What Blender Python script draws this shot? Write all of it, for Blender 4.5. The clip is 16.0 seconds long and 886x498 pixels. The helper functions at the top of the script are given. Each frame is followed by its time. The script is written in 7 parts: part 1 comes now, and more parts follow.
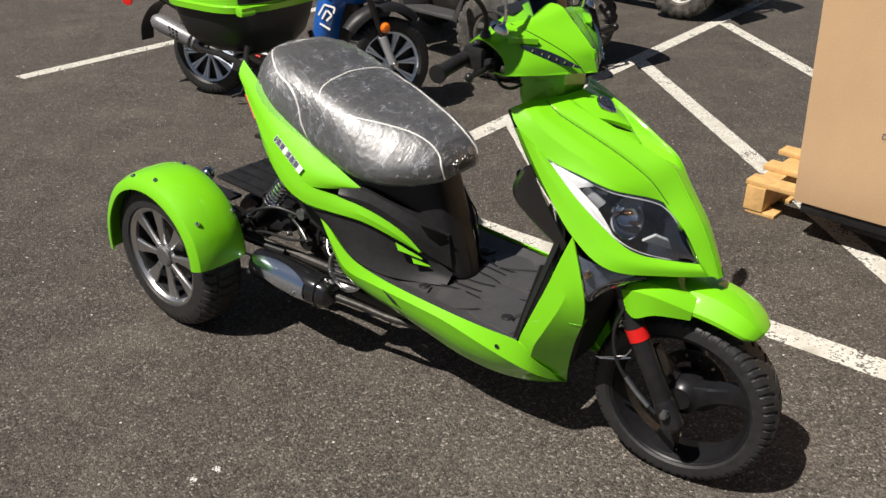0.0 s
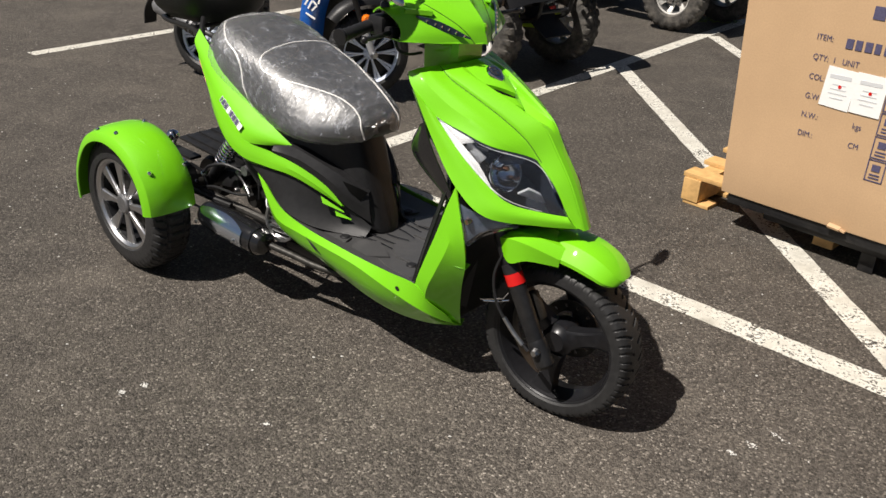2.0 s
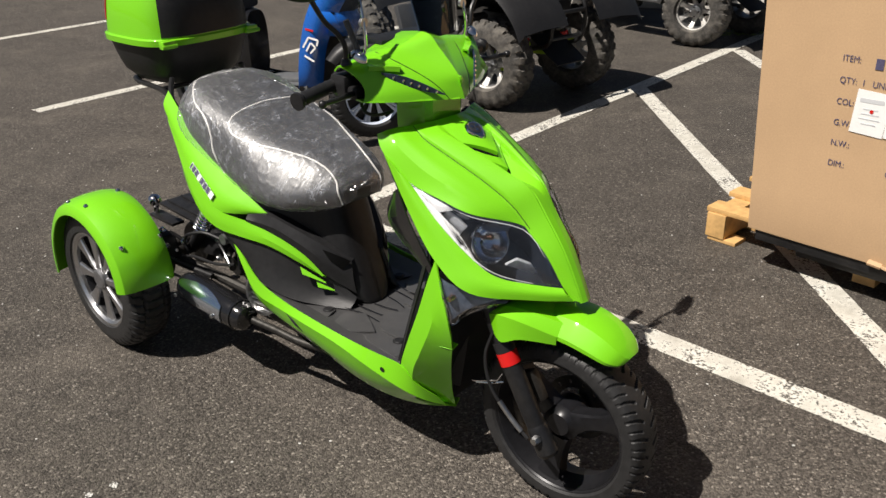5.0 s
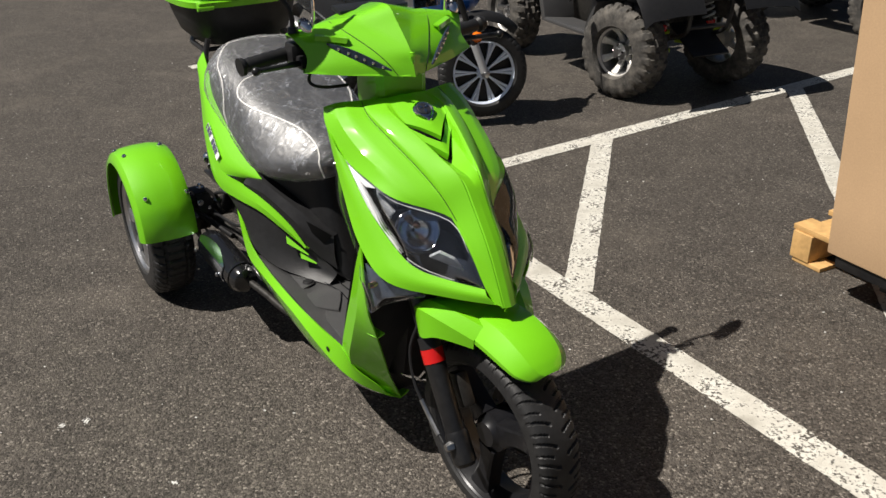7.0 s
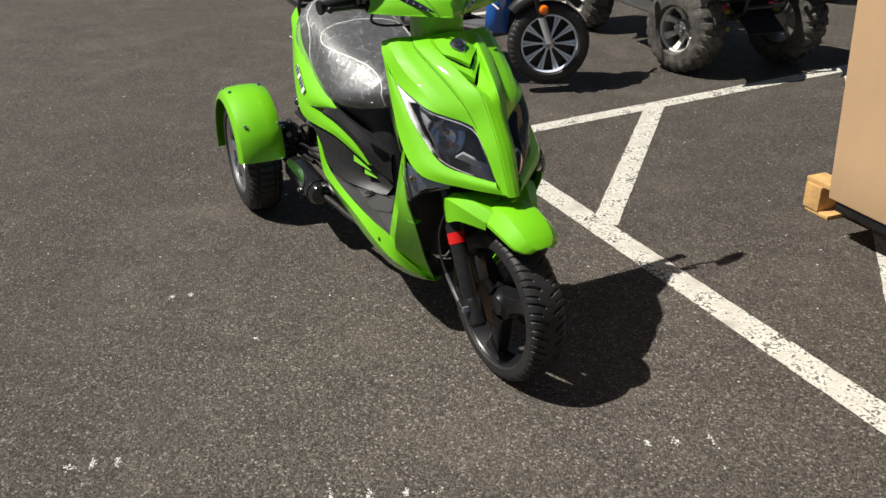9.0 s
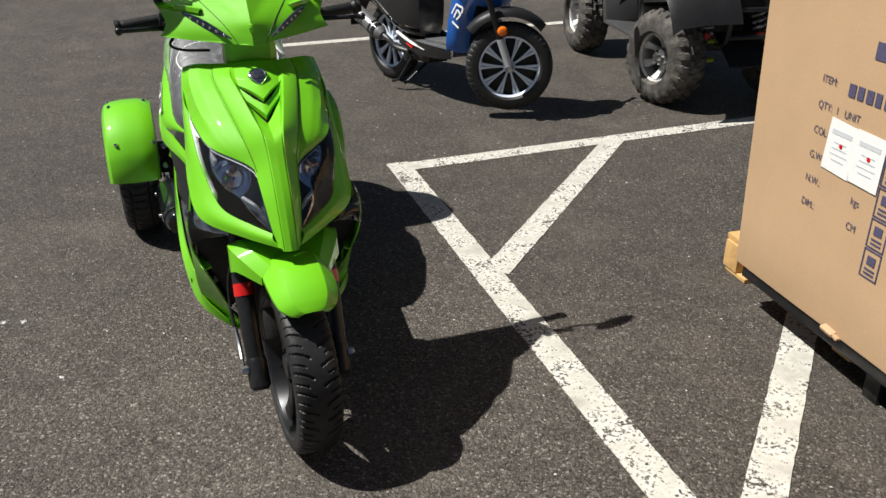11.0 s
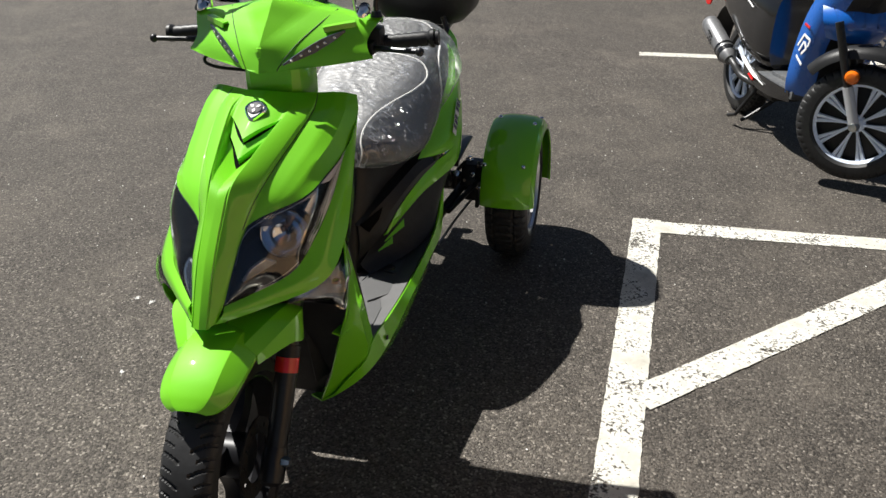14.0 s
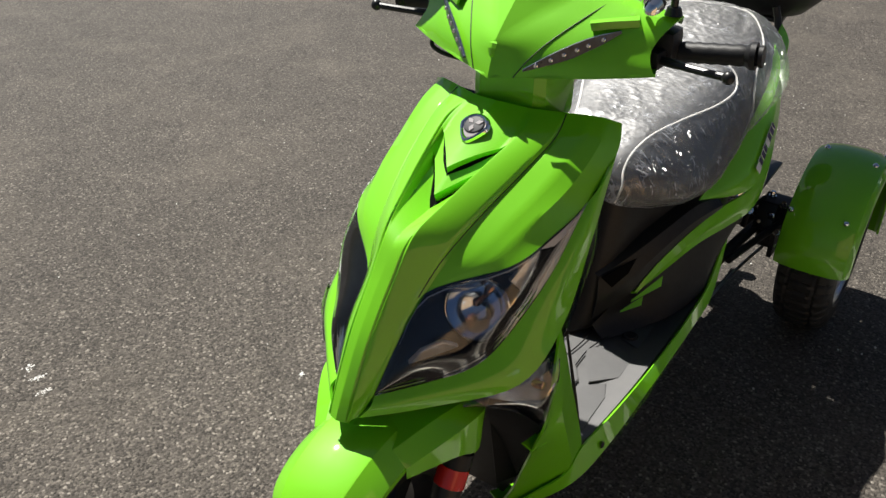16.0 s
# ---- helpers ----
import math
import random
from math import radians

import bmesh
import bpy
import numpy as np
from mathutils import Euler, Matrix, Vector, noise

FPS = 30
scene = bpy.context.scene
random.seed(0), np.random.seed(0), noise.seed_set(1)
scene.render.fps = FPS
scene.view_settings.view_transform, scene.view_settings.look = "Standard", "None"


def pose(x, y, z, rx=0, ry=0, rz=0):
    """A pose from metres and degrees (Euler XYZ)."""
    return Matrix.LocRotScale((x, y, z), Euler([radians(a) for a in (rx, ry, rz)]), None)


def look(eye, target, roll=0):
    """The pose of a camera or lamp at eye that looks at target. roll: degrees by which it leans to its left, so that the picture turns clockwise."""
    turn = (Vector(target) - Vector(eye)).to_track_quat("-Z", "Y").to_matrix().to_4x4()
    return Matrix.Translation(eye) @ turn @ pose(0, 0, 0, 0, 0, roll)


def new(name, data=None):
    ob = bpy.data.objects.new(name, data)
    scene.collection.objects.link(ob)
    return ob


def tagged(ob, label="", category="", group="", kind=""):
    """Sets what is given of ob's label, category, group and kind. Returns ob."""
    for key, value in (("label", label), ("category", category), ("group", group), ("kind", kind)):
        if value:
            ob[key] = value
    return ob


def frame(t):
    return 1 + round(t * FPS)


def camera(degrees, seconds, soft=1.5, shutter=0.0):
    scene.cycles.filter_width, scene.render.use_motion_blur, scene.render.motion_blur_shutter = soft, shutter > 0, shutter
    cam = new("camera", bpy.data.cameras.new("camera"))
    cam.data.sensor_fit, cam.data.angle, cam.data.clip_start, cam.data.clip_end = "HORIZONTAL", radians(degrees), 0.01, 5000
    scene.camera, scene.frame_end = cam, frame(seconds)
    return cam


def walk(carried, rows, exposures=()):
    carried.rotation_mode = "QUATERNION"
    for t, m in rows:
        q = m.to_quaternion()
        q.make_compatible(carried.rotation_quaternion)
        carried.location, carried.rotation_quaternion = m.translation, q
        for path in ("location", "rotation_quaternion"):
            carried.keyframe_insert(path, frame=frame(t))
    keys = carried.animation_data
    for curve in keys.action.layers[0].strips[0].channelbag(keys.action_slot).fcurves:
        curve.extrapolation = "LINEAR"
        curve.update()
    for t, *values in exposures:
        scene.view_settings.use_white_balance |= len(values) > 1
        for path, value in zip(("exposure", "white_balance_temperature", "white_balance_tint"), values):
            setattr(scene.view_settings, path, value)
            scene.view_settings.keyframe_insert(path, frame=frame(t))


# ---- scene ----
cam = camera(54.9, 16.0)
PATH = [
    (0, (0.183, 0.023, 1.542), (0.051, 1.797, 0.629), 0.6),
    (0.5, (0.186, -0.184, 1.532), (0.003, 1.593, 0.632), 0.4),
    (1, (0.268, -0.286, 1.533), (0.03, 1.492, 0.649), 2.2),
    (1.5, (0.483, -0.282, 1.515), (0.237, 1.505, 0.653), 3.7),
    (2, (0.546, -0.252, 1.515), (0.353, 1.529, 0.626), 2.7),
    (2.5, (0.418, -0.196, 1.531), (0.275, 1.579, 0.621), -0.6),
    (3, (0.276, -0.129, 1.518), (0.152, 1.655, 0.622), -2.1),
    (3.5, (0.224, -0.11, 1.53), (0.088, 1.682, 0.652), -1.7),
    (4, (0.279, -0.091, 1.523), (0.147, 1.701, 0.645), -1.6),
    (4.5, (0.457, -0.082, 1.534), (0.253, 1.713, 0.675), -1.6),
    (4.7, (0.548, -0.041, 1.539), (0.309, 1.753, 0.689), -1.4),
    (6.8, (1.101, 0.347, 1.499), (0.428, 2.013, 0.619), -1.5),
    (7, (1.218, 0.314, 1.492), (0.481, 1.953, 0.614), -1.1),
    (7.5, (1.428, 0.215, 1.527), (0.544, 1.774, 0.639), -4.2),
    (8, (1.51, 0.015, 1.514), (0.596, 1.56, 0.633), -5.8),
    (8.5, (1.557, -0.154, 1.497), (0.648, 1.392, 0.613), -3.6),
    (9, (1.637, -0.128, 1.493), (0.71, 1.406, 0.604), -1.3),
    (9.5, (1.815, 0.016, 1.506), (0.844, 1.532, 0.636), 0.6),
    (9.7, (1.891, 0.078, 1.523), (0.928, 1.601, 0.655), 0.0),
    (11.8, (2.211, 0.818, 1.474), (0.933, 2.065, 0.574), 1.1),
    (12, (2.265, 0.883, 1.485), (0.917, 2.043, 0.57), 1.2),
    (12.5, (2.316, 1.018, 1.492), (0.868, 2.018, 0.541), 0.7),
    (13, (2.218, 1.255, 1.447), (0.701, 2.163, 0.512), 2.0),
    (13.5, (2.174, 1.487, 1.479), (0.569, 2.268, 0.577), 0.3),
    (14, (2.221, 1.763, 1.481), (0.543, 2.38, 0.584), -0.5),
    (14.5, (2.213, 1.866, 1.499), (0.471, 2.228, 0.585), -2.9),
    (15, (2.077, 1.924, 1.476), (0.328, 2.202, 0.546), -0.6),
    (15.5, (1.833, 1.939, 1.446), (0.102, 2.159, 0.469), 2.6),
    (16, (1.649, 1.957, 1.429), (-0.078, 1.954, 0.421), 1.2),
]
walk(cam, [(t, look(eye, target, roll)) for t, eye, target, roll in PATH],
     [(0.0, 0.20, 6550, 12), (4.7, 0.18, 6550, 12), (7.0, 0.08, 6500, 11), (9.5, 0.16, 6450, 10), (12.0, 0.24, 6150, 9), (13.2, 0.50, 6150, 9), (14.0, 0.55, 6250, 9), (16.0, 0.55, 6400, 9)])

# ---------------------------------------------------------------- light
SUN_WAY = (0.505, 0.388)          # shadow drift in metres per metre of height
world = bpy.data.worlds.new("sky")
scene.world = world
world.use_nodes = True
wn = world.node_tree.nodes
sky = wn.new("ShaderNodeTexSky")
sky.sky_type, sky.sun_disc = "NISHITA", False
sky.sun_elevation, sky.sun_rotation = radians(58), radians(225)
sky.air_density, sky.dust_density = 1.0, 1.5
wn["Background"].inputs["Strength"].default_value = 0.026
world.node_tree.links.new(sky.outputs[0], wn["Background"].inputs["Color"])
sun = new("sun", bpy.data.lights.new("sun", "SUN"))
sun.data.energy, sun.data.angle, sun.data.color = 5.9, radians(0.55), (1.0, 0.95, 0.87)
sun.matrix_world = look((-SUN_WAY[0] * 10, -SUN_WAY[1] * 10, 10), (0, 0, 0))


# ---------------------------------------------------------------- materials
def material(name, color, rough=0.5, metal=0.0, coat=0.0, coat_rough=0.05, grain=0.0, grain_scale=60.0, bump=0.0, bump_scale=200.0,
             stain=0.0, stain_scale=3.0, dust=0.0, spec=0.5):
    m = bpy.data.materials.new(name)
    m.use_nodes = True
    n, l = m.node_tree.nodes, m.node_tree.links
    b = n["Principled BSDF"]
    b.inputs["Roughness"].default_value, b.inputs["Metallic"].default_value = rough, metal
    b.inputs["Coat Weight"].default_value, b.inputs["Coat Roughness"].default_value = coat, coat_rough
    b.inputs["Specular IOR Level"].default_value = spec
    co = n.new("ShaderNodeTexCoord").outputs["Object"]
    col = n.new("ShaderNodeRGB")
    col.outputs[0].default_value = (*color, 1)
    out = col.outputs[0]

    def noise_tex(scale, detail=6, rough_=0.6):
        t = n.new("ShaderNodeTexNoise")
        t.inputs["Scale"].default_value, t.inputs["Detail"].default_value, t.inputs["Roughness"].default_value = scale, detail, rough_
        l.new(co, t.inputs["Vector"])
        return t.outputs["Fac"]

    def mixed(a, fac_tex, amount, low, high):
        ramp = n.new("ShaderNodeMapRange")
        ramp.inputs["From Min"].default_value, ramp.inputs["From Max"].default_value = 0.3, 0.7
        ramp.inputs["To Min"].default_value, ramp.inputs["To Max"].default_value = 1 - amount * low, 1 + amount * high
        l.new(fac_tex, ramp.inputs["Value"])
        mul = n.new("ShaderNodeVectorMath")
        mul.operation = "SCALE"
        l.new(a, mul.inputs[0]), l.new(ramp.outputs[0], mul.inputs["Scale"])
        return mul.outputs[0]

    if grain:
        out = mixed(out, noise_tex(grain_scale), grain, 1, 1)
    if stain:
        out = mixed(out, noise_tex(stain_scale, 8), stain, 1, 1)
    if dust:
        mix = n.new("ShaderNodeMix")
        mix.data_type = "RGBA"
        mix.inputs["B"].default_value = (0.30, 0.27, 0.23, 1)
        ramp = n.new("ShaderNodeMapRange")
        ramp.inputs["From Min"].default_value, ramp.inputs["From Max"].default_value, ramp.inputs["To Max"].default_value = 0.45, 0.75, dust
        l.new(noise_tex(9.0, 10, 0.7), ramp.inputs["Value"]), l.new(ramp.outputs[0], mix.inputs["Factor"]), l.new(out, mix.inputs["A"])
        out = mix.outputs["Result"]
    l.new(out, b.inputs["Base Color"])
    if rough > 0.06:
        rr = n.new("ShaderNodeMapRange")
        rr.inputs["To Min"].default_value, rr.inputs["To Max"].default_value = rough * 0.8, min(1, rough * 1.2)
        l.new(noise_tex(14.0, 5), rr.inputs["Value"]), l.new(rr.outputs[0], b.inputs["Roughness"])
    if bump:
        bp = n.new("ShaderNodeBump")
        bp.inputs["Strength"].default_value, bp.inputs["Distance"].default_value = bump, 0.002
        l.new(noise_tex(bump_scale, 3), bp.inputs["Height"]), l.new(bp.outputs[0], b.inputs["Normal"])
    return m


def glass_sheet(name, tint=(1, 1, 1), gloss_rough=0.02, haze=0.0, haze_color=(0.8, 0.8, 0.8), ior=1.45, wrinkle=0.0, wrinkle_scale=30.0):
    """A thin clear sheet: see-through, with a Fresnel gloss and, for film, painted white haze."""
    m = bpy.data.materials.new(name)
    m.use_nodes = True
    n, l = m.node_tree.nodes, m.node_tree.links
    n.remove(n["Principled BSDF"])
    tr, gl, fr, mx = n.new("ShaderNodeBsdfTransparent"), n.new("ShaderNodeBsdfGlossy"), n.new("ShaderNodeFresnel"), n.new("ShaderNodeMixShader")
    tr.inputs[0].default_value = (*tint, 1)
    gl.inputs["Roughness"].default_value = gloss_rough
    fr.inputs["IOR"].default_value = ior
    base = tr.outputs[0]
    if haze:
        df, hz, tl_, ad = n.new("ShaderNodeBsdfDiffuse"), n.new("ShaderNodeMixShader"), n.new("ShaderNodeBsdfTranslucent"), n.new("ShaderNodeMixShader")
        df.inputs[0].default_value = tl_.inputs[0].default_value = (*haze_color, 1)
        hz.inputs[0].default_value, ad.inputs[0].default_value = haze, 0.12
        l.new(df.outputs[0], ad.inputs[1]), l.new(tl_.outputs[0], ad.inputs[2])
        l.new(base, hz.inputs[1]), l.new(ad.outputs[0], hz.inputs[2])
        base = hz.outputs[0]
    if wrinkle:
        co = n.new("ShaderNodeTexCoord").outputs["Object"]
        warp = n.new("ShaderNodeTexNoise")
        warp.inputs["Scale"].default_value, warp.inputs["Detail"].default_value, warp.inputs["Distortion"].default_value = wrinkle_scale, 3, 0.9
        stretch = n.new("ShaderNodeMapping")
        stretch.inputs["Scale"].default_value = (1.0, 0.20, 0.18)
        stretch.inputs["Rotation"].default_value = (0.25, 0.3, 0.35)
        l.new(co, stretch.inputs["Vector"]), l.new(stretch.outputs[0], warp.inputs["Vector"])
        ab = n.new("ShaderNodeMath")
        ab.operation = "SUBTRACT"
        ab.inputs[1].default_value = 0.5
        l.new(warp.outputs["Fac"], ab.inputs[0])
        ab2 = n.new("ShaderNodeMath")
        ab2.operation = "ABSOLUTE"
        l.new(ab.outputs[0], ab2.inputs[0])
        bp = n.new("ShaderNodeBump")
        bp.inputs["Strength"].default_value, bp.inputs["Distance"].default_value = wrinkle, 0.030
        thin = n.new("ShaderNodeMapRange")
        thin.inputs["From Max"].default_value, thin.inputs["To Min"].default_value, thin.inputs["To Max"].default_value = 0.09, 1.0, 0.0
        thin.interpolation_type = "SMOOTHSTEP"
        l.new(ab2.outputs[0], thin.inputs["Value"])
        l.new(thin.outputs[0], bp.inputs["Height"])
        # thin broken white lines, three families: crease whitening that stands in for glints
        total = None
        for scale, shape, turn, width in ((wrinkle_scale * 1.1, (1.0, 0.16, 0.15), (0.25, 0.3, 0.35), 0.020), (wrinkle_scale * 1.5, (0.8, 0.26, 0.3), (0.1, -0.5, -0.7), 0.016), (wrinkle_scale * 0.5, (0.5, 0.9, 0.7), (0.0, 0.2, 0.5), 0.007)):
            lay, line, off, pos, fall = n.new("ShaderNodeMapping"), n.new("ShaderNodeTexNoise"), n.new("ShaderNodeMath"), n.new("ShaderNodeMath"), n.new("ShaderNodeMapRange")
            lay.inputs["Scale"].default_value, lay.inputs["Rotation"].default_value = shape, turn
            line.inputs["Scale"].default_value, line.inputs["Detail"].default_value, line.inputs["Distortion"].default_value = scale, 2, 0.7
            off.operation, pos.operation = "SUBTRACT", "ABSOLUTE"
            off.inputs[1].default_value = 0.5
            fall.inputs["From Max"].default_value, fall.inputs["To Min"].default_value, fall.inputs["To Max"].default_value = width, 1.0, 0.0
            l.new(co, lay.inputs["Vector"]), l.new(lay.outputs[0], line.inputs["Vector"]), l.new(line.outputs["Fac"], off.inputs[0])
            l.new(off.outputs[0], pos.inputs[0]), l.new(pos.outputs[0], fall.inputs["Value"])
            if total is None:
                total = fall.outputs[0]
            else:
                top = n.new("ShaderNodeMath")
                top.operation = "MAXIMUM"
                l.new(total, top.inputs[0]), l.new(fall.outputs[0], top.inputs[1])
                total = top.outputs[0]
        # noise that breaks up the painted glint lines
        worn, gap, amount = n.new("ShaderNodeTexNoise"), n.new("ShaderNodeMapRange"), n.new("ShaderNodeMath")
        worn.inputs["Scale"].default_value, worn.inputs["Detail"].default_value = 24.0, 3
        gap.inputs["From Min"].default_value, gap.inputs["From Max"].default_value, gap.inputs["To Max"].default_value = 0.46, 0.66, 0.42
        amount.operation = "MULTIPLY_ADD"
        amount.inputs[2].default_value = haze
        l.new(co, worn.inputs["Vector"]), l.new(worn.outputs["Fac"], gap.inputs["Value"])
        l.new(total, amount.inputs[0]), l.new(gap.outputs[0], amount.inputs[1]), l.new(amount.outputs[0], hz.inputs[0])
    shine = gl.outputs[0]
    if wrinkle:                                   # crisp glints on top of the broad sheen
        g2, m2 = n.new("ShaderNodeBsdfGlossy"), n.new("ShaderNodeMixShader")
        g2.inputs["Roughness"].default_value, m2.inputs[0].default_value = 0.20, 0.55
        l.new(bp.outputs[0], g2.inputs["Normal"]), l.new(shine, m2.inputs[1]), l.new(g2.outputs[0], m2.inputs[2])
        shine = m2.outputs[0]
    l.new(fr.outputs[0], mx.inputs[0]), l.new(base, mx.inputs[1]), l.new(shine, mx.inputs[2])
    l.new(mx.outputs[0], n["Material Output"].inputs["Surface"])
    return m


def asphalt_material():
    m = bpy.data.materials.new("asphalt")
    m.use_nodes = True
    n, l = m.node_tree.nodes, m.node_tree.links
    b = n["Principled BSDF"]
    b.inputs["Specular IOR Level"].default_value = 0.22
    co = n.new("ShaderNodeTexCoord").outputs["Object"]

    def tex(kind, scale, detail=4, rough_=0.6):
        t = n.new(kind)
        t.inputs["Scale"].default_value = scale
        if kind == "ShaderNodeTexNoise":
            t.inputs["Detail"].default_value, t.inputs["Roughness"].default_value = detail, rough_
        l.new(co, t.inputs["Vector"])
        return t

    def remap(src, a, b_, c, d):
        r = n.new("ShaderNodeMapRange")
        for k, v in zip(("From Min", "From Max", "To Min", "To Max"), (a, b_, c, d)):
            r.inputs[k].default_value = v
        l.new(src, r.inputs["Value"])
        return r.outputs[0]

    def times(a, f):
        v = n.new("ShaderNodeVectorMath")
        v.operation = "SCALE"
        l.new(a, v.inputs[0]), l.new(f, v.inputs["Scale"])
        return v.outputs[0]

    stones = tex("ShaderNodeTexVoronoi", 170.0)          # chippings of 4 to 8 mm
    fine = tex("ShaderNodeTexNoise", 420.0, 4)
    big = tex("ShaderNodeTexNoise", 0.55, 8, 0.62)
    mid = tex("ShaderNodeTexNoise", 5.0, 8, 0.65)
    ramp = n.new("ShaderNodeValToRGB")
    e = ramp.color_ramp.elements
    e[0].position, e[0].color = 0.0, (0.033, 0.029, 0.0252, 1)
    e[1].position, e[1].color = 1.0, (0.29, 0.262, 0.226, 1)
    for pos, c in ((0.45, (0.074, 0.065, 0.056, 1)), (0.82, (0.111, 0.098, 0.084, 1)), (0.95, (0.162, 0.143, 0.121, 1))):
        x = e.new(pos)
        x.color = c
    pick = n.new("ShaderNodeSeparateColor")
    l.new(stones.outputs["Color"], pick.inputs[0])
    l.new(pick.outputs[0], ramp.inputs[0])
    col = times(ramp.outputs[0], remap(fine.outputs["Fac"], 0.3, 0.7, 0.72, 1.28))
    col = times(col, remap(mid.outputs["Fac"], 0.3, 0.7, 0.84, 1.16))
    col = times(col, remap(big.outputs["Fac"], 0.3, 0.7, 0.92, 1.09))
    away = n.new("ShaderNodeVectorMath")                 # paler around this point, with a ragged edge
    away.operation = "DISTANCE"
    away.inputs[1].default_value = (0.65, 1.55, 0.0)
    l.new(co, away.inputs[0])
    ragged = n.new("ShaderNodeMath")
    ragged.operation = "MULTIPLY_ADD"
    ragged.inputs[1].default_value = 1.6
    l.new(mid.outputs["Fac"], ragged.inputs[0]), l.new(away.outputs["Value"], ragged.inputs[2])
    col = times(col, remap(ragged.outputs[0], 1.0, 2.5, 1.26, 0.95))
    mix = n.new("ShaderNodeMix")
    mix.data_type = "RGBA"
    mix.inputs["B"].default_value = (0.19, 0.165, 0.135, 1)
    dusty = tex("ShaderNodeTexNoise", 1.6, 9, 0.7)
    l.new(remap(dusty.outputs["Fac"], 0.5, 0.78, 0.0, 0.45), mix.inputs["Factor"]), l.new(col, mix.inputs["A"])
    l.new(mix.outputs["Result"], b.inputs["Base Color"])
    l.new(remap(fine.outputs["Fac"], 0.3, 0.7, 0.50, 0.76), b.inputs["Roughness"])
    add = n.new("ShaderNodeMath")
    add.operation = "ADD"
    l.new(remap(stones.outputs["Distance"], 0.0, 0.6, 1.0, 0.0), add.inputs[0]), l.new(fine.outputs["Fac"], add.inputs[1])
    bp = n.new("ShaderNodeBump")
    bp.inputs["Strength"].default_value, bp.inputs["Distance"].default_value = 0.9, 0.0035
    l.new(add.outputs[0], bp.inputs["Height"]), l.new(bp.outputs[0], b.inputs["Normal"])
    return m


def road_paint_material():
    """Old white road paint, chipped through to the asphalt below."""
    m = bpy.data.materials.new("road_paint")
    m.use_nodes = True
    n, l = m.node_tree.nodes, m.node_tree.links
    b, out = n["Principled BSDF"], n["Material Output"]
    b.inputs["Roughness"].default_value = 0.75
    co = n.new("ShaderNodeTexCoord").outputs["Object"]
    vals = []
    for scale, detail in ((95.0, 5), (7.0, 6), (330.0, 2)):
        t = n.new("ShaderNodeTexNoise")
        t.inputs["Scale"].default_value, t.inputs["Detail"].default_value, t.inputs["Roughness"].default_value = scale, detail, 0.65
        l.new(co, t.inputs["Vector"])
        vals.append(t.outputs["Fac"])
    add = n.new("ShaderNodeMath")
    add.operation = "MULTIPLY_ADD"
    add.inputs[1].default_value = 0.8
    l.new(vals[1], add.inputs[0]), l.new(vals[0], add.inputs[2])
    hole = n.new("ShaderNodeMapRange")
    hole.inputs["From Min"].default_value, hole.inputs["From Max"].default_value = 0.935, 1.05
    l.new(add.outputs[0], hole.inputs["Value"])
    ramp = n.new("ShaderNodeValToRGB")
    ramp.color_ramp.elements[0].position, ramp.color_ramp.elements[0].color = 0.25, (0.34, 0.32, 0.27, 1)
    ramp.color_ramp.elements[1].position, ramp.color_ramp.elements[1].color = 0.62, (0.70, 0.68, 0.61, 1)
    l.new(vals[1], ramp.inputs[0]), l.new(ramp.outputs[0], b.inputs["Base Color"])
    bp = n.new("ShaderNodeBump")
    bp.inputs["Strength"].default_value, bp.inputs["Distance"].default_value = 0.7, 0.003
    l.new(vals[2], bp.inputs["Height"]), l.new(bp.outputs[0], b.inputs["Normal"])
    tr, mx = n.new("ShaderNodeBsdfTransparent"), n.new("ShaderNodeMixShader")
    l.new(hole.outputs[0], mx.inputs[0]), l.new(b.outputs[0], mx.inputs[1]), l.new(tr.outputs[0], mx.inputs[2])
    l.new(mx.outputs[0], out.inputs["Surface"])
    return m


ASPHALT, ROAD_PAINT = asphalt_material(), road_paint_material()
GREEN = material("lime_paint", (0.175, 0.56, 0.006), 0.55, coat=1.0, coat_rough=0.035, grain=0.03, grain_scale=900, spec=0.25)
BLACK_PLASTIC = material("black_plastic", (0.015, 0.015, 0.016), 0.44, grain=0.2, bump=0.12, bump_scale=900, dust=0.015, spec=0.32)
BLACK_MAT = material("black_floor_rubber", (0.026, 0.026, 0.027), 0.56, grain=0.2, bump=0.25, bump_scale=700, dust=0.06, spec=1.0, coat=1.0, coat_rough=0.55)
BLACK_GLOSS = material("black_gloss_plastic", (0.010, 0.010, 0.011), 0.14, coat=0.6)
BLACK_STEEL = material("black_painted_steel", (0.014, 0.014, 0.015), 0.35, metal=0.2, grain=0.3, dust=0.06)
BLACK_SATIN = material("satin_black_alloy", (0.014, 0.014, 0.016), 0.34, metal=0.3, grain=0.2)
LAMP_BLACK = material("lamp_bezel", (0.030, 0.036, 0.050), 0.16, coat=0.5, coat_rough=0.05)
LAMP_SILVER = material("silvered_reflector", (0.76, 0.79, 0.84), 0.30, metal=0.5, grain=0.2, grain_scale=60)
LAMP_BLUE = material("blue_grey_lamp_base", (0.022, 0.034, 0.060), 0.30, metal=0.1, coat=0.25, grain=0.4, grain_scale=90, bump=0.8, bump_scale=120)
SIGNAL = material("blue_grey_signal", (0.16, 0.20, 0.28), 0.16, metal=0.6, coat=1.0, grain=0.35, grain_scale=45, bump=1.0, bump_scale=45)
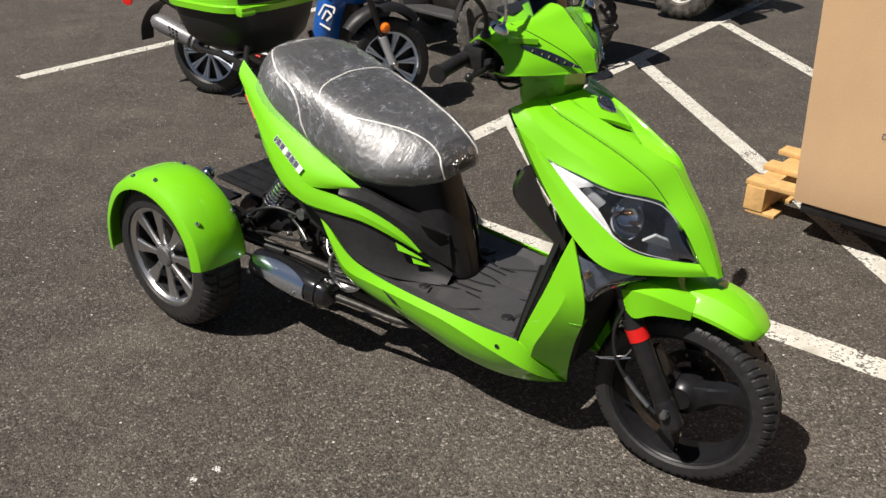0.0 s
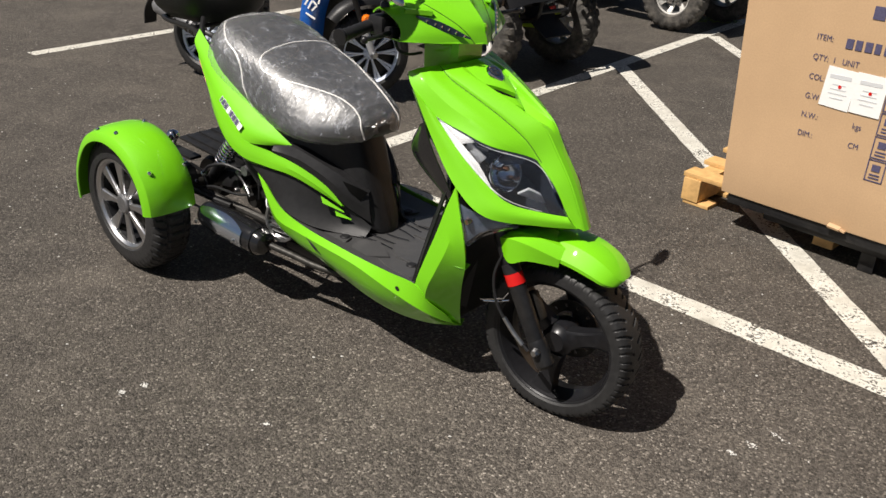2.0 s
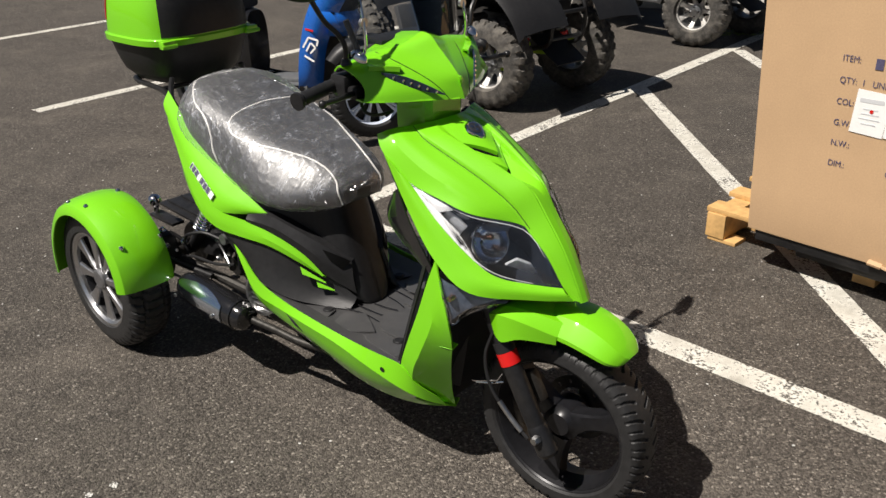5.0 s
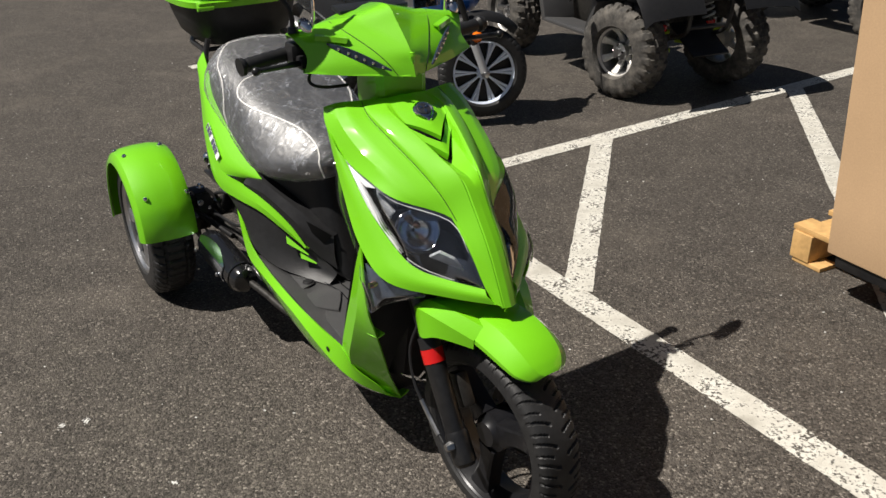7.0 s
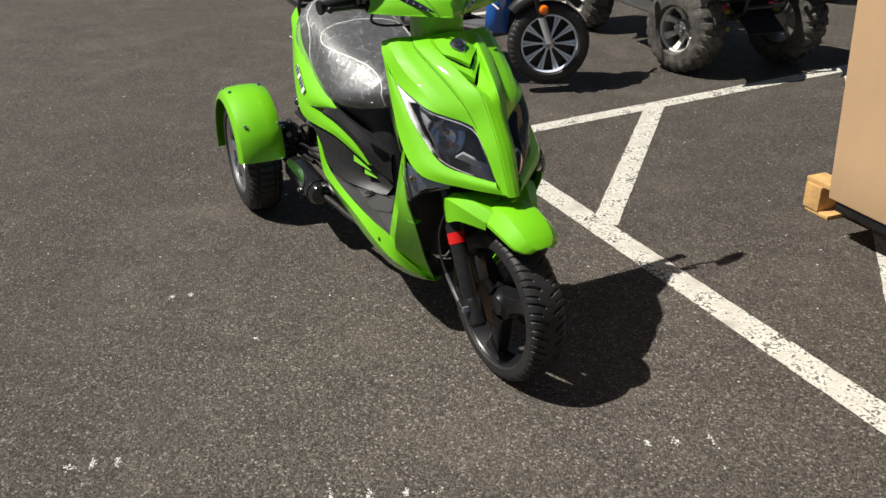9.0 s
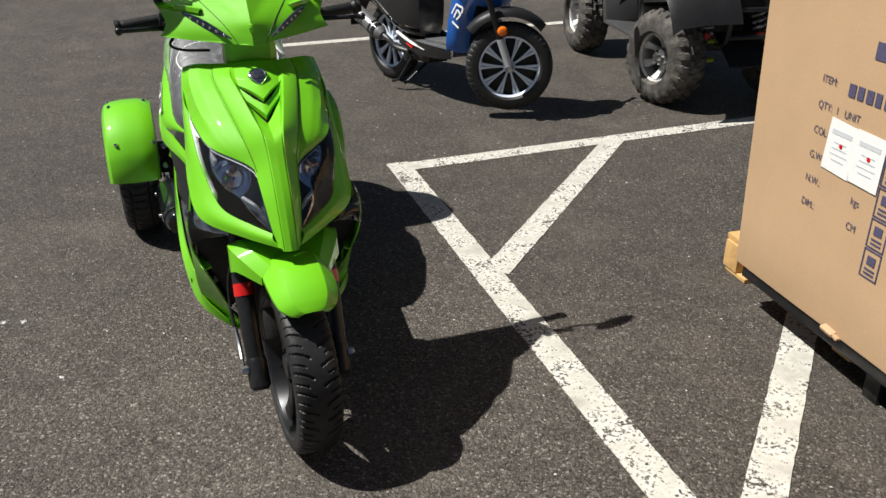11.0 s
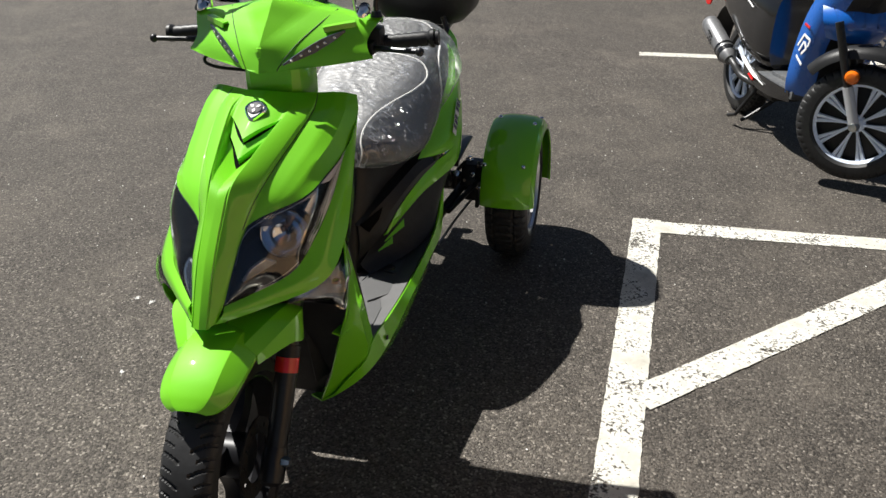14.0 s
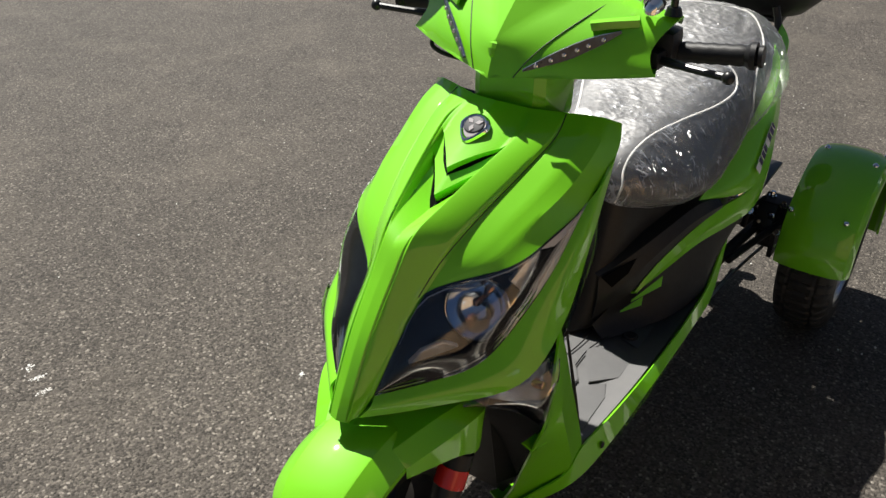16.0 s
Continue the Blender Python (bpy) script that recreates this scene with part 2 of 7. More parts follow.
BADGE_FACE = material("badge_face", (0.022, 0.024, 0.030), 0.5, grain=0.2, spec=0.2)
# chrome with the sky's blue reflection put into its colour
SHIELD_CHROME = material("sky_tinted_chrome", (0.80, 0.88, 1.0), 0.14, metal=1.0)
DARK_CHROME = material("dark_chrome", (0.55, 0.57, 0.62), 0.06, metal=1.0)
COPPER = material("copper", (0.70, 0.36, 0.20), 0.2, metal=1.0)
RUBBER = material("tyre_rubber", (0.022, 0.022, 0.0225), 0.50, grain=0.25, bump=0.25, bump_scale=500, dust=0.015, spec=0.35)
DUSTY_RUBBER = material("dusty_tyre_rubber", (0.045, 0.042, 0.038), 0.8, grain=0.3, bump=0.3, bump_scale=300, dust=0.55)
CHROME = material("chrome", (0.86, 0.86, 0.87), 0.06, metal=1.0)
STEEL = material("dull_steel", (0.50, 0.50, 0.50), 0.33, metal=1.0, grain=0.2)
# silver rim colour with the sky's blue reflection painted in
SILVER_RIM = material("sky_tinted_silver_rim", (0.78, 0.86, 1.0), 0.30, metal=0.15, grain=0.08)
ALLOY = material("machined_alloy", (0.64, 0.64, 0.65), 0.32, metal=1.0, grain=0.12, grain_scale=250)
QUAD_RIM = material("pale_cast_alloy", (0.60, 0.585, 0.55), 0.42, metal=0.35, grain=0.15, bump=0.2, bump_scale=300, dust=0.1)
CAST = material("cast_aluminium", (0.30, 0.30, 0.31), 0.45, metal=0.9, grain=0.25, bump=0.3, bump_scale=400)
DARK_METAL = material("dark_oily_metal", (0.045, 0.043, 0.04), 0.5, metal=0.7, grain=0.4, bump=0.3, dust=0.12)
VINYL = material("seat_vinyl", (0.022, 0.022, 0.023), 0.45, grain=0.15, bump=0.2, bump_scale=900)
PIPING = material("white_piping", (0.75, 0.74, 0.72), 0.5)
WHITE = material("white_light_guide", (0.80, 0.81, 0.84), 0.3, coat=0.5)
RED = material("red_reflector", (0.62, 0.012, 0.010), 0.25, coat=0.5)
ORANGE = material("orange_lens", (0.75, 0.16, 0.01), 0.2, coat=0.6)
# faint blue haze painted in for scatter and reflections in the lens
LENS = glass_sheet("clear_lens", (0.95, 0.95, 0.95), 0.03, haze=0.005, haze_color=(0.80, 0.86, 0.97), ior=1.5)
# near-black that paints the shade of recesses and vent slots
RECESS_SHADE = material("recess_shade", (0.004, 0.004, 0.004), 0.9, spec=0.05)
GREY_SILENCER = material("grey_silencer", (0.22, 0.22, 0.225), 0.40, metal=0.5, grain=0.2)
DARK_SILENCER = material("dark_grey_silencer", (0.055, 0.055, 0.056), 0.42, metal=0.4, grain=0.25)
ACRYLIC = glass_sheet("clear_acrylic", (0.96, 0.97, 0.97), 0.01)
# haze and its blue tint stand in for the sky mirrored in the film
FILM = glass_sheet("plastic_film", (0.90, 0.90, 0.90), 0.52, haze=0.038, haze_color=(0.84, 0.89, 1.0), ior=2.9, wrinkle=1.0, wrinkle_scale=46.0)
BLUE = material("blue_paint", (0.010, 0.125, 0.52), 0.28, coat=1.0, grain=0.04, grain_scale=800)
LIME_STEEL = material("lime_painted_steel", (0.42, 0.60, 0.02), 0.35, coat=0.4)
CARDBOARD = material("cardboard", (0.50, 0.335, 0.195), 0.85, grain=0.06, grain_scale=160, stain=0.07, stain_scale=2.5, bump=0.12, bump_scale=120, spec=0.2)
INK = material("blue_ink", (0.075, 0.068, 0.13), 0.8, grain=0.3, grain_scale=220)
PAPER = material("white_paper", (0.82, 0.82, 0.80), 0.7, grain=0.03)
GREY_INK = material("grey_ink", (0.58, 0.59, 0.60), 0.8)
PINE = material("pine_wood", (0.56, 0.34, 0.13), 0.7, grain=0.18, grain_scale=30, stain=0.2, stain_scale=6, bump=0.3, bump_scale=90)
CONCRETE = material("concrete", (0.52, 0.50, 0.46), 0.85, grain=0.12, stain=0.12, bump=0.4, bump_scale=150)
GREY_PLASTIC = material("scuffed_grey_plastic", (0.10, 0.105, 0.11), 0.45, grain=0.3, dust=0.3)
SILVER_PAINT = material("silver_print", (0.55, 0.56, 0.58), 0.4, metal=0.3)
CHALK = material("chalk_mark", (0.62, 0.61, 0.58), 0.9, grain=0.3, grain_scale=200)
RUST = material("dry_leaf_litter", (0.30, 0.16, 0.06), 0.9, grain=0.4)
MOSS = material("green_litter", (0.16, 0.20, 0.05), 0.9, grain=0.4)


# ---------------------------------------------------------------- mesh helpers
V = Vector


def part(name, bm, mat, parent=None, label="", at=None, sharp=32, keep=False):
    """Links a bmesh as one mesh object under a thing or a part."""
    if not keep:
        bmesh.ops.remove_doubles(bm, verts=bm.verts, dist=0.00005)
        bmesh.ops.dissolve_degenerate(bm, dist=0.00002, edges=bm.edges)
    bmesh.ops.recalc_face_normals(bm, faces=bm.faces)
    me = bpy.data.meshes.new(name)
    bm.to_mesh(me)
    bm.free()
    me.materials.append(mat)
    me.polygons.foreach_set("use_smooth", [True] * len(me.polygons))
    me.set_sharp_from_angle(angle=radians(sharp))
    ob = new(name, me)
    if parent:
        ob.parent = parent
    if at is not None:
        ob.matrix_local = at
    if label:
        ob["label"] = label
    return ob


def thing(name, matrix, label, category, group="", kind=""):
    ob = new(name)
    ob.matrix_world = matrix
    return tagged(ob, label, category, group, kind)


def curve_points(pts, n):
    """A smooth line through the points, n steps from each to the next."""
    p = [V(q) for q in pts]
    out = []
    for i in range(len(p) - 1):
        a, b, c, d = p[max(i - 1, 0)], p[i], p[i + 1], p[min(i + 2, len(p) - 1)]
        for k in range(n):
            t = k / n
            out.append(0.5 * ((2 * b) + (c - a) * t + (2 * a - 5 * b + 4 * c - d) * t * t + (3 * b - a - 3 * c + d) * t ** 3))
    out.append(p[-1])
    return out


def add_grid(bm, rows, wrap=False):
    vs = [[bm.verts.new(q) for q in r] for r in rows]
    faces = []
    for a, b in zip(vs, vs[1:]):
        m = len(a)
        for j in range(m if wrap else m - 1):
            k = (j + 1) % m
            try:
                faces.append(bm.faces.new((a[j], a[k], b[k], b[j])))
            except ValueError:
                pass
    return vs, faces


def sheet_rows(curves, nu=4, nv=2, soft=False, side=1):
    """Rows of a surface spanned across curves of equal length; soft rounds it across the curves as well."""
    lines = [curve_points(c, nu) for c in curves]
    cols = []
    for j in range(len(lines[0])):
        across = [ln[j] for ln in lines]
        if soft:
            cols.append(curve_points(across, nv))
        else:
            o = []
            for a, b in zip(across, across[1:]):
                o += [a.lerp(b, k / nv) for k in range(nv)]
            cols.append(o + [across[-1]])
    return [[V((q.x, q.y * side, q.z)) for q in r] for r in cols]


def thicken(bm, t):
    bmesh.ops.remove_doubles(bm, verts=bm.verts, dist=0.0004)
    bmesh.ops.dissolve_degenerate(bm, dist=0.0002, edges=bm.edges)
    bmesh.ops.recalc_face_normals(bm, faces=bm.faces)
    normal, faces = {}, bm.faces[:]
    for v in bm.verts:
        n = V((0, 0, 0))
        for lp in v.link_loops:
            n += lp.face.normal * lp.calc_angle()
        normal[v] = n.normalized()
    back = {v: bm.verts.new(v.co - n * t) for v, n in normal.items()}
    rim = [(e.link_loops[0].vert, e.link_loops[0].link_loop_next.vert) for e in bm.edges if len(e.link_faces) == 1]
    for f in faces:
        bm.faces.new([back[v] for v in reversed(f.verts)])
    for a, b in rim:
        bm.faces.new((b, a, back[a], back[b]))


def sheet(curves, nu=4, nv=2, soft=False, both=False, thick=0.004, side=1):
    bm = bmesh.new()
    for s in ((1, -1) if both else (side,)):
        add_grid(bm, sheet_rows(curves, nu, nv, soft, s))
    thicken(bm, thick)
    return bm


def add_tube(bm, pts, r, seg=10, smooth=0, cap=True):
    p = curve_points(pts, smooth) if smooth else [V(q) for q in pts]
    rs = r if isinstance(r, (list, tuple)) else [r] * len(p)
    if len(rs) != len(p):
        rs = [rs[min(int(i * len(rs) / len(p)), len(rs) - 1)] for i in range(len(p))]
    tang = [(p[min(i + 1, len(p) - 1)] - p[max(i - 1, 0)]).normalized() for i in range(len(p))]
    up = V((0, 0, 1)) if abs(tang[0].z) < 0.9 else V((1, 0, 0))
    rows = []
    for q, t, rad in zip(p, tang, rs):
        x = t.cross(up).normalized()
        y = x.cross(t).normalized()
        up = y
        rows.append([q + (x * math.cos(2 * math.pi * k / seg) + y * math.sin(2 * math.pi * k / seg)) * rad for k in range(seg)])
    vs, _ = add_grid(bm, rows, wrap=True)
    if cap:
        bm.faces.new(vs[0]), bm.faces.new(vs[-1])
    return bm


def tube(pts, r, seg=10, smooth=0):
    return add_tube(bmesh.new(), pts, r, seg, smooth)


def add_lathe(bm, profile, seg=32, centre=(0, 0, 0), axis="y", closed=True):
    """Turns a profile of (radius, along) about an axis through centre."""
    c, rows = V(centre), []
    for r, a in profile:
        ring = []
        for k in range(seg):
            t = 2 * math.pi * k / seg
            u, w = r * math.cos(t), r * math.sin(t)
            ring.append(c + (V((u, a, w)) if axis == "y" else V((a, u, w)) if axis == "x" else V((u, w, a))))
        rows.append(ring)
    if closed:
        rows.append(rows[0])
    add_grid(bm, rows, wrap=True)
    bmesh.ops.remove_doubles(bm, verts=bm.verts, dist=0.00005)
    return bm


def lathe(profile, seg=32, centre=(0, 0, 0), axis="y", closed=True):
    return add_lathe(bmesh.new(), profile, seg, centre, axis, closed)


def add_box(bm, size, centre=(0, 0, 0), turn=None, bevel=0.0, taper=None):
    m = Matrix.Translation(centre) @ (turn.to_4x4() if turn else Matrix.Identity(4)) @ Matrix.Diagonal((*size, 1))
    made = bmesh.ops.create_cube(bm, size=1.0, matrix=m)["verts"]
    if taper:
        for v in made:
            q = m.inverted() @ v.co
            if q.z > 0:
                v.co = m @ V((q.x * taper[0], q.y * taper[1], q.z))
    if bevel:
        edges = {e for v in made for e in v.link_edges}
        bmesh.ops.bevel(bm, geom=list(edges), offset=bevel, segments=2, affect="EDGES", profile=0.6)
    return bm


def box_mesh(size, centre=(0, 0, 0), turn=None, bevel=0.0, taper=None):
    return add_box(bmesh.new(), size, centre, turn, bevel, taper)


def turn_of(rx=0, ry=0, rz=0):
    return Euler([radians(a) for a in (rx, ry, rz)]).to_matrix()


def add_prism(bm, outline, y0, y1):
    """A plate with an outline in x and z, from y0 to y1."""
    a = [bm.verts.new((x, y0, z)) for x, z in outline]
    b = [bm.verts.new((x, y1, z)) for x, z in outline]
    bm.faces.new(a), bm.faces.new(b[::-1])
    for i in range(len(a)):
        j = (i + 1) % len(a)
        bm.faces.new((a[i], b[i], b[j], a[j]))
    return bm


def loft(sections, seg=24, power=2.4, cap=True):
    """A body along x: sections of (x, half width, z low, z high), with rounded sides."""
    bm, rows = bmesh.new(), []
    for x, hw, z0, z1 in sections:
        ring, zc, hz = [], (z0 + z1) / 2, (z1 - z0) / 2
        for k in range(seg):
            t = 2 * math.pi * k / seg
            c, s = math.cos(t), math.sin(t)
            ring.append(V((x, hw * math.copysign(abs(c) ** (2 / power), c), zc + hz * math.copysign(abs(s) ** (2 / power), s))))
        rows.append(ring)
    vs, _ = add_grid(bm, rows, wrap=True)
    if cap:
        bm.faces.new(vs[0]), bm.faces.new(vs[-1])
    return bm


def smooth_sections(sections, n):
    out = []
    a = [V((s[0], s[1], s[2])) for s in sections]
    b = [V((s[0], s[1], s[3])) for s in sections]
    for p, q in zip(curve_points(a, n), curve_points(b, n)):
        out.append((p.x, p.y, p.z, q.z))
    return out


# ---------------------------------------------------------------- wheels
def tyre_mesh(radius, width, rim, seg=180, tread="chevron", count=30, depth=0.006):
    bm, rows, prof = bmesh.new(), [], []
    h = width / 2
    fine = 64 if tread == "chevron" else 32
    for k in range(fine + 1):                # outer skin from bead to bead
        a = math.pi * (k / fine)
        c, s = math.cos(a), math.sin(a)
        y = h * math.copysign(abs(c) ** 0.62, c)
        r = rim + (radius - rim) * (abs(s) ** (0.40 if tread == "chevron" else 0.55))
        prof.append((r, y))
    for k in range(seg):
        t = 2 * math.pi * k / seg
        ring = []
        for r, y in prof:
            f, rr = abs(y) / h, r
            if tread == "chevron" and r > rim + (radius - rim) * 0.55:
                w = (t / (2 * math.pi) * count + 0.55 * math.sin(f * 1.5) + (0.5 if y < 0 else 0)) % 1.0
                if w < 0.16 and 0.16 < f:
                    rr -= depth
                if 0.58 < w < 0.70 and 0.42 < f:
                    rr -= depth * 0.8
            if tread == "knob" and r > rim + (radius - rim) * 0.50:
                lane = 0 if f < 0.42 else 1
                w = (t / (2 * math.pi) * count + (0.5 if (y > 0) == (lane == 1) else 0) + 0.35 * f) % 1.0
                if w < 0.45 or 0.36 < f < 0.44 or f < 0.03:
                    rr -= depth * (1.0 if f < 0.8 else 0.6)
            if tread == "block" and r > rim + (radius - rim) * 0.55:
                w = (t / (2 * math.pi) * count + (0.5 if f > 0.55 else 0) + 0.6 * f) % 1.0
                if w < 0.2 or 0.45 < f < 0.55:
                    rr -= depth
            ring.append(V((rr * math.cos(t), y, rr * math.sin(t))))
        ring += [V(((rim - 0.012) * math.cos(t), yy, (rim - 0.012) * math.sin(t))) for yy in (-h * 0.8, h * 0.8)]
        rows.append(ring)
    rows.append(rows[0])
    add_grid(bm, rows, wrap=True)
    return bm


def barrel_mesh(rim, width):
    h = width / 2 - 0.006
    return lathe([(rim - 0.006, -h), (rim - 0.008, -h + 0.02), (rim - 0.020, 0), (rim - 0.012, h - 0.02), (rim - 0.006, h), (rim - 0.012, h), (rim - 0.018, h - 0.016), (rim - 0.026, 0), (rim - 0.016, -h + 0.016), (rim - 0.012, -h)], 56)


def rim_mesh(rim, width, hub_r=0.045, face=0.03, lip=0.012):
    """Outer rim ring, hub and the back web that holds them; the face is at +y."""
    bm = bmesh.new()
    h = width / 2
    add_lathe(bm, [(rim + 0.010, h - 0.010), (rim + 0.010, h), (rim - lip * 0.5, h - 0.001), (rim - lip, h - 0.010), (rim - lip, h - 0.022), (rim, h - 0.022)], 64)
    add_lathe(bm, [(0.0, face + 0.01), (hub_r * 0.6, face + 0.01), (hub_r * 0.75, face), (hub_r, face - 0.006), (hub_r, -h * 0.8), (0.0, -h * 0.8)], 32)
    return bm


def add_spokes(wheel, mat, rim, width, spokes=8, spoke_w=0.03, hub_r=0.045, face=0.03, split=0.0, dish=0.02, lip=0.012, depth=0.022, flare=0.0):
    """Flat-sided spokes as parts of a wheel; alike spokes share one mesh."""
    h, rim_in, n = width / 2, rim - lip * 0.6, 8
    for off in ((-split, split) if split else (0,)):
        bm, rows = bmesh.new(), []
        for i in range(n):
            f = i / (n - 1)
            r = hub_r * 0.85 + (rim_in - hub_r * 0.85) * f
            w = spoke_w * (flare + (1 - flare) * f ** 1.8 if flare else 0.62 + 0.38 * (2 * f - 1) ** 2 + 0.25 * f)
            y1 = face - dish * math.sin(math.pi * f) + (h - 0.012 - face) * f
            aa = off * (0.45 + 0.55 * f)
            rad, tan = V((math.cos(aa), 0, math.sin(aa))), V((-math.sin(aa), 0, math.cos(aa)))
            c = rad * r
            rows.append([c + tan * (-w / 2) + V((0, y1 - depth, 0)), c + tan * (w / 2) + V((0, y1 - depth, 0)), c + tan * (w * 0.48) + V((0, y1 - 0.004, 0)),
                         c + tan * (w * 0.36) + V((0, y1, 0)), c + tan * (-w * 0.36) + V((0, y1, 0)), c + tan * (-w * 0.48) + V((0, y1 - 0.004, 0))])
        vs, _ = add_grid(bm, rows, wrap=True)
        bm.faces.new(vs[0]), bm.faces.new(vs[-1])
        first = None
        for k in range(spokes):
            turned = Matrix.Rotation(-2 * math.pi * k / spokes, 4, "Y")
            if first is None:
                first = part("spoke", bm, mat, wheel, at=turned)
            else:
                ob = new("spoke", first.data)
                ob.parent = wheel
                ob.matrix_local = turned


def disc_mesh(r, y, holes=10):
    bm = bmesh.new()
    rows, seg = [], 60
    for rr in (r * 0.62, r * 0.75, r * 0.87, r):
        rows.append([V((rr * math.cos(2 * math.pi * k / seg), y, rr * math.sin(2 * math.pi * k / seg))) for k in range(seg)])
    _, faces = add_grid(bm, rows, wrap=True)
    drop = [f for i, f in enumerate(faces) if seg <= i < 2 * seg and (i % (seg // holes)) == 0]
    bmesh.ops.delete(bm, geom=drop, context="FACES")
    bmesh.ops.solidify(bm, geom=bm.faces[:], thickness=0.004)
    return bm


# ---------------------------------------------------------------- ground
def ground_grid():
    bm = bmesh.new()
    edges = [-400, -60, -20, -8, -4, 0, 4, 8, 12, 30, 80, 400]
    add_grid(bm, [[V((x, y, 0)) for x in edges] for y in edges])
    return bm


ground = tagged(part("ground", ground_grid(), ASPHALT, keep=True), "dark grey worn asphalt car park with fine chippings", "asphalt", kind="structure")


def road_line(a, b, width, label="old white parking line painted on asphalt", z=0.003):
    """A painted line from a to b with slightly ragged edges."""
    a, b = V((*a, 0)), V((*b, 0))
    d = (b - a).normalized()
    s = V((-d.y, d.x, 0))
    n = max(4, int((b - a).length / 0.03))
    rows = []
    for i in range(n + 1):
        p = a.lerp(b, i / n)
        e0 = 0.004 * noise.noise(p * 22) + 0.002 * noise.noise(p * 70)
        e1 = 0.004 * noise.noise(p * 22 + V((9, 9, 9))) + 0.002 * noise.noise(p * 70 + V((5, 5, 5)))
        rows.append([p + s * (-width / 2 + e0) + V((0, 0, z)), p + V((0, 0, z + 0.0005)), p + s * (width / 2 + e1) + V((0, 0, z))])
    bm = bmesh.new()
    add_grid(bm, rows)
    return tagged(part("parking_line", bm, ROAD_PAINT, keep=True), label, "road marking", kind="structure")


W4 = 0.106
road_line((-0.496, 3.663), (1.829, 2.021), 0.115)                    # long side of the hatched bay, past the trike
road_line((-0.425, 3.643), (3.9, 10.563), W4, z=0.0036)                # far side of the bay
road_line((0.556, 2.96), (0.218, 4.66), 0.108, z=0.0042)               # first hatch bar
road_line((1.795, 2.17), (1.095, 6.05), W4, z=0.0042)                 # second hatch bar, partly below the crate
road_line((1.80, 2.02), (4.63, 6.55), W4, z=0.0036)                   # near side of the bay
road_line((2.665, 3.40), (1.955, 7.31), W4, z=0.0042)                 # third hatch bar
road_line((-2.925, 5.145), (0.6, 10.86), W4)                         # line between the parking bays
road_line((-4.85, 7.30), (-1.2, 13.2), W4)                           # next bay line

# ---------------------------------------------------------------- the lime trike scooter (x ahead, y to its left, z up)
TRIKE = pose(-0.651, 2.732, 0, 0, 0, -34.4)
trike = thing("trike_scooter", TRIKE, "lime green three-wheeled scooter, black seat wrapped in clear plastic film", "scooter")

# front cowl: bonnet with raised ribs, flank bands round the lamps
K0 = [(1.235, 0, 0.955), (1.296, 0, 0.929), (1.360, 0, 0.892), (1.430, 0, 0.858), (1.492, 0, 0.826), (1.535, 0, 0.768), (1.583, 0, 0.700), (1.620, 0, 0.630), (1.640, 0, 0.584)]
K1 = [(1.215, 0.055, 0.948), (1.272, 0.064, 0.926), (1.345, 0.052, 0.898), (1.425, 0.036, 0.862), (1.489, 0.023, 0.829), (1.533, 0.019, 0.772), (1.581, 0.018, 0.704), (1.618, 0.017, 0.632), (1.638, 0.016, 0.585)]
K2 = [(1.186, 0.108, 0.944), (1.232, 0.114, 0.920), (1.308, 0.104, 0.886), (1.392, 0.086, 0.843), (1.454, 0.070, 0.800), (1.496, 0.054, 0.750), (1.552, 0.046, 0.692), (1.592, 0.036, 0.625), (1.618, 0.027, 0.590)]
K3 = [(1.145, 0.177, 0.931), (1.175, 0.187, 0.893), (1.253, 0.181, 0.837), (1.336, 0.170, 0.813), (1.412, 0.144, 0.787), (1.496, 0.054, 0.750), (1.552, 0.046, 0.692), (1.592, 0.036, 0.625), (1.618, 0.027, 0.590)]
B0 = [(1.253, 0.181, 0.837), (1.346, 0.178, 0.752), (1.436, 0.156, 0.676), (1.487, 0.133, 0.645), (1.545, 0.083, 0.628), (1.596, 0.036, 0.617)]
B1 = [(1.175, 0.187, 0.893), (1.264, 0.200, 0.775), (1.356, 0.210, 0.676), (1.447, 0.192, 0.615), (1.548, 0.102, 0.596), (1.622, 0.026, 0.588)]
B2 = [(1.150, 0.165, 0.880), (1.242, 0.178, 0.765), (1.340, 0.178, 0.660), (1.430, 0.150, 0.605), (1.520, 0.075, 0.590), (1.590, 0.010, 0.586)]


def ease(a, b, x):
    t = min(1.0, max(0.0, (x - a) / (b - a)))
    return t * t * (3 - 2 * t)


BONNET = [curve_points(k, 12) for k in (K0, K1, K2)]
VENT_1, VENT_2 = 2.15, 2.69          # where the two stepped plates end on the ridge line


def bonnet_line(i, p):
    k = min(max(p, 0.0), 8.0) * 12
    j = min(int(k), len(BONNET[i]) - 2)
    return BONNET[i][j].lerp(BONNET[i][j + 1], k - j)


def bonnet_normal(p):
    d = bonnet_line(0, min(p + 0.25, 8)) - bonnet_line(0, max(p - 0.25, 0))
    return V((-d.z, 0, d.x)).normalized()


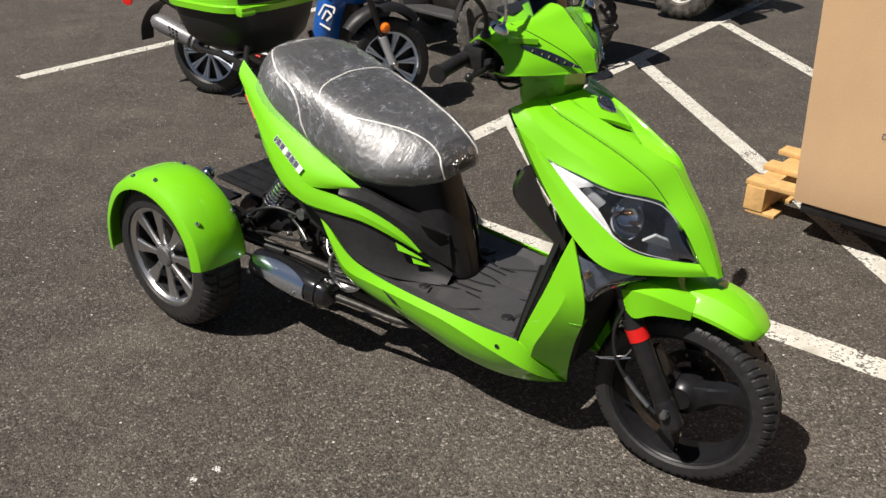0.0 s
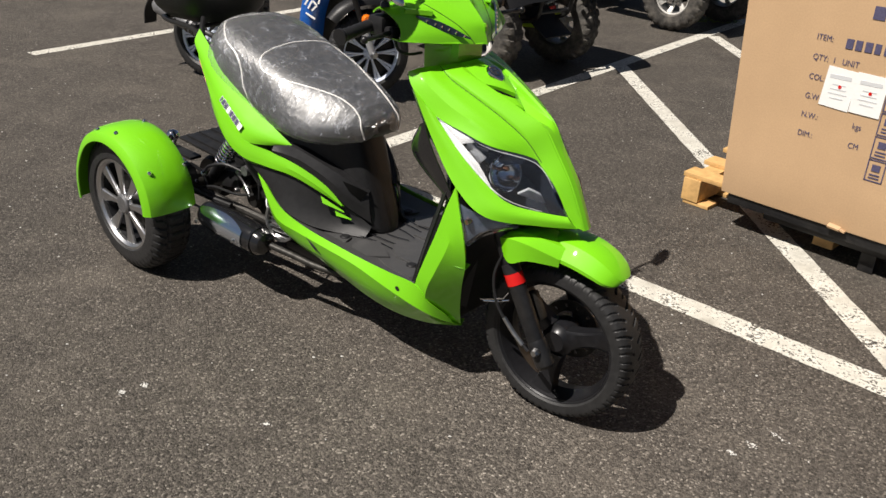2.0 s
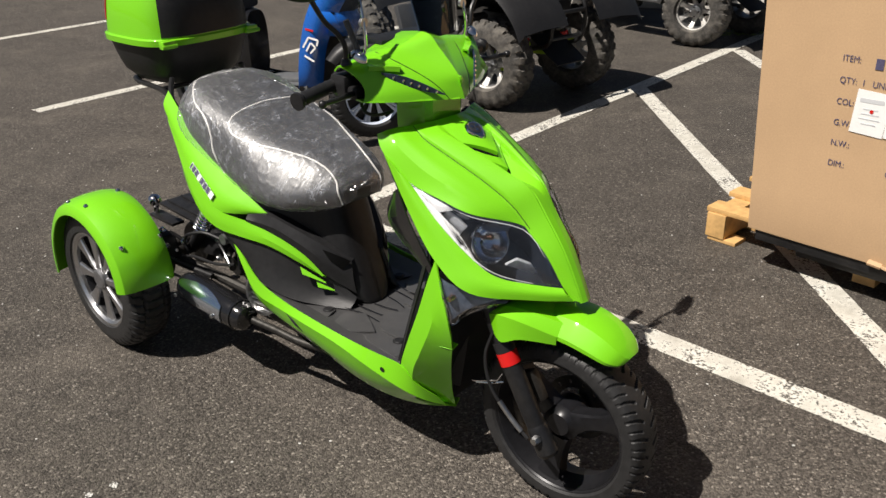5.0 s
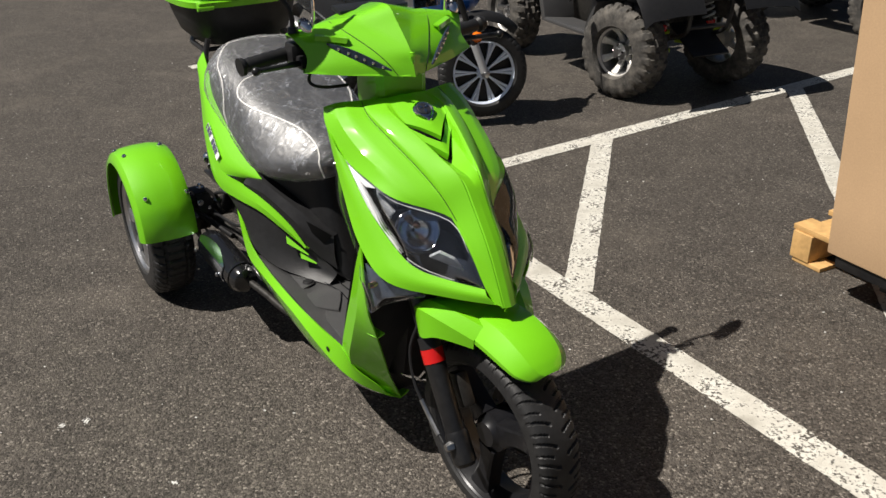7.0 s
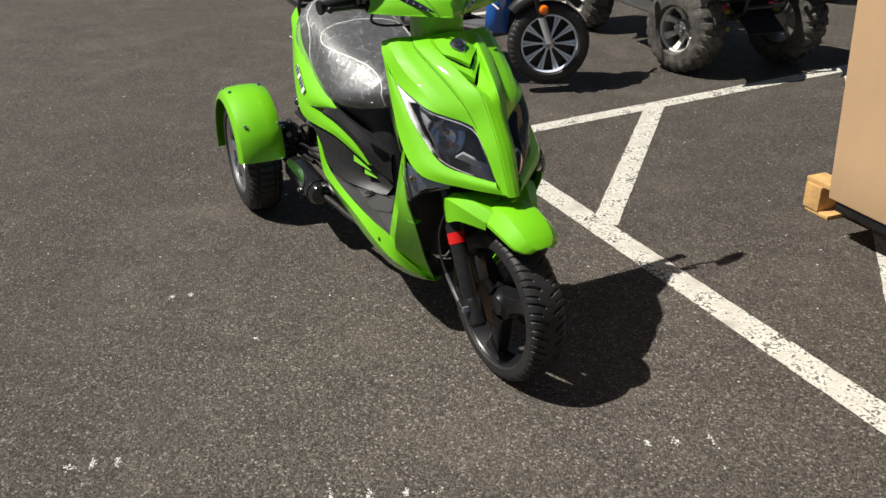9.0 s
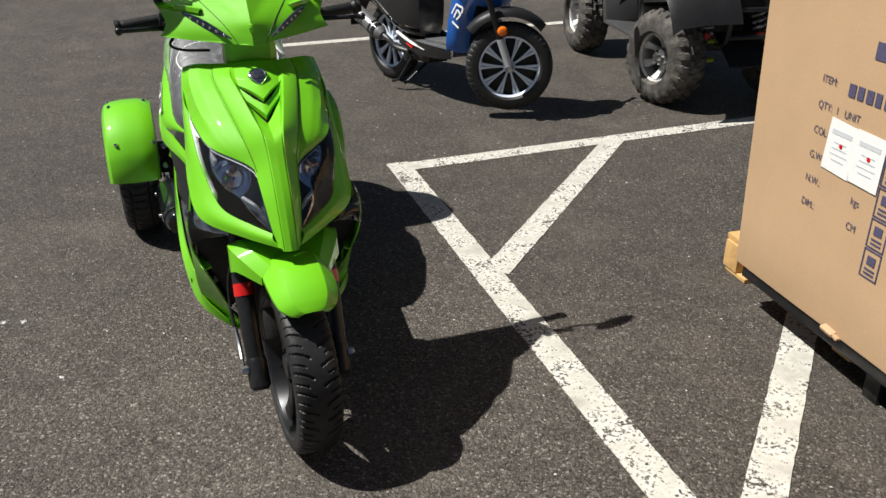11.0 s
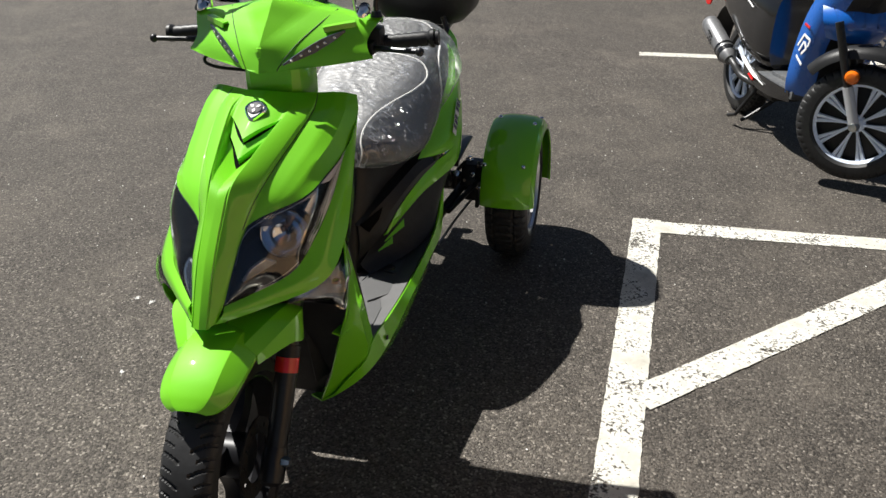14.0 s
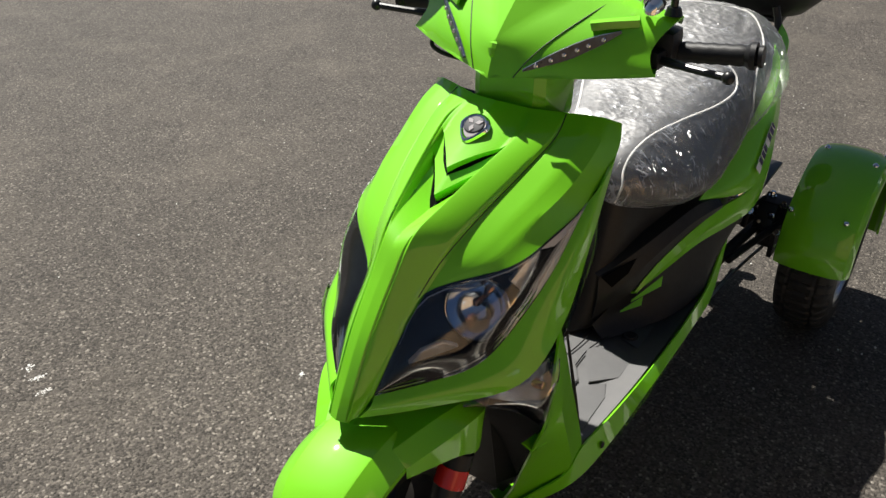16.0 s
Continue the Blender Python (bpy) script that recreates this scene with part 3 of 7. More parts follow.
def plate_height(t, q):
    """Height of the stepped plates over the ridge line: t along the V-shaped rows, q from the ridge line to the rib."""
    r, side = min(1.0, t / VENT_1), 1 - ease(0.84, 1.0, q)
    if t <= VENT_1:
        h = 0.002 * r - 0.009 * r * q * q
    elif t <= VENT_2:
        f = (t - VENT_1) / (VENT_2 - VENT_1)
        h = (-0.009 - 0.004 * q * q) * (1 - f) + (-0.015 - 0.002 * q * q) * f
    else:
        h = (-0.032 + 0.012 * q * q) * max(0.0, 1 - (t - VENT_2) / 1.55) ** 1.2
    return h * side + 0.0025 * (1 - q) * ease(4.2, 5.2, t) - 0.0025 * ease(0.86, 1.0, q) * ease(3.6, 4.6, t)


def plate_point(t, q, s=1, lift=0.0):
    k = t / VENT_1 if t < VENT_1 else 1.0 if t < VENT_2 else max(0.0, 1 - (t - VENT_2) / 1.9)
    p = t - 0.80 * q * k
    u = bonnet_line(0, p).lerp(bonnet_line(1, p), q) + bonnet_normal(p) * (plate_height(t, q) + lift)
    return V((u.x, u.y * s, u.z))


RIB_HIGH = ((0, 0), (0.03, 0.0034), (0.06, 0.0050), (0.12, 0.0058), (0.45, 0.0062), (0.78, 0.0056), (0.84, 0.0046), (0.87, 0.0020), (0.89, -0.0022), (0.93, -0.0022), (1, 0))
RIB_LOW = ((0, -0.0025), (0.03, -0.0012), (0.06, 0.0004), (0.12, 0.0014), (0.45, 0.0022), (0.78, 0.0020), (0.84, 0.0016), (0.87, 0.0010), (0.89, 0.0002), (0.93, 0), (1, 0))


def rib_point(p, k, s=1, lift=0.0):
    """A point of the long raised rib between the plates and the outer panel."""
    (u, hi), (_, lo) = RIB_HIGH[k], RIB_LOW[k]
    f = ease(3.6, 4.6, p)
    h = (hi * (1 - f) + lo * f) * ease(0.1, 1.3, p) + lift
    b = bonnet_line(1, p).lerp(bonnet_line(2, p), u) + bonnet_normal(p) * h
    return V((b.x, b.y * s, b.z))


def cowl_mesh():
    bm = bmesh.new()
    ts = [VENT_1 * k / 18 for k in range(18)] + [VENT_1 - 0.012, VENT_1 + 0.012] + [VENT_1 + (VENT_2 - VENT_1) * k / 6 for k in range(1, 6)]
    ts += [VENT_2 - 0.012, VENT_2 + 0.012] + [VENT_2 + (8 - VENT_2) * k / 48 for k in range(1, 49)]
    qs = [0, 0.12, 0.24, 0.36, 0.48, 0.60, 0.72, 0.80, 0.84, 0.88, 0.91, 0.94, 0.97, 1.0]
    for s in (1, -1):
        add_grid(bm, [[plate_point(t, q, s) for q in qs] for t in ts])
        add_grid(bm, [[rib_point(8 * k / 96, j, s) for j in range(len(RIB_HIGH))] for k in range(97)])
        mid = [tuple(V(a).lerp(V(b), 0.62) + V((0.006, 0.013, 0.015)) * k) for a, b, k in zip(K2, K3, (0.3, 0.7, 0.85, 0.55, 0.15, 0, 0, 0, 0))]
        near = [tuple(V(a).lerp(V(b), 0.55) + V((0.002, 0.002, 0.003)) * k) for a, b, k in zip(K2, mid, (0.5, 1, 1, 0.6, 0.2, 0, 0, 0, 0))]
        add_grid(bm, sheet_rows([K2, near, mid, K3], 6, 4, side=s))
        bulge = [tuple(V(a).lerp(V(b), 0.45) + V((0.002, 0.007, 0.002))) for a, b in zip(B0, B1)]
        add_grid(bm, sheet_rows([B0, bulge, B1], 6, 4, True, side=s))
        add_grid(bm, sheet_rows([B1, B2], 6, 2, side=s))
    thicken(bm, 0.004)
    return bm


cowl = part("front_cowl", cowl_mesh(), GREEN, trike, "lime green faceted front cowl with raised ribs", sharp=26)


def seam(pts, r=0.0008, mat=BLACK_PLASTIC, name="panel_seam", both=True, smooth=6, owner=None):
    for s in ((1, -1) if both else (1,)):
        part(name, tube([(x, y * s, z) for x, y, z in pts], r, 6, smooth), mat, owner or cowl)


seam([tuple(rib_point(0.12 + 5.0 * k / 40, 8, 1, 0.0004)) for k in range(41)], 0.0009, smooth=0)


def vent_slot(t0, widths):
    """A near-black strip below a stepped plate's front edge, painting the slot's shade."""
    bm = bmesh.new()
    for s in (1, -1):
        rows = []
        for k in range(13):
            f = k / 12
            i = min(int(f * (len(widths) - 1)), len(widths) - 2)
            g = f * (len(widths) - 1) - i
            w = widths[i] * (1 - g) + widths[i + 1] * g
            rows.append([plate_point(t0 + 0.014, 0.86 * f, s, 0.0012), plate_point(t0 + 0.014 + w, 0.86 * f, s, 0.0010)])
        add_grid(bm, rows)
    thicken(bm, 0.0012)
    return bm


# both strips lie on the surface; their black stands in for shade
part("air_vent", vent_slot(VENT_1, (0.05, 0.12, 0.16, 0.12, 0.02)), RECESS_SHADE, cowl, "near-black V-shaped strip, painted as the shade of a slot")
part("air_vent", vent_slot(VENT_2, (0.20, 0.20, 0.14, 0.06, 0.02)), RECESS_SHADE, cowl, "near-black V-shaped strip, painted as the shade of a slot")

tilt = turn_of(0, 32, 0)
emblem = bmesh.new()
add_lathe(emblem, [(0.0, 0.003), (0.015, 0.003), (0.019, 0.003), (0.0225, 0.0065), (0.026, 0.004), (0.028, -0.004), (0.0, -0.004)], 36, axis="z", closed=False)
for v in emblem.verts:
    if v.co.x > 0.0:
        v.co.x *= 1.3
        v.co.y *= 1 - 0.4 * min(1, v.co.x / 0.03)
part("emblem", emblem, CHROME, trike, "chrome drop-shaped badge", at=Matrix.Translation((1.298, 0, 0.9315)) @ tilt.to_4x4() @ Matrix.Diagonal((0.92, 0.92, 0.55, 1)))
mark = part("badge_mark", lathe([(0.0, 0.0078), (0.010, 0.0074), (0.0165, 0.0062), (0.0185, 0.0040), (0.0, 0.003)], 24, axis="z", closed=False), BADGE_FACE, bpy.data.objects["emblem"], "dark badge face", at=Matrix.Translation((-0.002, 0.0, 0)))
for k in range(3):
    bm = bmesh.new()
    add_prism(bm, [(0.002, 0.0), (0.009, 0.0045), (0.0165, 0.0), (0.009, -0.0045)], 0.0, 0.0035)
    part("badge_leaf", bm, CHROME, mark, at=turn_of(0, 0, 120 * k).to_4x4() @ Matrix.Translation((0, 0, 0.0058)) @ turn_of(90, 0, 0).to_4x4())

# headlamps: clear lens over a black bowl, white light guide, reflector with bulb
H0 = [(1.253, 0.181, 0.837), (1.336, 0.170, 0.813), (1.412, 0.144, 0.787), (1.496, 0.054, 0.750), (1.552, 0.046, 0.692), (1.596, 0.036, 0.617)]
H1 = B0


def lamp_rows(s, depth, shrink=0.0, nu=6, nv=4, bulge=(0.008, 0.010, 0.006)):
    mid = [V(a).lerp(V(b), 0.5) + V(bulge) * k for k, a, b in zip((0, 0.2, 0.7, 1.0, 0.9, 0), H0, H1)]
    sets = []
    for line in (H0, mid, H1):
        o = []
        for q, m in zip(line, mid):
            q = V(q).lerp(m, shrink)
            o.append(q - V((0.62, 0.45, 0.64)) * depth)
        sets.append(o)
    return sheet_rows(sets, nu, nv, True, s)


for s in (1, -1):
    bm = bmesh.new()
    add_grid(bm, lamp_rows(s, 0.095, 0.16))
    rim_a, rim_b = lamp_rows(s, 0.002, 0.0), lamp_rows(s, 0.095, 0.16)
    for edge in (0, -1):
        add_grid(bm, [[r[edge] for r in rim_a], [r[edge] for r in rim_b]])
    thicken(bm, 0.003)
    lamp = part("headlamp", bm, LAMP_BLACK, trike, "headlamp with black bowl, white light guide and clear lens")
    bm = bmesh.new()
    add_grid(bm, lamp_rows(s, -0.001, 0.0, nv=6, bulge=(0.010, 0.013, 0.008)))
    thicken(bm, 0.003)
    lens = part("lens", bm, LENS, lamp, "clear glossy lens")
    lens.visible_shadow = False
    # light guide: two white arms from the upper outer tip
    bm = bmesh.new()
    top = curve_points(H0[:3], 6)
    low = curve_points(H1[:3], 6)
    inn = V((0.62, 0.45, 0.64)) * 0.003
    for line, other, n0 in ((top, low, 9), (low, top, 12)):
        rows = []
        for i in range(n0 + 1):
            a, b = line[i], other[i]
            w = (0.034 if line is low else 0.030) * (1.0 if i < n0 - 3 else (n0 - i) / 3 * 0.85 + 0.15)
            d = (b - a)
            d = d.normalized() if d.length > 1e-4 else V((0.3, 0, -0.9))
            reach = min(w, (b - a).length * 0.52)
            p, q = a - inn, a + d * reach - inn * 1.4
            rows.append([V((p.x, p.y * s, p.z)), V(((p.x + q.x) / 2, ((p.y + q.y) / 2 + 0.003) * s, (p.z + q.z) / 2 + 0.004)), V((q.x, q.y * s, q.z))])
        add_grid(bm, rows)
    thicken(bm, 0.004)
    part("light_guide", bm, WHITE, lamp, "white light guide strip")
    # thin pale edge that carries on round the lens
    for line, other, r in ((H0, H1, 0.0013), (H1, H0, 0.0010)):
        rim_line = [V(a).lerp(V(b), 0.05) - V((0.62, 0.45, 0.64)) * 0.003 for a, b in zip(line[1:], other[1:])][:4]
        part("light_edge", tube([(q.x, q.y * s, q.z) for q in rim_line], [r, r, r * 0.8, r * 0.6], 8, 4), WHITE, lamp, "white light guide strip")
    c = V((1.428, 0.104 * s, 0.708))
    face = Matrix.Translation(c) @ (V((0.80, 0.20 * s, 0.30))).to_track_quat("Z", "Y").to_matrix().to_4x4()
    part("reflector", lathe([(0.004, -0.028), (0.020, -0.024), (0.034, -0.014), (0.043, 0.000), (0.047, 0.012), (0.049, 0.012), (0.045, 0.000), (0.035, -0.017), (0.020, -0.028), (0.004, -0.032)], 40, axis="z"), SHIELD_CHROME, lamp, "silver bowl reflector", at=face)
    part("reflector_ring", lathe([(0.047, 0.010), (0.050, 0.013), (0.052, 0.011), (0.051, 0.004)], 40, axis="z"), DARK_CHROME, lamp, at=face)
    part("bulb", lathe([(0, 0.026), (0.004, 0.025), (0.0068, 0.020), (0.0072, 0.012), (0.006, 0.002), (0.004, -0.024), (0, -0.024)], 20, axis="z", closed=False), COPPER, lamp, "small copper bulb cap", at=face @ Matrix.Translation((0.0, 0.012, 0)))
    bm = bmesh.new()
    add_box(bm, (0.060, 0.010, 0.024), (0, 0, 0.003), None, 0.003)
    add_box(bm, (0.056, 0.010, 0.010), (0.004, 0.002, -0.018), None, 0.003)
    part("bezel_block", bm, LAMP_SILVER, lamp, "grey shiny bezel", at=Matrix.Translation((1.362, 0.146 * s, 0.757)) @ turn_of(10, 42, -22 * s).to_4x4())
    bm = bmesh.new()
    add_prism(bm, [(0, 0), (0.075, -0.030), (0.060, 0.004), (0.028, 0.022)], -0.004, 0.004)
    bmesh.ops.bevel(bm, geom=bm.edges[:], offset=0.0015, segments=1, affect="EDGES")
    part("side_reflector", bm, LAMP_SILVER, lamp, "faceted silver reflector", at=Matrix.Translation((1.475, 0.100 * s, 0.665)) @ turn_of(-25 * s, 0, -38 * s).to_4x4())
    # turn signals below the cowl
    up = [(1.380, 0.223, 0.637), (1.412, 0.216, 0.624), (1.447, 0.190, 0.611), (1.512, 0.132, 0.597)]
    dn = [(1.398, 0.228, 0.585), (1.420, 0.226, 0.536), (1.446, 0.196, 0.560), (1.505, 0.132, 0.585)]
    sig = part("turn_signal", sheet([[tuple(V(p) - V((0.02, 0.016, 0))) for p in up], [tuple(V(p) - V((0.02, 0.016, 0))) for p in dn]], 5, 3, side=s), SIGNAL, trike, "turn signal behind a clear lens")
    mid = [tuple(V(a).lerp(V(b), 0.5) + V((0.006, 0.006, 0))) for a, b in zip(up, dn)]
    ln = part("lens", sheet([up, mid, dn], 5, 3, True, side=s, thick=0.0025), LENS, sig, "clear glossy lens")
    ln.visible_shadow = False
    part("bulb", lathe([(0, 0.010), (0.006, 0.008), (0.008, 0), (0.007, -0.012), (0, -0.012)], 16, closed=False), COPPER, sig, at=Matrix.Translation((1.402, 0.202 * s, 0.592)))

# leg shield: outer green wings down to the skirt, black inner panel
LB = [(1.352, 0.205, 0.674), (1.326, 0.209, 0.606), (1.296, 0.212, 0.520), (1.258, 0.214, 0.425), (1.228, 0.214, 0.340), (1.222, 0.205, 0.262)]
LM = [(1.366, 0.212, 0.648), (1.370, 0.222, 0.580), (1.350, 0.226, 0.500), (1.308, 0.222, 0.412), (1.272, 0.216, 0.335), (1.255, 0.195, 0.245)]
LF = [(1.374, 0.215, 0.632), (1.409, 0.227, 0.538), (1.400, 0.205, 0.462), (1.366, 0.172, 0.372), (1.338, 0.140, 0.280), (1.316, 0.104, 0.197)]
for s in (1, -1):
    part("leg_shield", sheet([LB, LM, LF], 5, 3, side=s), GREEN, trike, "lime green leg shield wing", sharp=22)
    bm = bmesh.new()
    rows = sheet_rows([[(1.345, 0.196, 0.470), (1.372, 0.188, 0.460), (1.398, 0.180, 0.456)], [(1.330, 0.216, 0.452), (1.366, 0.208, 0.447), (1.397, 0.200, 0.448)]], 4, 2, side=s)
    add_grid(bm, rows)
    thicken(bm, 0.004)
    part("shield_step", bm, GREEN, trike)
bm = bmesh.new()
inner = [[(1.130, 0.160, 0.920), (1.215, 0.176, 0.800), (1.325, 0.192, 0.676), (1.290, 0.198, 0.520), (1.236, 0.196, 0.345)],
         [(1.125, 0.110, 0.915), (1.190, 0.120, 0.800), (1.262, 0.130, 0.676), (1.270, 0.140, 0.520), (1.240, 0.150, 0.335)],
         [(1.120, 0.000, 0.912), (1.165, 0.000, 0.800), (1.212, 0.000, 0.676), (1.240, 0.000, 0.520), (1.232, 0.000, 0.335)]]
for s in (1, -1):
    add_grid(bm, sheet_rows(inner, 4, 4, True, s))
thicken(bm, 0.004)
part("inner_leg_shield", bm, BLACK_GLOSS, trike, "glossy black inner leg shield")
arch = [[(x - 0.03, (y - 0.012) * f, z) for x, y, z in LF] for f in (1, 0.5, 0, -0.5, -1)]
part("wheel_arch", sheet(arch, 4, 2), BLACK_PLASTIC, trike, "black inner panel behind the front wheel")
for s in (1, -1):   # black knee pads bulging rearwards past the green edge
    kp = [[(1.215, 0.186, 0.812), (1.238, 0.190, 0.770), (1.266, 0.195, 0.732), (1.305, 0.201, 0.688), (1.338, 0.204, 0.648)],
          [(1.190, 0.174, 0.795), (1.158, 0.168, 0.742), (1.168, 0.170, 0.702), (1.240, 0.182, 0.660), (1.328, 0.201, 0.628)],
          [(1.205, 0.125, 0.795), (1.178, 0.120, 0.740), (1.188, 0.125, 0.692), (1.255, 0.145, 0.648), (1.315, 0.175, 0.618)]]
    part("knee_pad", sheet(kp, 5, 3, True, side=s), BLACK_GLOSS, trike, "glossy black knee panel")
    part("shield_liner", sheet([[(1.322, 0.199, 0.650), (1.290, 0.203, 0.55), (1.250, 0.206, 0.43), (1.222, 0.206, 0.335)], [(1.300, 0.188, 0.640), (1.272, 0.190, 0.55), (1.235, 0.193, 0.43), (1.212, 0.193, 0.332)]], 5, 2, side=s), BLACK_PLASTIC, trike, "matt black shield liner")
    bm = sheet([[(1.20, 0.2, 0.33), (1.28, 0.16, 0.30), (1.33, 0.10, 0.26)], [(1.25, 0.17, 0.55), (1.32, 0.13, 0.56), (1.38, 0.09, 0.56)]], 3, 2, side=s)
    part("wheel_well_panel", bm, BLACK_PLASTIC, trike)
bm = bmesh.new()
add_box(bm, (0.10, 0.16, 0.22), (1.29, 0, 0.72), turn_of(0, 30, 0), 0.02)
part("inner_frame_cover", bm, BLACK_PLASTIC, trike)
key = part("ignition_key", tube([(1.185, -0.070, 0.745), (1.135, -0.070, 0.740)], 0.013, 12), BLACK_PLASTIC, trike, "key hanging in the ignition lock")
part("key_blade", tube([(1.135, -0.070, 0.740), (1.112, -0.070, 0.738)], 0.004, 8), STEEL, key)
bm = bmesh.new()
add_box(bm, (0.006, 0.022, 0.040), (1.110, -0.070, 0.716), None, 0.003)
add_box(bm, (0.006, 0.014, 0.046), (1.108, -0.078, 0.684), turn_of(20, 0, 0), 0.003)
part("key_fob", bm, BLACK_PLASTIC, key)

# side skirts and floorboard
SU = [(0.528, 0.214, 0.487), (0.592, 0.224, 0.432), (0.660, 0.229, 0.390), (0.765, 0.230, 0.368), (0.890, 0.230, 0.357), (1.010, 0.228, 0.350), (1.130, 0.222, 0.345), (1.230, 0.214, 0.340), (1.270, 0.204, 0.300), (1.300, 0.160, 0.250)]
SM = [(0.524, 0.218, 0.480), (0.578, 0.228, 0.412), (0.640, 0.236, 0.355), (0.755, 0.240, 0.345), (0.885, 0.243, 0.339), (1.010, 0.243, 0.330), (1.130, 0.236, 0.303), (1.230, 0.220, 0.275), (1.280, 0.185, 0.245), (1.312, 0.135, 0.215)]
SG = [(0.522, 0.214, 0.478), (0.570, 0.221, 0.398), (0.624, 0.226, 0.334), (0.730, 0.226, 0.303), (0.850, 0.229, 0.292), (0.970, 0.229, 0.275), (1.090, 0.220, 0.252), (1.190, 0.198, 0.232), (1.255, 0.160, 0.216), (1.314, 0.115, 0.204)]
SL = [(0.523, 0.208, 0.474), (0.563, 0.212, 0.384), (0.612, 0.213, 0.318), (0.700, 0.209, 0.284), (0.806, 0.207, 0.266), (0.915, 0.200, 0.236), (1.030, 0.194, 0.208), (1.135, 0.176, 0.190), (1.230, 0.144, 0.186), (1.316, 0.103, 0.197)]
SI = [(0.530, 0.190, 0.470), (0.570, 0.190, 0.380), (0.620, 0.180, 0.310), (0.700, 0.170, 0.275), (0.806, 0.160, 0.255), (0.915, 0.150, 0.230), (1.030, 0.145, 0.205), (1.135, 0.130, 0.190), (1.230, 0.100, 0.188), (1.300, 0.070, 0.197)]
for s in (1, -1):
    skirt = part("side_skirt", sheet([SU, SM, SG, SL, SI], 5, 2, side=s), GREEN, trike, "lime green side skirt below the floorboard", sharp=20)
    slot = [(0.788, 0.2400, 0.344), (0.818, 0.2390, 0.322), (0.846, 0.2330, 0.300)]
    part("slot", tube([(x, y * s, z) for x, y, z in slot], [0.005, 0.006, 0.003], 8, 4), BLACK_PLASTIC, skirt, "short black slot")
    # black line laid along the skirt's crease, painted in as shade
    part("crease_shade", tube([(x, (y + 0.001) * s, z) for x, y, z in [(0.790, 0.2405, 0.342), (0.86, 0.2418, 0.339), (1.00, 0.2430, 0.330), (1.12, 0.2368, 0.305), (1.20, 0.2255, 0.283)]], 0.0016, 6, 5), BLACK_PLASTIC, skirt)
    part("screw", lathe([(0, 0.003), (0.006, 0.002), (0.007, 0), (0, 0)], 14, closed=False), BLACK_PLASTIC, skirt, at=Matrix.Translation((1.175, 0.2335 * s, 0.312)))

bm = bmesh.new()
FE = [(0.680, 0.222, 0.372), (0.765, 0.222, 0.360), (0.890, 0.222, 0.350), (1.010, 0.221, 0.343), (1.130, 0.216, 0.338), (1.222, 0.208, 0.334)]
FM = [(0.680, 0.170, 0.352), (0.765, 0.165, 0.336), (0.890, 0.150, 0.330), (1.010, 0.150, 0.330), (1.130, 0.150, 0.330), (1.222, 0.150, 0.330)]
FC = [(0.680, 0.000, 0.352), (0.765, 0.000, 0.336), (0.890, 0.000, 0.330), (1.010, 0.000, 0.330), (1.130, 0.000, 0.330), (1.222, 0.000, 0.330)]
for s in (1, -1):
    add_grid(bm, sheet_rows([FE, FM, FC], 4, 3, False, s))
thicken(bm, 0.008)
floor_board = part("floorboard", bm, BLACK_MAT, trike, "black ribbed plastic floorboard")
def floor_plate(outline, z=0.330, h=0.006):
    bm = bmesh.new()
    a = [bm.verts.new((x, y, z)) for x, y in outline]
    f = bm.faces.new(a)
    r = bmesh.ops.extrude_face_region(bm, geom=[f])
    for v in r["geom"]:
        if isinstance(v, bmesh.types.BMVert):
            v.co.z += h
            v.co.x += 0.004 * (1 if v.co.x < 1.05 else -1)
    bmesh.ops.bevel(bm, geom=[e for e in bm.edges if min(v.co.z for v in e.verts) > z + h * 0.9], offset=0.0018, segments=2, affect="EDGES")
    return bm


for s in (1, -1):
    for outline in ([(0.99, 0.03), (1.00, 0.085), (1.06, 0.12), (1.15, 0.12), (1.17, 0.03)], [(0.90, 0.125), (0.95, 0.085), (1.00, 0.110), (1.05, 0.140), (1.00, 0.185), (0.92, 0.185)],
                    [(1.07, 0.135), (1.16, 0.135), (1.20, 0.165), (1.19, 0.195), (1.08, 0.190), (1.03, 0.170)], [(0.74, 0.140), (0.87, 0.130), (0.89, 0.185), (0.78, 0.190)]):
        part("tread_plate", floor_plate([(x, y * s) for x, y in (outline if s > 0 else outline[::-1])], 0.331), BLACK_MAT, floor_board)
    for rib in ([(0.80, 0.066), (0.875, 0.069), (0.989, 0.062), (1.075, 0.040), (1.150, 0.012)], [(0.924, 0.028), (0.965, 0.024), (1.010, 0.012)], [(0.860, 0.112), (0.945, 0.090), (1.020, 0.093)]):
        part("tread_rib", tube([(x, y * s, 0.3345 + 0.003 * (x < 0.9)) for x, y in rib], 0.0016, 6, 5), BLACK_GLOSS, floor_board, "thin shiny raised line")
    for x, y in ((0.857, 0.143), (1.137, 0.132)):
        part("screw_cover", lathe([(0.0, 0.006), (0.012, 0.006), (0.014, 0.003), (0.017, 0.003), (0.018, 0), (0, 0)], 24, axis="z", closed=False), BLACK_PLASTIC, floor_board, at=Matrix.Translation((x, y * s, 0.335)))

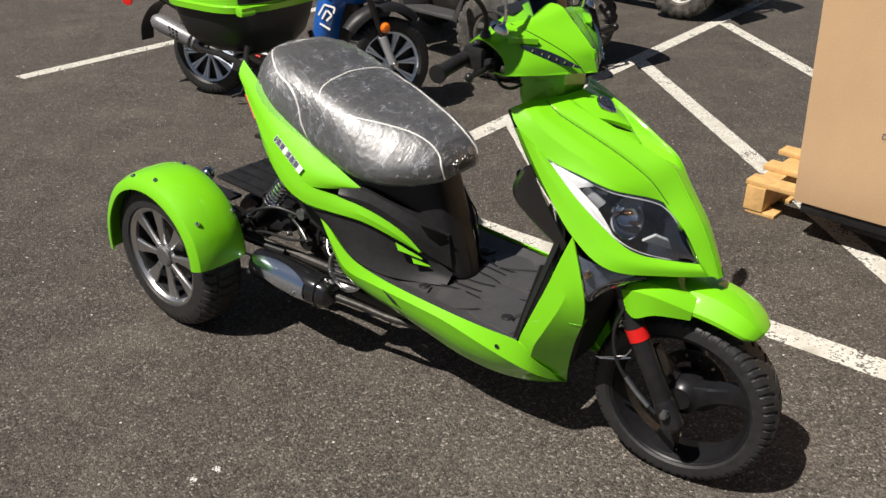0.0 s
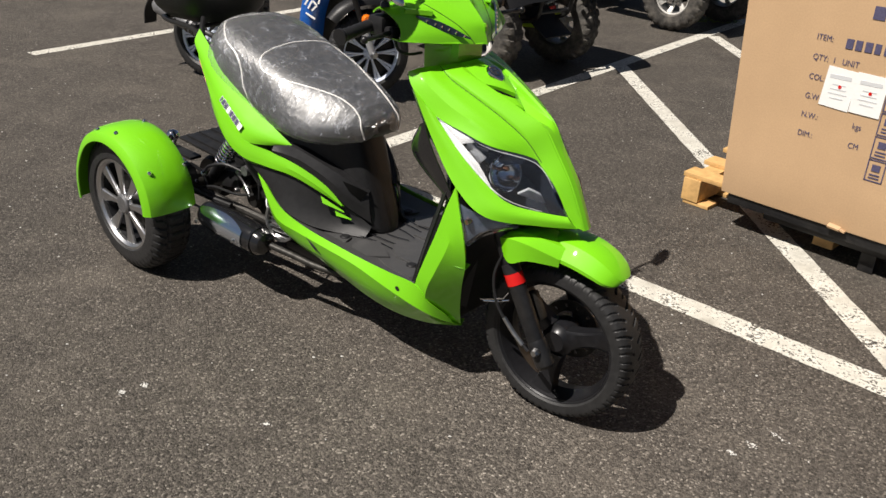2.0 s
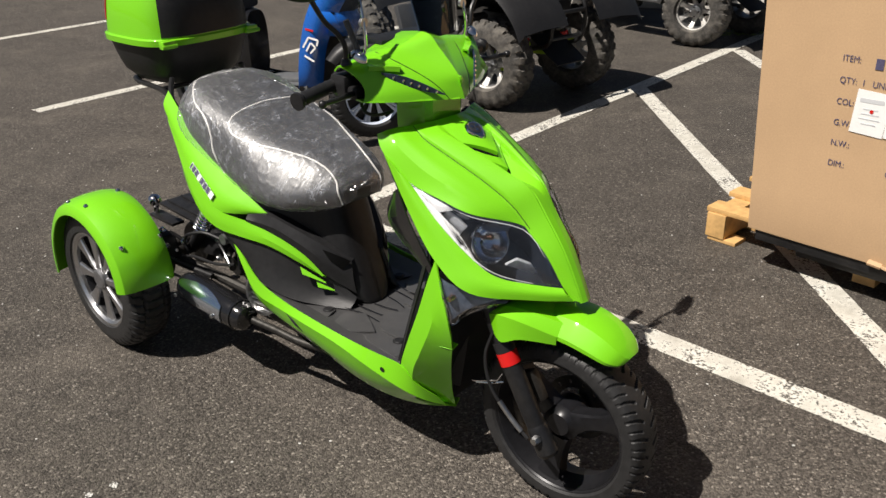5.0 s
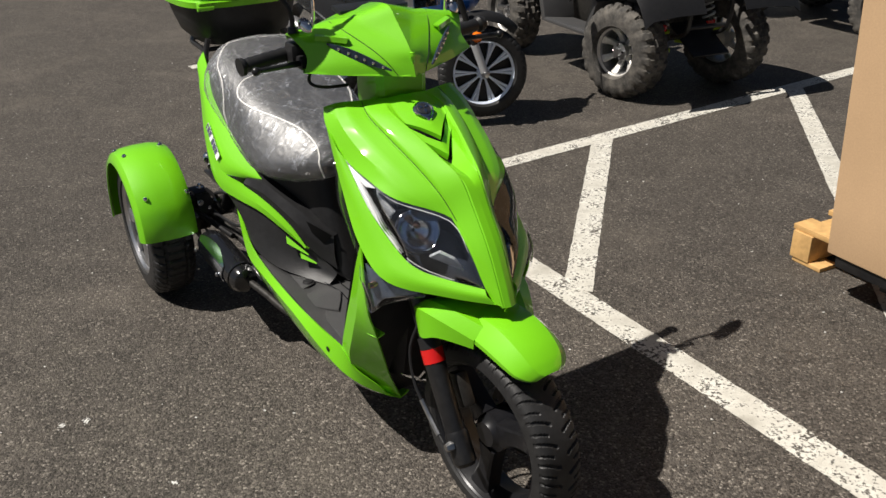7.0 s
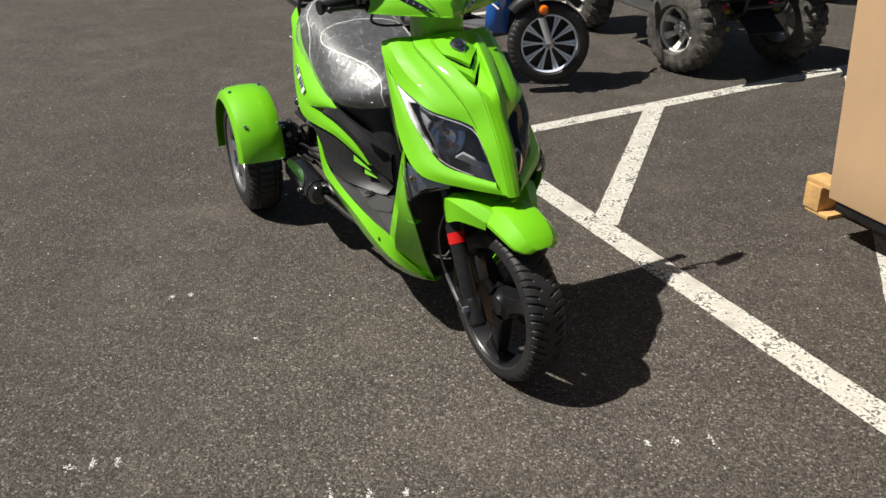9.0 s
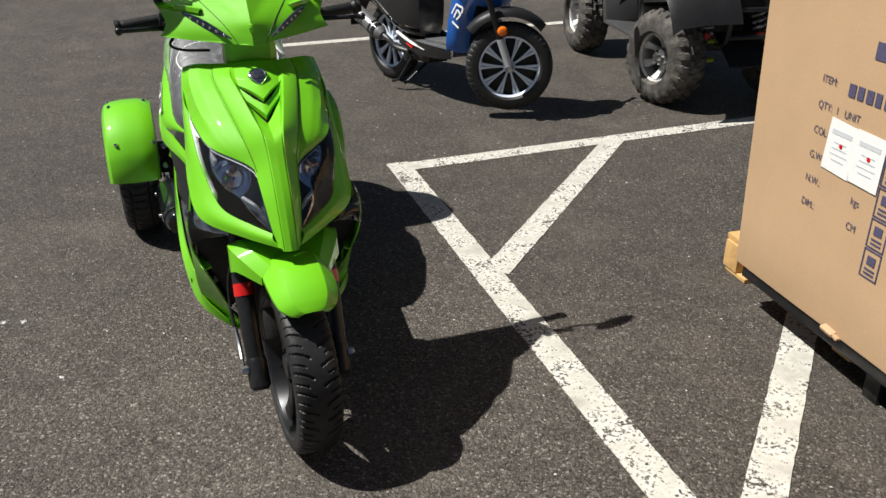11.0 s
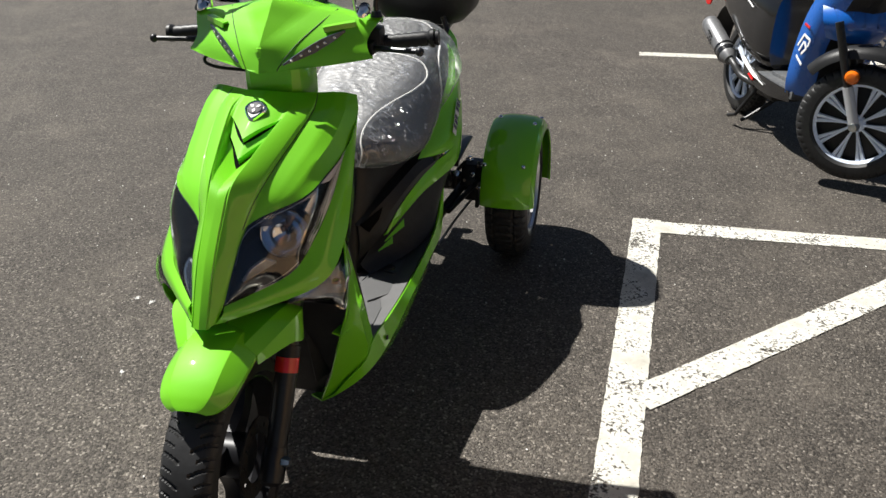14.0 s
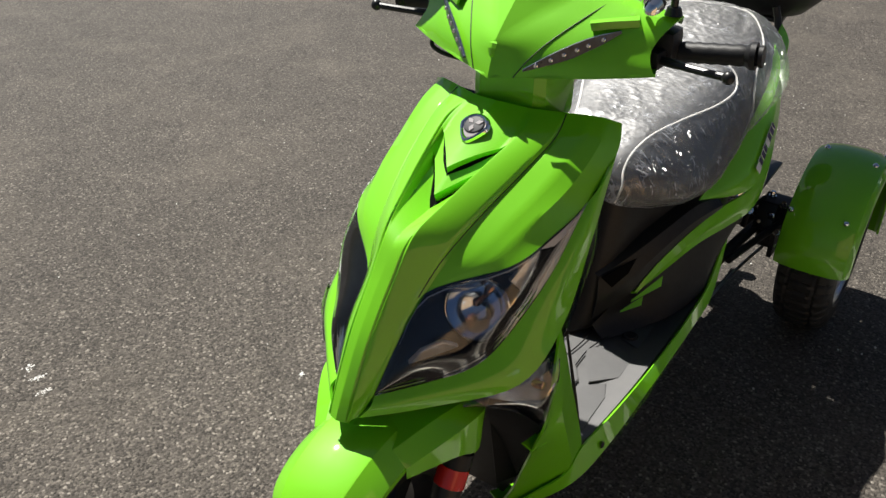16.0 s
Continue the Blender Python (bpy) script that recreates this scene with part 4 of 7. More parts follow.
# body core below the seat, side panels
bm = loft(smooth_sections([(0.300, 0.150, 0.45, 0.76), (0.420, 0.178, 0.38, 0.70), (0.520, 0.192, 0.36, 0.655), (0.620, 0.178, 0.345, 0.64), (0.720, 0.140, 0.335, 0.645), (0.800, 0.108, 0.33, 0.65), (0.870, 0.084, 0.33, 0.66), (0.905, 0.062, 0.33, 0.66), (0.920, 0.040, 0.33, 0.655), (0.925, 0.01, 0.34, 0.65)], 4), 40, 5.0)
for v in bm.verts:
    v.co.x -= (v.co.z - 0.33) / 0.34 * 0.108 * max(0, (v.co.x - 0.6) / 0.33)
part("seat_pedestal", bm, BLACK_PLASTIC, trike, "matt black moulded pedestal under the seat")
PU = [(0.148, 0.150, 0.868), (0.250, 0.168, 0.806), (0.360, 0.182, 0.742), (0.470, 0.188, 0.686), (0.570, 0.184, 0.636), (0.655, 0.174, 0.589)]
PM = [(0.152, 0.176, 0.832), (0.245, 0.196, 0.768), (0.350, 0.218, 0.705), (0.455, 0.232, 0.645), (0.545, 0.222, 0.608), (0.648, 0.176, 0.588)]
PN = [(0.180, 0.184, 0.795), (0.240, 0.202, 0.742), (0.345, 0.232, 0.665), (0.440, 0.247, 0.605), (0.512, 0.238, 0.580), (0.632, 0.180, 0.587)]
for s in (1, -1):
    side = part("side_panel", sheet([PU, PM, PN], 6, 3, True, side=s), GREEN, trike, "lime green tail side panel with a lettered decal")
    L0 = [(0.180, 0.184, 0.795), (0.240, 0.202, 0.742), (0.345, 0.232, 0.665), (0.440, 0.247, 0.605), (0.512, 0.240, 0.580), (0.600, 0.209, 0.562), (0.700, 0.180, 0.532), (0.780, 0.151, 0.487), (0.828, 0.127, 0.432)]
    L1 = [(0.200, 0.186, 0.770), (0.238, 0.200, 0.722), (0.315, 0.230, 0.632), (0.405, 0.250, 0.562), (0.490, 0.252, 0.530), (0.575, 0.230, 0.517), (0.668, 0.198, 0.503), (0.752, 0.166, 0.470), (0.826, 0.130, 0.428)]
    L2 = [(0.205, 0.178, 0.755), (0.236, 0.188, 0.712), (0.310, 0.215, 0.618), (0.402, 0.238, 0.548), (0.490, 0.240, 0.516), (0.575, 0.216, 0.505), (0.668, 0.182, 0.492), (0.752, 0.150, 0.460), (0.826, 0.120, 0.422)]
    blade = part("side_blade", sheet([L0, [tuple(V(a).lerp(V(b), 0.5) + V((0, 0.004, 0))) for a, b in zip(L0, L1)], L1, L2], 5, 2, side=s), GREEN, trike, "lime green swept side blade", sharp=20)
    for a, b, w in (((0.765, 0.162, 0.453), (0.830, 0.124, 0.410), 0.019), ((0.803, 0.138, 0.411), (0.846, 0.108, 0.384), 0.016)):
        a, b = V(a), V(b)
        lo = V((0.012, 0.004, -w))
        st = [[a, b], [a + lo, b + lo * 0.2]]
        part("accent_stripe", sheet(st, 6, 3, side=s, thick=0.003), GREEN, trike, "short lime accent stripe")
    T = [(0.590, 0.202, 0.583), (0.665, 0.180, 0.591), (0.745, 0.148, 0.558), (0.826, 0.106, 0.512), (0.878, 0.062, 0.470)]
    T2 = [(x - 0.01, y - 0.03, z + 0.004) for x, y, z in T]
    TB = [(0.590, 0.212, 0.560), (0.700, 0.178, 0.528), (0.780, 0.149, 0.483), (0.832, 0.119, 0.428), (0.895, 0.066, 0.372)]
    cov = part("side_cover", sheet([T2, T, [tuple(V(p).lerp(V(q), 0.5) + V((0.004, 0.006, 0))) for p, q in zip(T, TB)], TB], 4, 3, side=s), BLACK_PLASTIC, trike, "matt black swept cover on the pedestal", sharp=24)
    # proud near-black plate: the recess's shade is painted, not modelled
    part("slot", sheet([[(0.818, 0.117, 0.507), (0.858, 0.094, 0.492), (0.884, 0.070, 0.474)], [(0.842, 0.112, 0.478), (0.856, 0.101, 0.464), (0.868, 0.090, 0.448)]], 3, 2, side=s, thick=0.002), RECESS_SHADE, cov, "near-black triangular plate, painted as the shade of a recess")
    Q0 = [(0.487, 0.240, 0.518), (0.570, 0.220, 0.507), (0.660, 0.188, 0.494), (0.745, 0.152, 0.461), (0.825, 0.104, 0.416), (0.900, 0.070, 0.362)]
    Q1 = [(0.505, 0.232, 0.500), (0.580, 0.226, 0.466), (0.665, 0.202, 0.436), (0.748, 0.162, 0.402), (0.825, 0.110, 0.372), (0.900, 0.082, 0.348)]
    Q2 = [(0.528, 0.212, 0.486), (0.594, 0.222, 0.428), (0.664, 0.224, 0.386), (0.745, 0.195, 0.355), (0.825, 0.145, 0.340), (0.900, 0.100, 0.334)]
    part("lower_side_panel", sheet([Q0, Q1, Q2], 5, 3, True, side=s), BLACK_PLASTIC, trike, "black lower side panel between blade and skirt")
    # lettered decal as plain bars along the panel
    a, b = V((0.362, 0.2285 * s, 0.6905)), V((0.500, 0.2455 * s, 0.6085))
    along = (b - a).normalized()
    out = V((0.30, 0.93 * s, 0.20)).normalized()
    up = out.cross(along) * s
    if up.z < 0:
        up = -up
    widths = [0.006, 0.013, 0.012, 0.012, 0.012, 0.014, 0.013, 0.016]
    run = 0.0
    bms = {"dark": bmesh.new(), "white": bmesh.new()}
    for w in widths:
        for kind, grow, lift in (("white", 0.0012, 0.0022), ("dark", 0.0, 0.0030)):
            c = a + along * (run + w / 2) + out * lift
            h = 0.020
            q = [c + along * (sx * (w / 2 + grow)) + up * (sz * (h / 2 + grow)) for sx, sz in ((-1, -1), (1, -1), (1, 1), (-1, 1))]
            bmx = bms[kind]
            f = bmx.faces.new([bmx.verts.new(p) for p in q])
        run += w + 0.0055
    for kind, mat in (("white", PAPER), ("dark", INK)):
        thicken(bms[kind], 0.0008)
        part("decal", bms[kind], mat, side, "decal of dark bars edged in white")
    # tail lamp and grab rail end
    tl = sheet([[(0.138, 0.160, 0.822), (0.180, 0.172, 0.775), (0.232, 0.190, 0.716)], [(0.128, 0.135, 0.805), (0.160, 0.145, 0.760), (0.215, 0.168, 0.700)]], 4, 2, side=s)
    tail = part("tail_lamp", tl, BLACK_GLOSS, trike, "smoked tail lamp edged in red")
    part("lens", sheet([[(0.176, 0.176, 0.772), (0.205, 0.184, 0.742), (0.232, 0.193, 0.712)], [(0.172, 0.170, 0.762), (0.200, 0.176, 0.732), (0.228, 0.186, 0.704)]], 3, 2, side=s), RED, tail)

rack = bmesh.new()
for s in (1, -1):
    add_tube(rack, [(0.300, 0.158 * s, 0.795), (0.220, 0.158 * s, 0.815), (0.165, 0.150 * s, 0.838), (0.148, 0.140 * s, 0.870), (0.146, 0.128 * s, 0.905)], 0.009, 10, 5)
    add_tube(rack, [(0.165, 0.150 * s, 0.838), (0.050, 0.120 * s, 0.850), (-0.10, 0.110 * s, 0.850), (-0.17, 0.09 * s, 0.850)], 0.009, 10, 4)
add_tube(rack, [(-0.17, 0.09, 0.850), (-0.17, -0.09, 0.850)], 0.009, 10)
add_tube(rack, [(0.05, 0.12, 0.850), (0.05, -0.12, 0.850)], 0.008, 10)
part("rear_rack", rack, BLACK_STEEL, trike, "black tubular rear rack")

# added plate: keeps sunlight out of the ground shadow below the tail
part("tail_gap_blocker", box_mesh((0.17, 0.20, 0.012), (0.185, 0, 0.60), None, 0.003), BLACK_PLASTIC, trike, "black plate added below the seat tail to block sunlight")

# seat with white piping, wrapped in clear film
# stations: x, crown z, shoulder y z, belly y z, rim y z
SEAT = [(0.198, 0.880, 0.030, 0.877, 0.050, 0.862, 0.046, 0.845), (0.212, 0.898, 0.070, 0.890, 0.112, 0.850, 0.108, 0.815), (0.250, 0.910, 0.100, 0.900, 0.154, 0.842, 0.150, 0.785),
        (0.330, 0.906, 0.128, 0.892, 0.176, 0.826, 0.170, 0.742), (0.450, 0.872, 0.146, 0.858, 0.184, 0.782, 0.178, 0.692), (0.570, 0.834, 0.150, 0.820, 0.192, 0.736, 0.178, 0.645),
        (0.670, 0.803, 0.134, 0.791, 0.196, 0.692, 0.174, 0.626), (0.760, 0.783, 0.106, 0.774, 0.178, 0.680, 0.154, 0.622), (0.820, 0.762, 0.086, 0.754, 0.142, 0.682, 0.120, 0.626),
        (0.858, 0.744, 0.070, 0.736, 0.108, 0.684, 0.092, 0.634), (0.880, 0.724, 0.052, 0.718, 0.080, 0.684, 0.072, 0.640), (0.891, 0.710, 0.036, 0.706, 0.056, 0.684, 0.050, 0.648), (0.897, 0.694, 0.014, 0.692, 0.022, 0.682, 0.018, 0.662)]


SEAT = [(x, z1 - 0.014 * min(1, max(0, (x - 0.22) / 0.12)), ys * 0.95, zs - 0.014 * min(1, max(0, (x - 0.22) / 0.12)), yb, zb - 0.004, yr, zr) for x, z1, ys, zs, yb, zb, yr, zr in SEAT]


def catmull(a, b, c, d, t):
    return 0.5 * ((2 * b) + (c - a) * t + (2 * a - 5 * b + 4 * c - d) * t * t + (3 * b - a - 3 * c + d) * t ** 3)


def seat_at(x):
    i = max(k for k in range(len(SEAT) - 1) if SEAT[k][0] <= max(x, SEAT[0][0]))
    f = min(1.0, max(0.0, (x - SEAT[i][0]) / (SEAT[i + 1][0] - SEAT[i][0])))
    rows = [SEAT[max(i - 1, 0)], SEAT[i], SEAT[i + 1], SEAT[min(i + 2, len(SEAT) - 1)]]
    return [catmull(*[r[k] for r in rows], f) for k in range(1, 8)]


def seat_point(x, v, lift=0.0):
    """A point on the seat: v is 0 at the crown, 0.5 at the shoulder, 1 at the belly, 1.4 at the rim and 2 below; negative on the right."""
    z1, ys, zs, yb, zb, yr, zr = seat_at(x)
    nodes, a = (0, 0.5, 1.0, 1.4, 2.0), abs(v)
    pts = [V((0, 0, z1 + lift)), V((0, ys + lift * 0.6, zs + lift * 0.8)), V((0, yb + lift, zb)), V((0, yr + lift, zr - lift * 0.3)), V((0, 0, zr - 0.002))]
    i = min(3, sum(1 for n in nodes[1:] if a >= n))
    f = (a - nodes[i]) / (nodes[i + 1] - nodes[i])
    prev = V((0, -pts[1].y, pts[1].z)) if i == 0 else pts[i - 1]
    p = catmull(prev, pts[i], pts[i + 1], pts[min(i + 2, 4)], f) if i < 3 else pts[3].lerp(pts[4], f)
    return V((x - 0.016, math.copysign(p.y, v), p.z))


SEAT_X = [0.198 + 0.699 * k / 60 for k in range(61)]
bm = bmesh.new()
vs, _ = add_grid(bm, [[seat_point(x, -2 + 4 * k / 72) for k in range(72)] for x in SEAT_X], wrap=True)
bm.faces.new(vs[0]), bm.faces.new(vs[-1])
seat = part("seat", bm, VINYL, trike, "black vinyl seat with white piping under clear film")
for s in (1, -1):
    line = [seat_point(x, v * s, 0.002) for x, v in ((0.205, 0.0), (0.212, 0.35), (0.238, 0.58), (0.32, 0.74), (0.392, 0.80), (0.434, 0.98), (0.458, 1.16), (0.49, 1.36))]
    part("piping", tube(line, 0.0026, 8, 4), PIPING, seat, "white piping")
half = [(0.884, 1.35), (0.880, 0.95), (0.866, 0.62), (0.832, 0.47), (0.776, 0.45), (0.695, 0.48), (0.605, 0.58), (0.535, 0.66), (0.500, 0.60), (0.484, 0.46), (0.476, 0.30), (0.471, 0.16)]
line = [seat_point(x, v, 0.002) for x, v in half] + [seat_point(0.466, 0, 0.002)] + [seat_point(x, -v, 0.002) for x, v in half[::-1]]
part("piping", tube(line, 0.0026, 8, 5), PIPING, seat, "white piping")
def ridge(q, sharp):
    return max(0.0, 1 - abs(noise.noise(q)) * 2.6) ** sharp


bm = bmesh.new()
rows = []
for i in range(301):                       # taut film with fine gathered wrinkles running over the flanks
    x = 0.199 + 0.6975 * i / 300
    ring = []
    for k in range(141):
        v = -1.42 + 2.84 * k / 140
        loose = (0.034 if v > 0 else 0.014) * max(0.0, 1 - abs(x - 0.30) / 0.17) ** 0.8 * min(1.0, max(0.0, abs(v) - 0.40) * 2.2)
        p = seat_point(x, v, 0.0045 * min(1.0, (0.8985 - x) / 0.012) + loose)
        fan = x * 86 + 7 * noise.noise(V((x * 4, v * 1.6, 3.1)))
        zone = min(1.0, max(0.0, 0.5 + 1.7 * noise.noise(V((x * 8, v * 1.8, 7.7)))))
        wr = 0.0016 * ridge(V((fan + 6 * v, v * 1.6, 0.0)), 9) * (0.25 + 0.75 * zone)
        wr += 0.0016 * ridge(V((x * 40 - v * 22, v * 7 + x * 5, 4.0)), 9) * (1.0 - zone)
        wr += 0.0024 * ridge(V((x * 17 + v * 5, v * 2.4 - x * 9, 9.0)), 12)
        flat = max(0.0, 1 - abs(v) / 0.62)           # long creases over the flat top
        wr += flat * (0.0026 * ridge(V((x * 30 + v * 9, v * 5 - x * 12, 14.0)), 7) + 0.0016 * ridge(V((x * 64 - v * 14, v * 9, 21.0)), 5))
        c = V((p.x, 0, 0.72))
        ring.append(p + (p - c).normalized() * wr)
    rows.append(ring)
add_grid(bm, rows)
film = part("plastic_film", bm, FILM, seat, "clear wrinkled plastic film", sharp=80)
film.visible_shadow = False

# handlebar cover, neck, grips, levers
C0 = [(1.060, 0.0, 1.135), (1.146, 0.0, 1.141), (1.190, 0.0, 1.108), (1.246, 0.0, 1.056), (1.257, 0.0, 1.028), (1.266, 0.0, 1.000)]
CR = [(1.057, 0.085, 1.118), (1.118, 0.080, 1.116), (1.176, 0.044, 1.092), (1.246, 0.0, 1.056), (1.257, 0.0, 1.028), (1.266, 0.0, 1.000)]
C1 = [(1.054, 0.125, 1.104), (1.100, 0.128, 1.110), (1.152, 0.104, 1.088), (1.205, 0.072, 1.056), (1.234, 0.052, 1.030), (1.250, 0.036, 1.003)]
C2 = [(1.050, 0.168, 1.090), (1.090, 0.180, 1.101), (1.130, 0.172, 1.083), (1.165, 0.158, 1.058), (1.187, 0.150, 1.034), (1.198, 0.145, 1.010)]
C3 = [(1.050, 0.215, 1.076), (1.085, 0.226, 1.094), (1.118, 0.214, 1.075), (1.138, 0.205, 1.050), (1.150, 0.212, 1.030), (1.152, 0.222, 1.017)]
COVER = (C0, CR, C1, C2, C3)
bm = bmesh.new()
for s in (1, -1):
    add_grid(bm, sheet_rows(COVER, 5, 4, side=s))
    under = [[c[-1] for c in COVER], [(1.16, 0, 0.998), (1.16, 0.004, 0.998), (1.15, 0.03, 0.999), (1.12, 0.12, 1.003), (1.09, 0.20, 1.012)]]
    add_grid(bm, sheet_rows(under, 2, 2, side=s))
thicken(bm, 0.004)
cover = part("handlebar_cover", bm, GREEN, trike, "lime green faceted handlebar cover", sharp=15)
for s in (1, -1):   # small brow over the running lamp
    part("cover_brow", sheet([[(1.160, 0.112, 1.085), (1.142, 0.140, 1.089), (1.118, 0.172, 1.092)], [(1.174, 0.118, 1.084), (1.157, 0.146, 1.088), (1.132, 0.178, 1.090)],
                              [(1.174, 0.122, 1.073), (1.155, 0.150, 1.077), (1.130, 0.180, 1.079)]], 4, 3, side=s), GREEN, cover)
bm = bmesh.new()
add_box(bm, (0.08, 0.36, 0.07), (1.078, 0, 1.052), None, 0.02)
add_box(bm, (0.05, 0.18, 0.012), (1.058, 0, 1.125), turn_of(0, 8, 0), 0.004)
part("dashboard", bm, BLACK_PLASTIC, trike, "black dashboard behind the cover")
for s in (1, -1):
    part("cover_seam", tube([(q[0] + 0.0006, q[1] * s, q[2] + 0.0008) for q in C1[1:]], 0.0008, 6, 5), BLACK_PLASTIC, cover)
    mid_line = [V((1.248, 0.050, 1.0155)), V((1.216, 0.086, 1.034)), V((1.185, 0.122, 1.052)), V((1.149, 0.158, 1.071))]
    d0 = [tuple(p + V((0, 0, 0.0095 * k))) for p, k in zip(mid_line, (0.15, 0.9, 1.1, 0.2))]
    d1 = [tuple(p - V((0, 0, 0.0095 * k))) for p, k in zip(mid_line, (0.15, 0.9, 1.1, 0.2))]
    lift = V((0.0050, 0.0035, 0.0030))
    run_lamp = part("running_lamp", sheet([[tuple(V(p) + lift) for p in d0], [tuple(V(p) + lift) for p in d1]], 5, 2, side=s), LAMP_BLUE, cover, "slim dark running lamp with six small diodes")
    for f in (0.16, 0.29, 0.42, 0.55, 0.68, 0.81):
        pts0, pts1 = curve_points(d0, 20), curve_points(d1, 20)
        q = pts0[int(f * 60)].lerp(pts1[int(f * 60)], 0.5) + lift * 1.1
        part("diode", lathe([(0, 0.0013), (0.0028, 0.0009), (0.0040, -0.001), (0, -0.001)], 12, axis="x", closed=False), CHROME, run_lamp, at=Matrix.Translation((q.x, q.y * s, q.z)))
    grip = part("grip", lathe([(0.0, -0.078), (0.019, -0.078), (0.020, -0.064), (0.0165, -0.062)] + [(0.0155 + 0.0015 * (k % 2), -0.06 + 0.010 * k) for k in range(13)] + [(0.021, 0.068), (0.021, 0.076), (0.0, 0.076)], 22, closed=False), BLACK_PLASTIC, trike, "black ribbed rubber grip",
                at=Matrix.Translation((1.042, 0.256 * s, 1.033)) @ turn_of(6 * s, 0, 6 * s if s > 0 else 186).to_4x4())
    part("bar_end", lathe([(0, -0.010), (0.014, -0.010), (0.017, -0.006), (0.017, 0.0), (0.0, 0.0)], 18, closed=False), BLACK_PLASTIC, grip, at=Matrix.Translation((0, -0.078, 0)) if s < 0 else Matrix.Translation((0, 0.086, 0)))
    bm = bmesh.new()
    add_box(bm, (0.060, 0.055, 0.055), (1.062, 0.190 * s, 1.040), turn_of(0, 0, 6 * s), 0.012)
    add_box(bm, (0.050, 0.03, 0.03), (1.095, 0.196 * s, 1.028), None, 0.008)
    part("switch_housing", bm, BLACK_PLASTIC, trike, "black switch housing")
    lv = bmesh.new()
    add_tube(lv, [(1.090, 0.180 * s, 1.026), (1.108, 0.215 * s, 1.029), (1.124, 0.270 * s, 1.031), (1.132, 0.318 * s, 1.032)], [0.008, 0.007, 0.006, 0.006], 10, 5)
    bmesh.ops.create_uvsphere(lv, u_segments=14, v_segments=8, radius=0.010, matrix=Matrix.Translation((1.133, 0.323 * s, 1.032)))
    part("brake_lever", lv, BLACK_STEEL, trike, "black ball-end brake lever")
    if s < 0:
        part("brake_hose", tube([(1.085, 0.170 * s, 1.015), (1.130, 0.200 * s, 0.990), (1.140, 0.170 * s, 0.975), (1.120, 0.100 * s, 0.965)], 0.004, 8, 6), BLACK_PLASTIC, trike)
    # mirror stalks and windscreen rods
    stalk = part("mirror", tube([(1.094, 0.214 * s, 1.100), (1.097, 0.216 * s, 1.135), (1.090, 0.228 * s, 1.165), (1.085, 0.262 * s, 1.200), (1.085, 0.300 * s, 1.260)], 0.006, 10, 5), BLACK_STEEL, trike, "black mirror on a bent stalk")
    part("mirror_base", lathe([(0, 0.012), (0.010, 0.012), (0.014, 0.0), (0, 0)], 16, axis="z", closed=False), BLACK_STEEL, stalk, at=Matrix.Translation((1.094, 0.214 * s, 1.096)))
    mh = bmesh.new()
    bmesh.ops.create_uvsphere(mh, u_segments=24, v_segments=12, radius=1.0)
    for v in mh.verts:
        v.co = V((v.co.x * 0.022, v.co.y * 0.078, v.co.z * 0.050))
    part("mirror_head", mh, BLACK_PLASTIC, stalk, at=Matrix.Translation((1.085, 0.330 * s, 1.295)) @ turn_of(12 * s, -32, 8 * s).to_4x4())
    part("chrome_cap", lathe([(0, 0.010), (0.010, 0.009), (0.016, 0.002), (0.017, -0.003), (0, -0.003)], 18, axis="z", closed=False), CHROME, trike, at=Matrix.Translation((1.116, 0.192 * s, 1.114)) @ turn_of(-12 * s, 25, 0).to_4x4() @ Matrix.Diagonal((1.5, 0.9, 1, 1)))
ws = []
for k in range(9):
    f = k / 8
    z = 1.125 + 0.38 * f
    hw = 0.165 + 0.05 * math.sin(math.pi * min(1, f * 0.9 + 0.1))
    ws.append([V((1.135 - 0.13 * f - 0.05 * (j / 8) ** 2, hw * j / 8, z + (0.012 * (1 - f)) * (abs(j) / 8) * -1)) for j in range(-8, 9)])
bm = bmesh.new()
add_grid(bm, ws)
thicken(bm, 0.003)
screen = part("windscreen", bm, ACRYLIC, trike, "clear acrylic windscreen on thin rods")
screen.visible_shadow = False
for s in (1, -1):
    part("windscreen_rod", tube([(1.112, 0.175 * s, 1.105), (1.118, 0.172 * s, 1.140), (1.108, 0.168 * s, 1.200), (1.085, 0.160 * s, 1.270)], 0.004, 8, 4), CHROME, screen, "thin chrome rod")
    part("rod_bolt", lathe([(0, 0.006), (0.011, 0.006), (0.011, -0.003), (0, -0.003)], 16, axis="x", closed=False), STEEL, screen, at=Matrix.Translation((1.108, 0.168 * s, 1.185)))
bm = loft([(1.085, 0.050, 0.90, 1.005), (1.100, 0.066, 0.895, 1.01), (1.170, 0.072, 0.905, 1.01), (1.196, 0.066, 0.92, 1.01), (1.208, 0.050, 0.935, 1.01)], 28, 5.0)
neck = part("steering_neck", bm, GREEN, trike, "lime green steering neck cover")
for s in (1, -1):
    part("screw", lathe([(0, 0.003), (0.004, 0.002), (0.0055, 0), (0, 0)], 12, axis="x", closed=False), DARK_METAL, neck, at=Matrix.Translation((1.203, 0.040 * s, 0.968)))

# front wheel, fender, fork
fw = part("front_wheel", rim_mesh(0.188, 0.105, 0.050, 0.026, 0.012), BLACK_SATIN, trike, "satin black three-spoke front wheel", at=Matrix.Translation((1.596, 0, 0.2345)) @ turn_of(0, -38, 184).to_4x4())
part("rim_barrel", barrel_mesh(0.188, 0.105), BLACK_SATIN, fw)
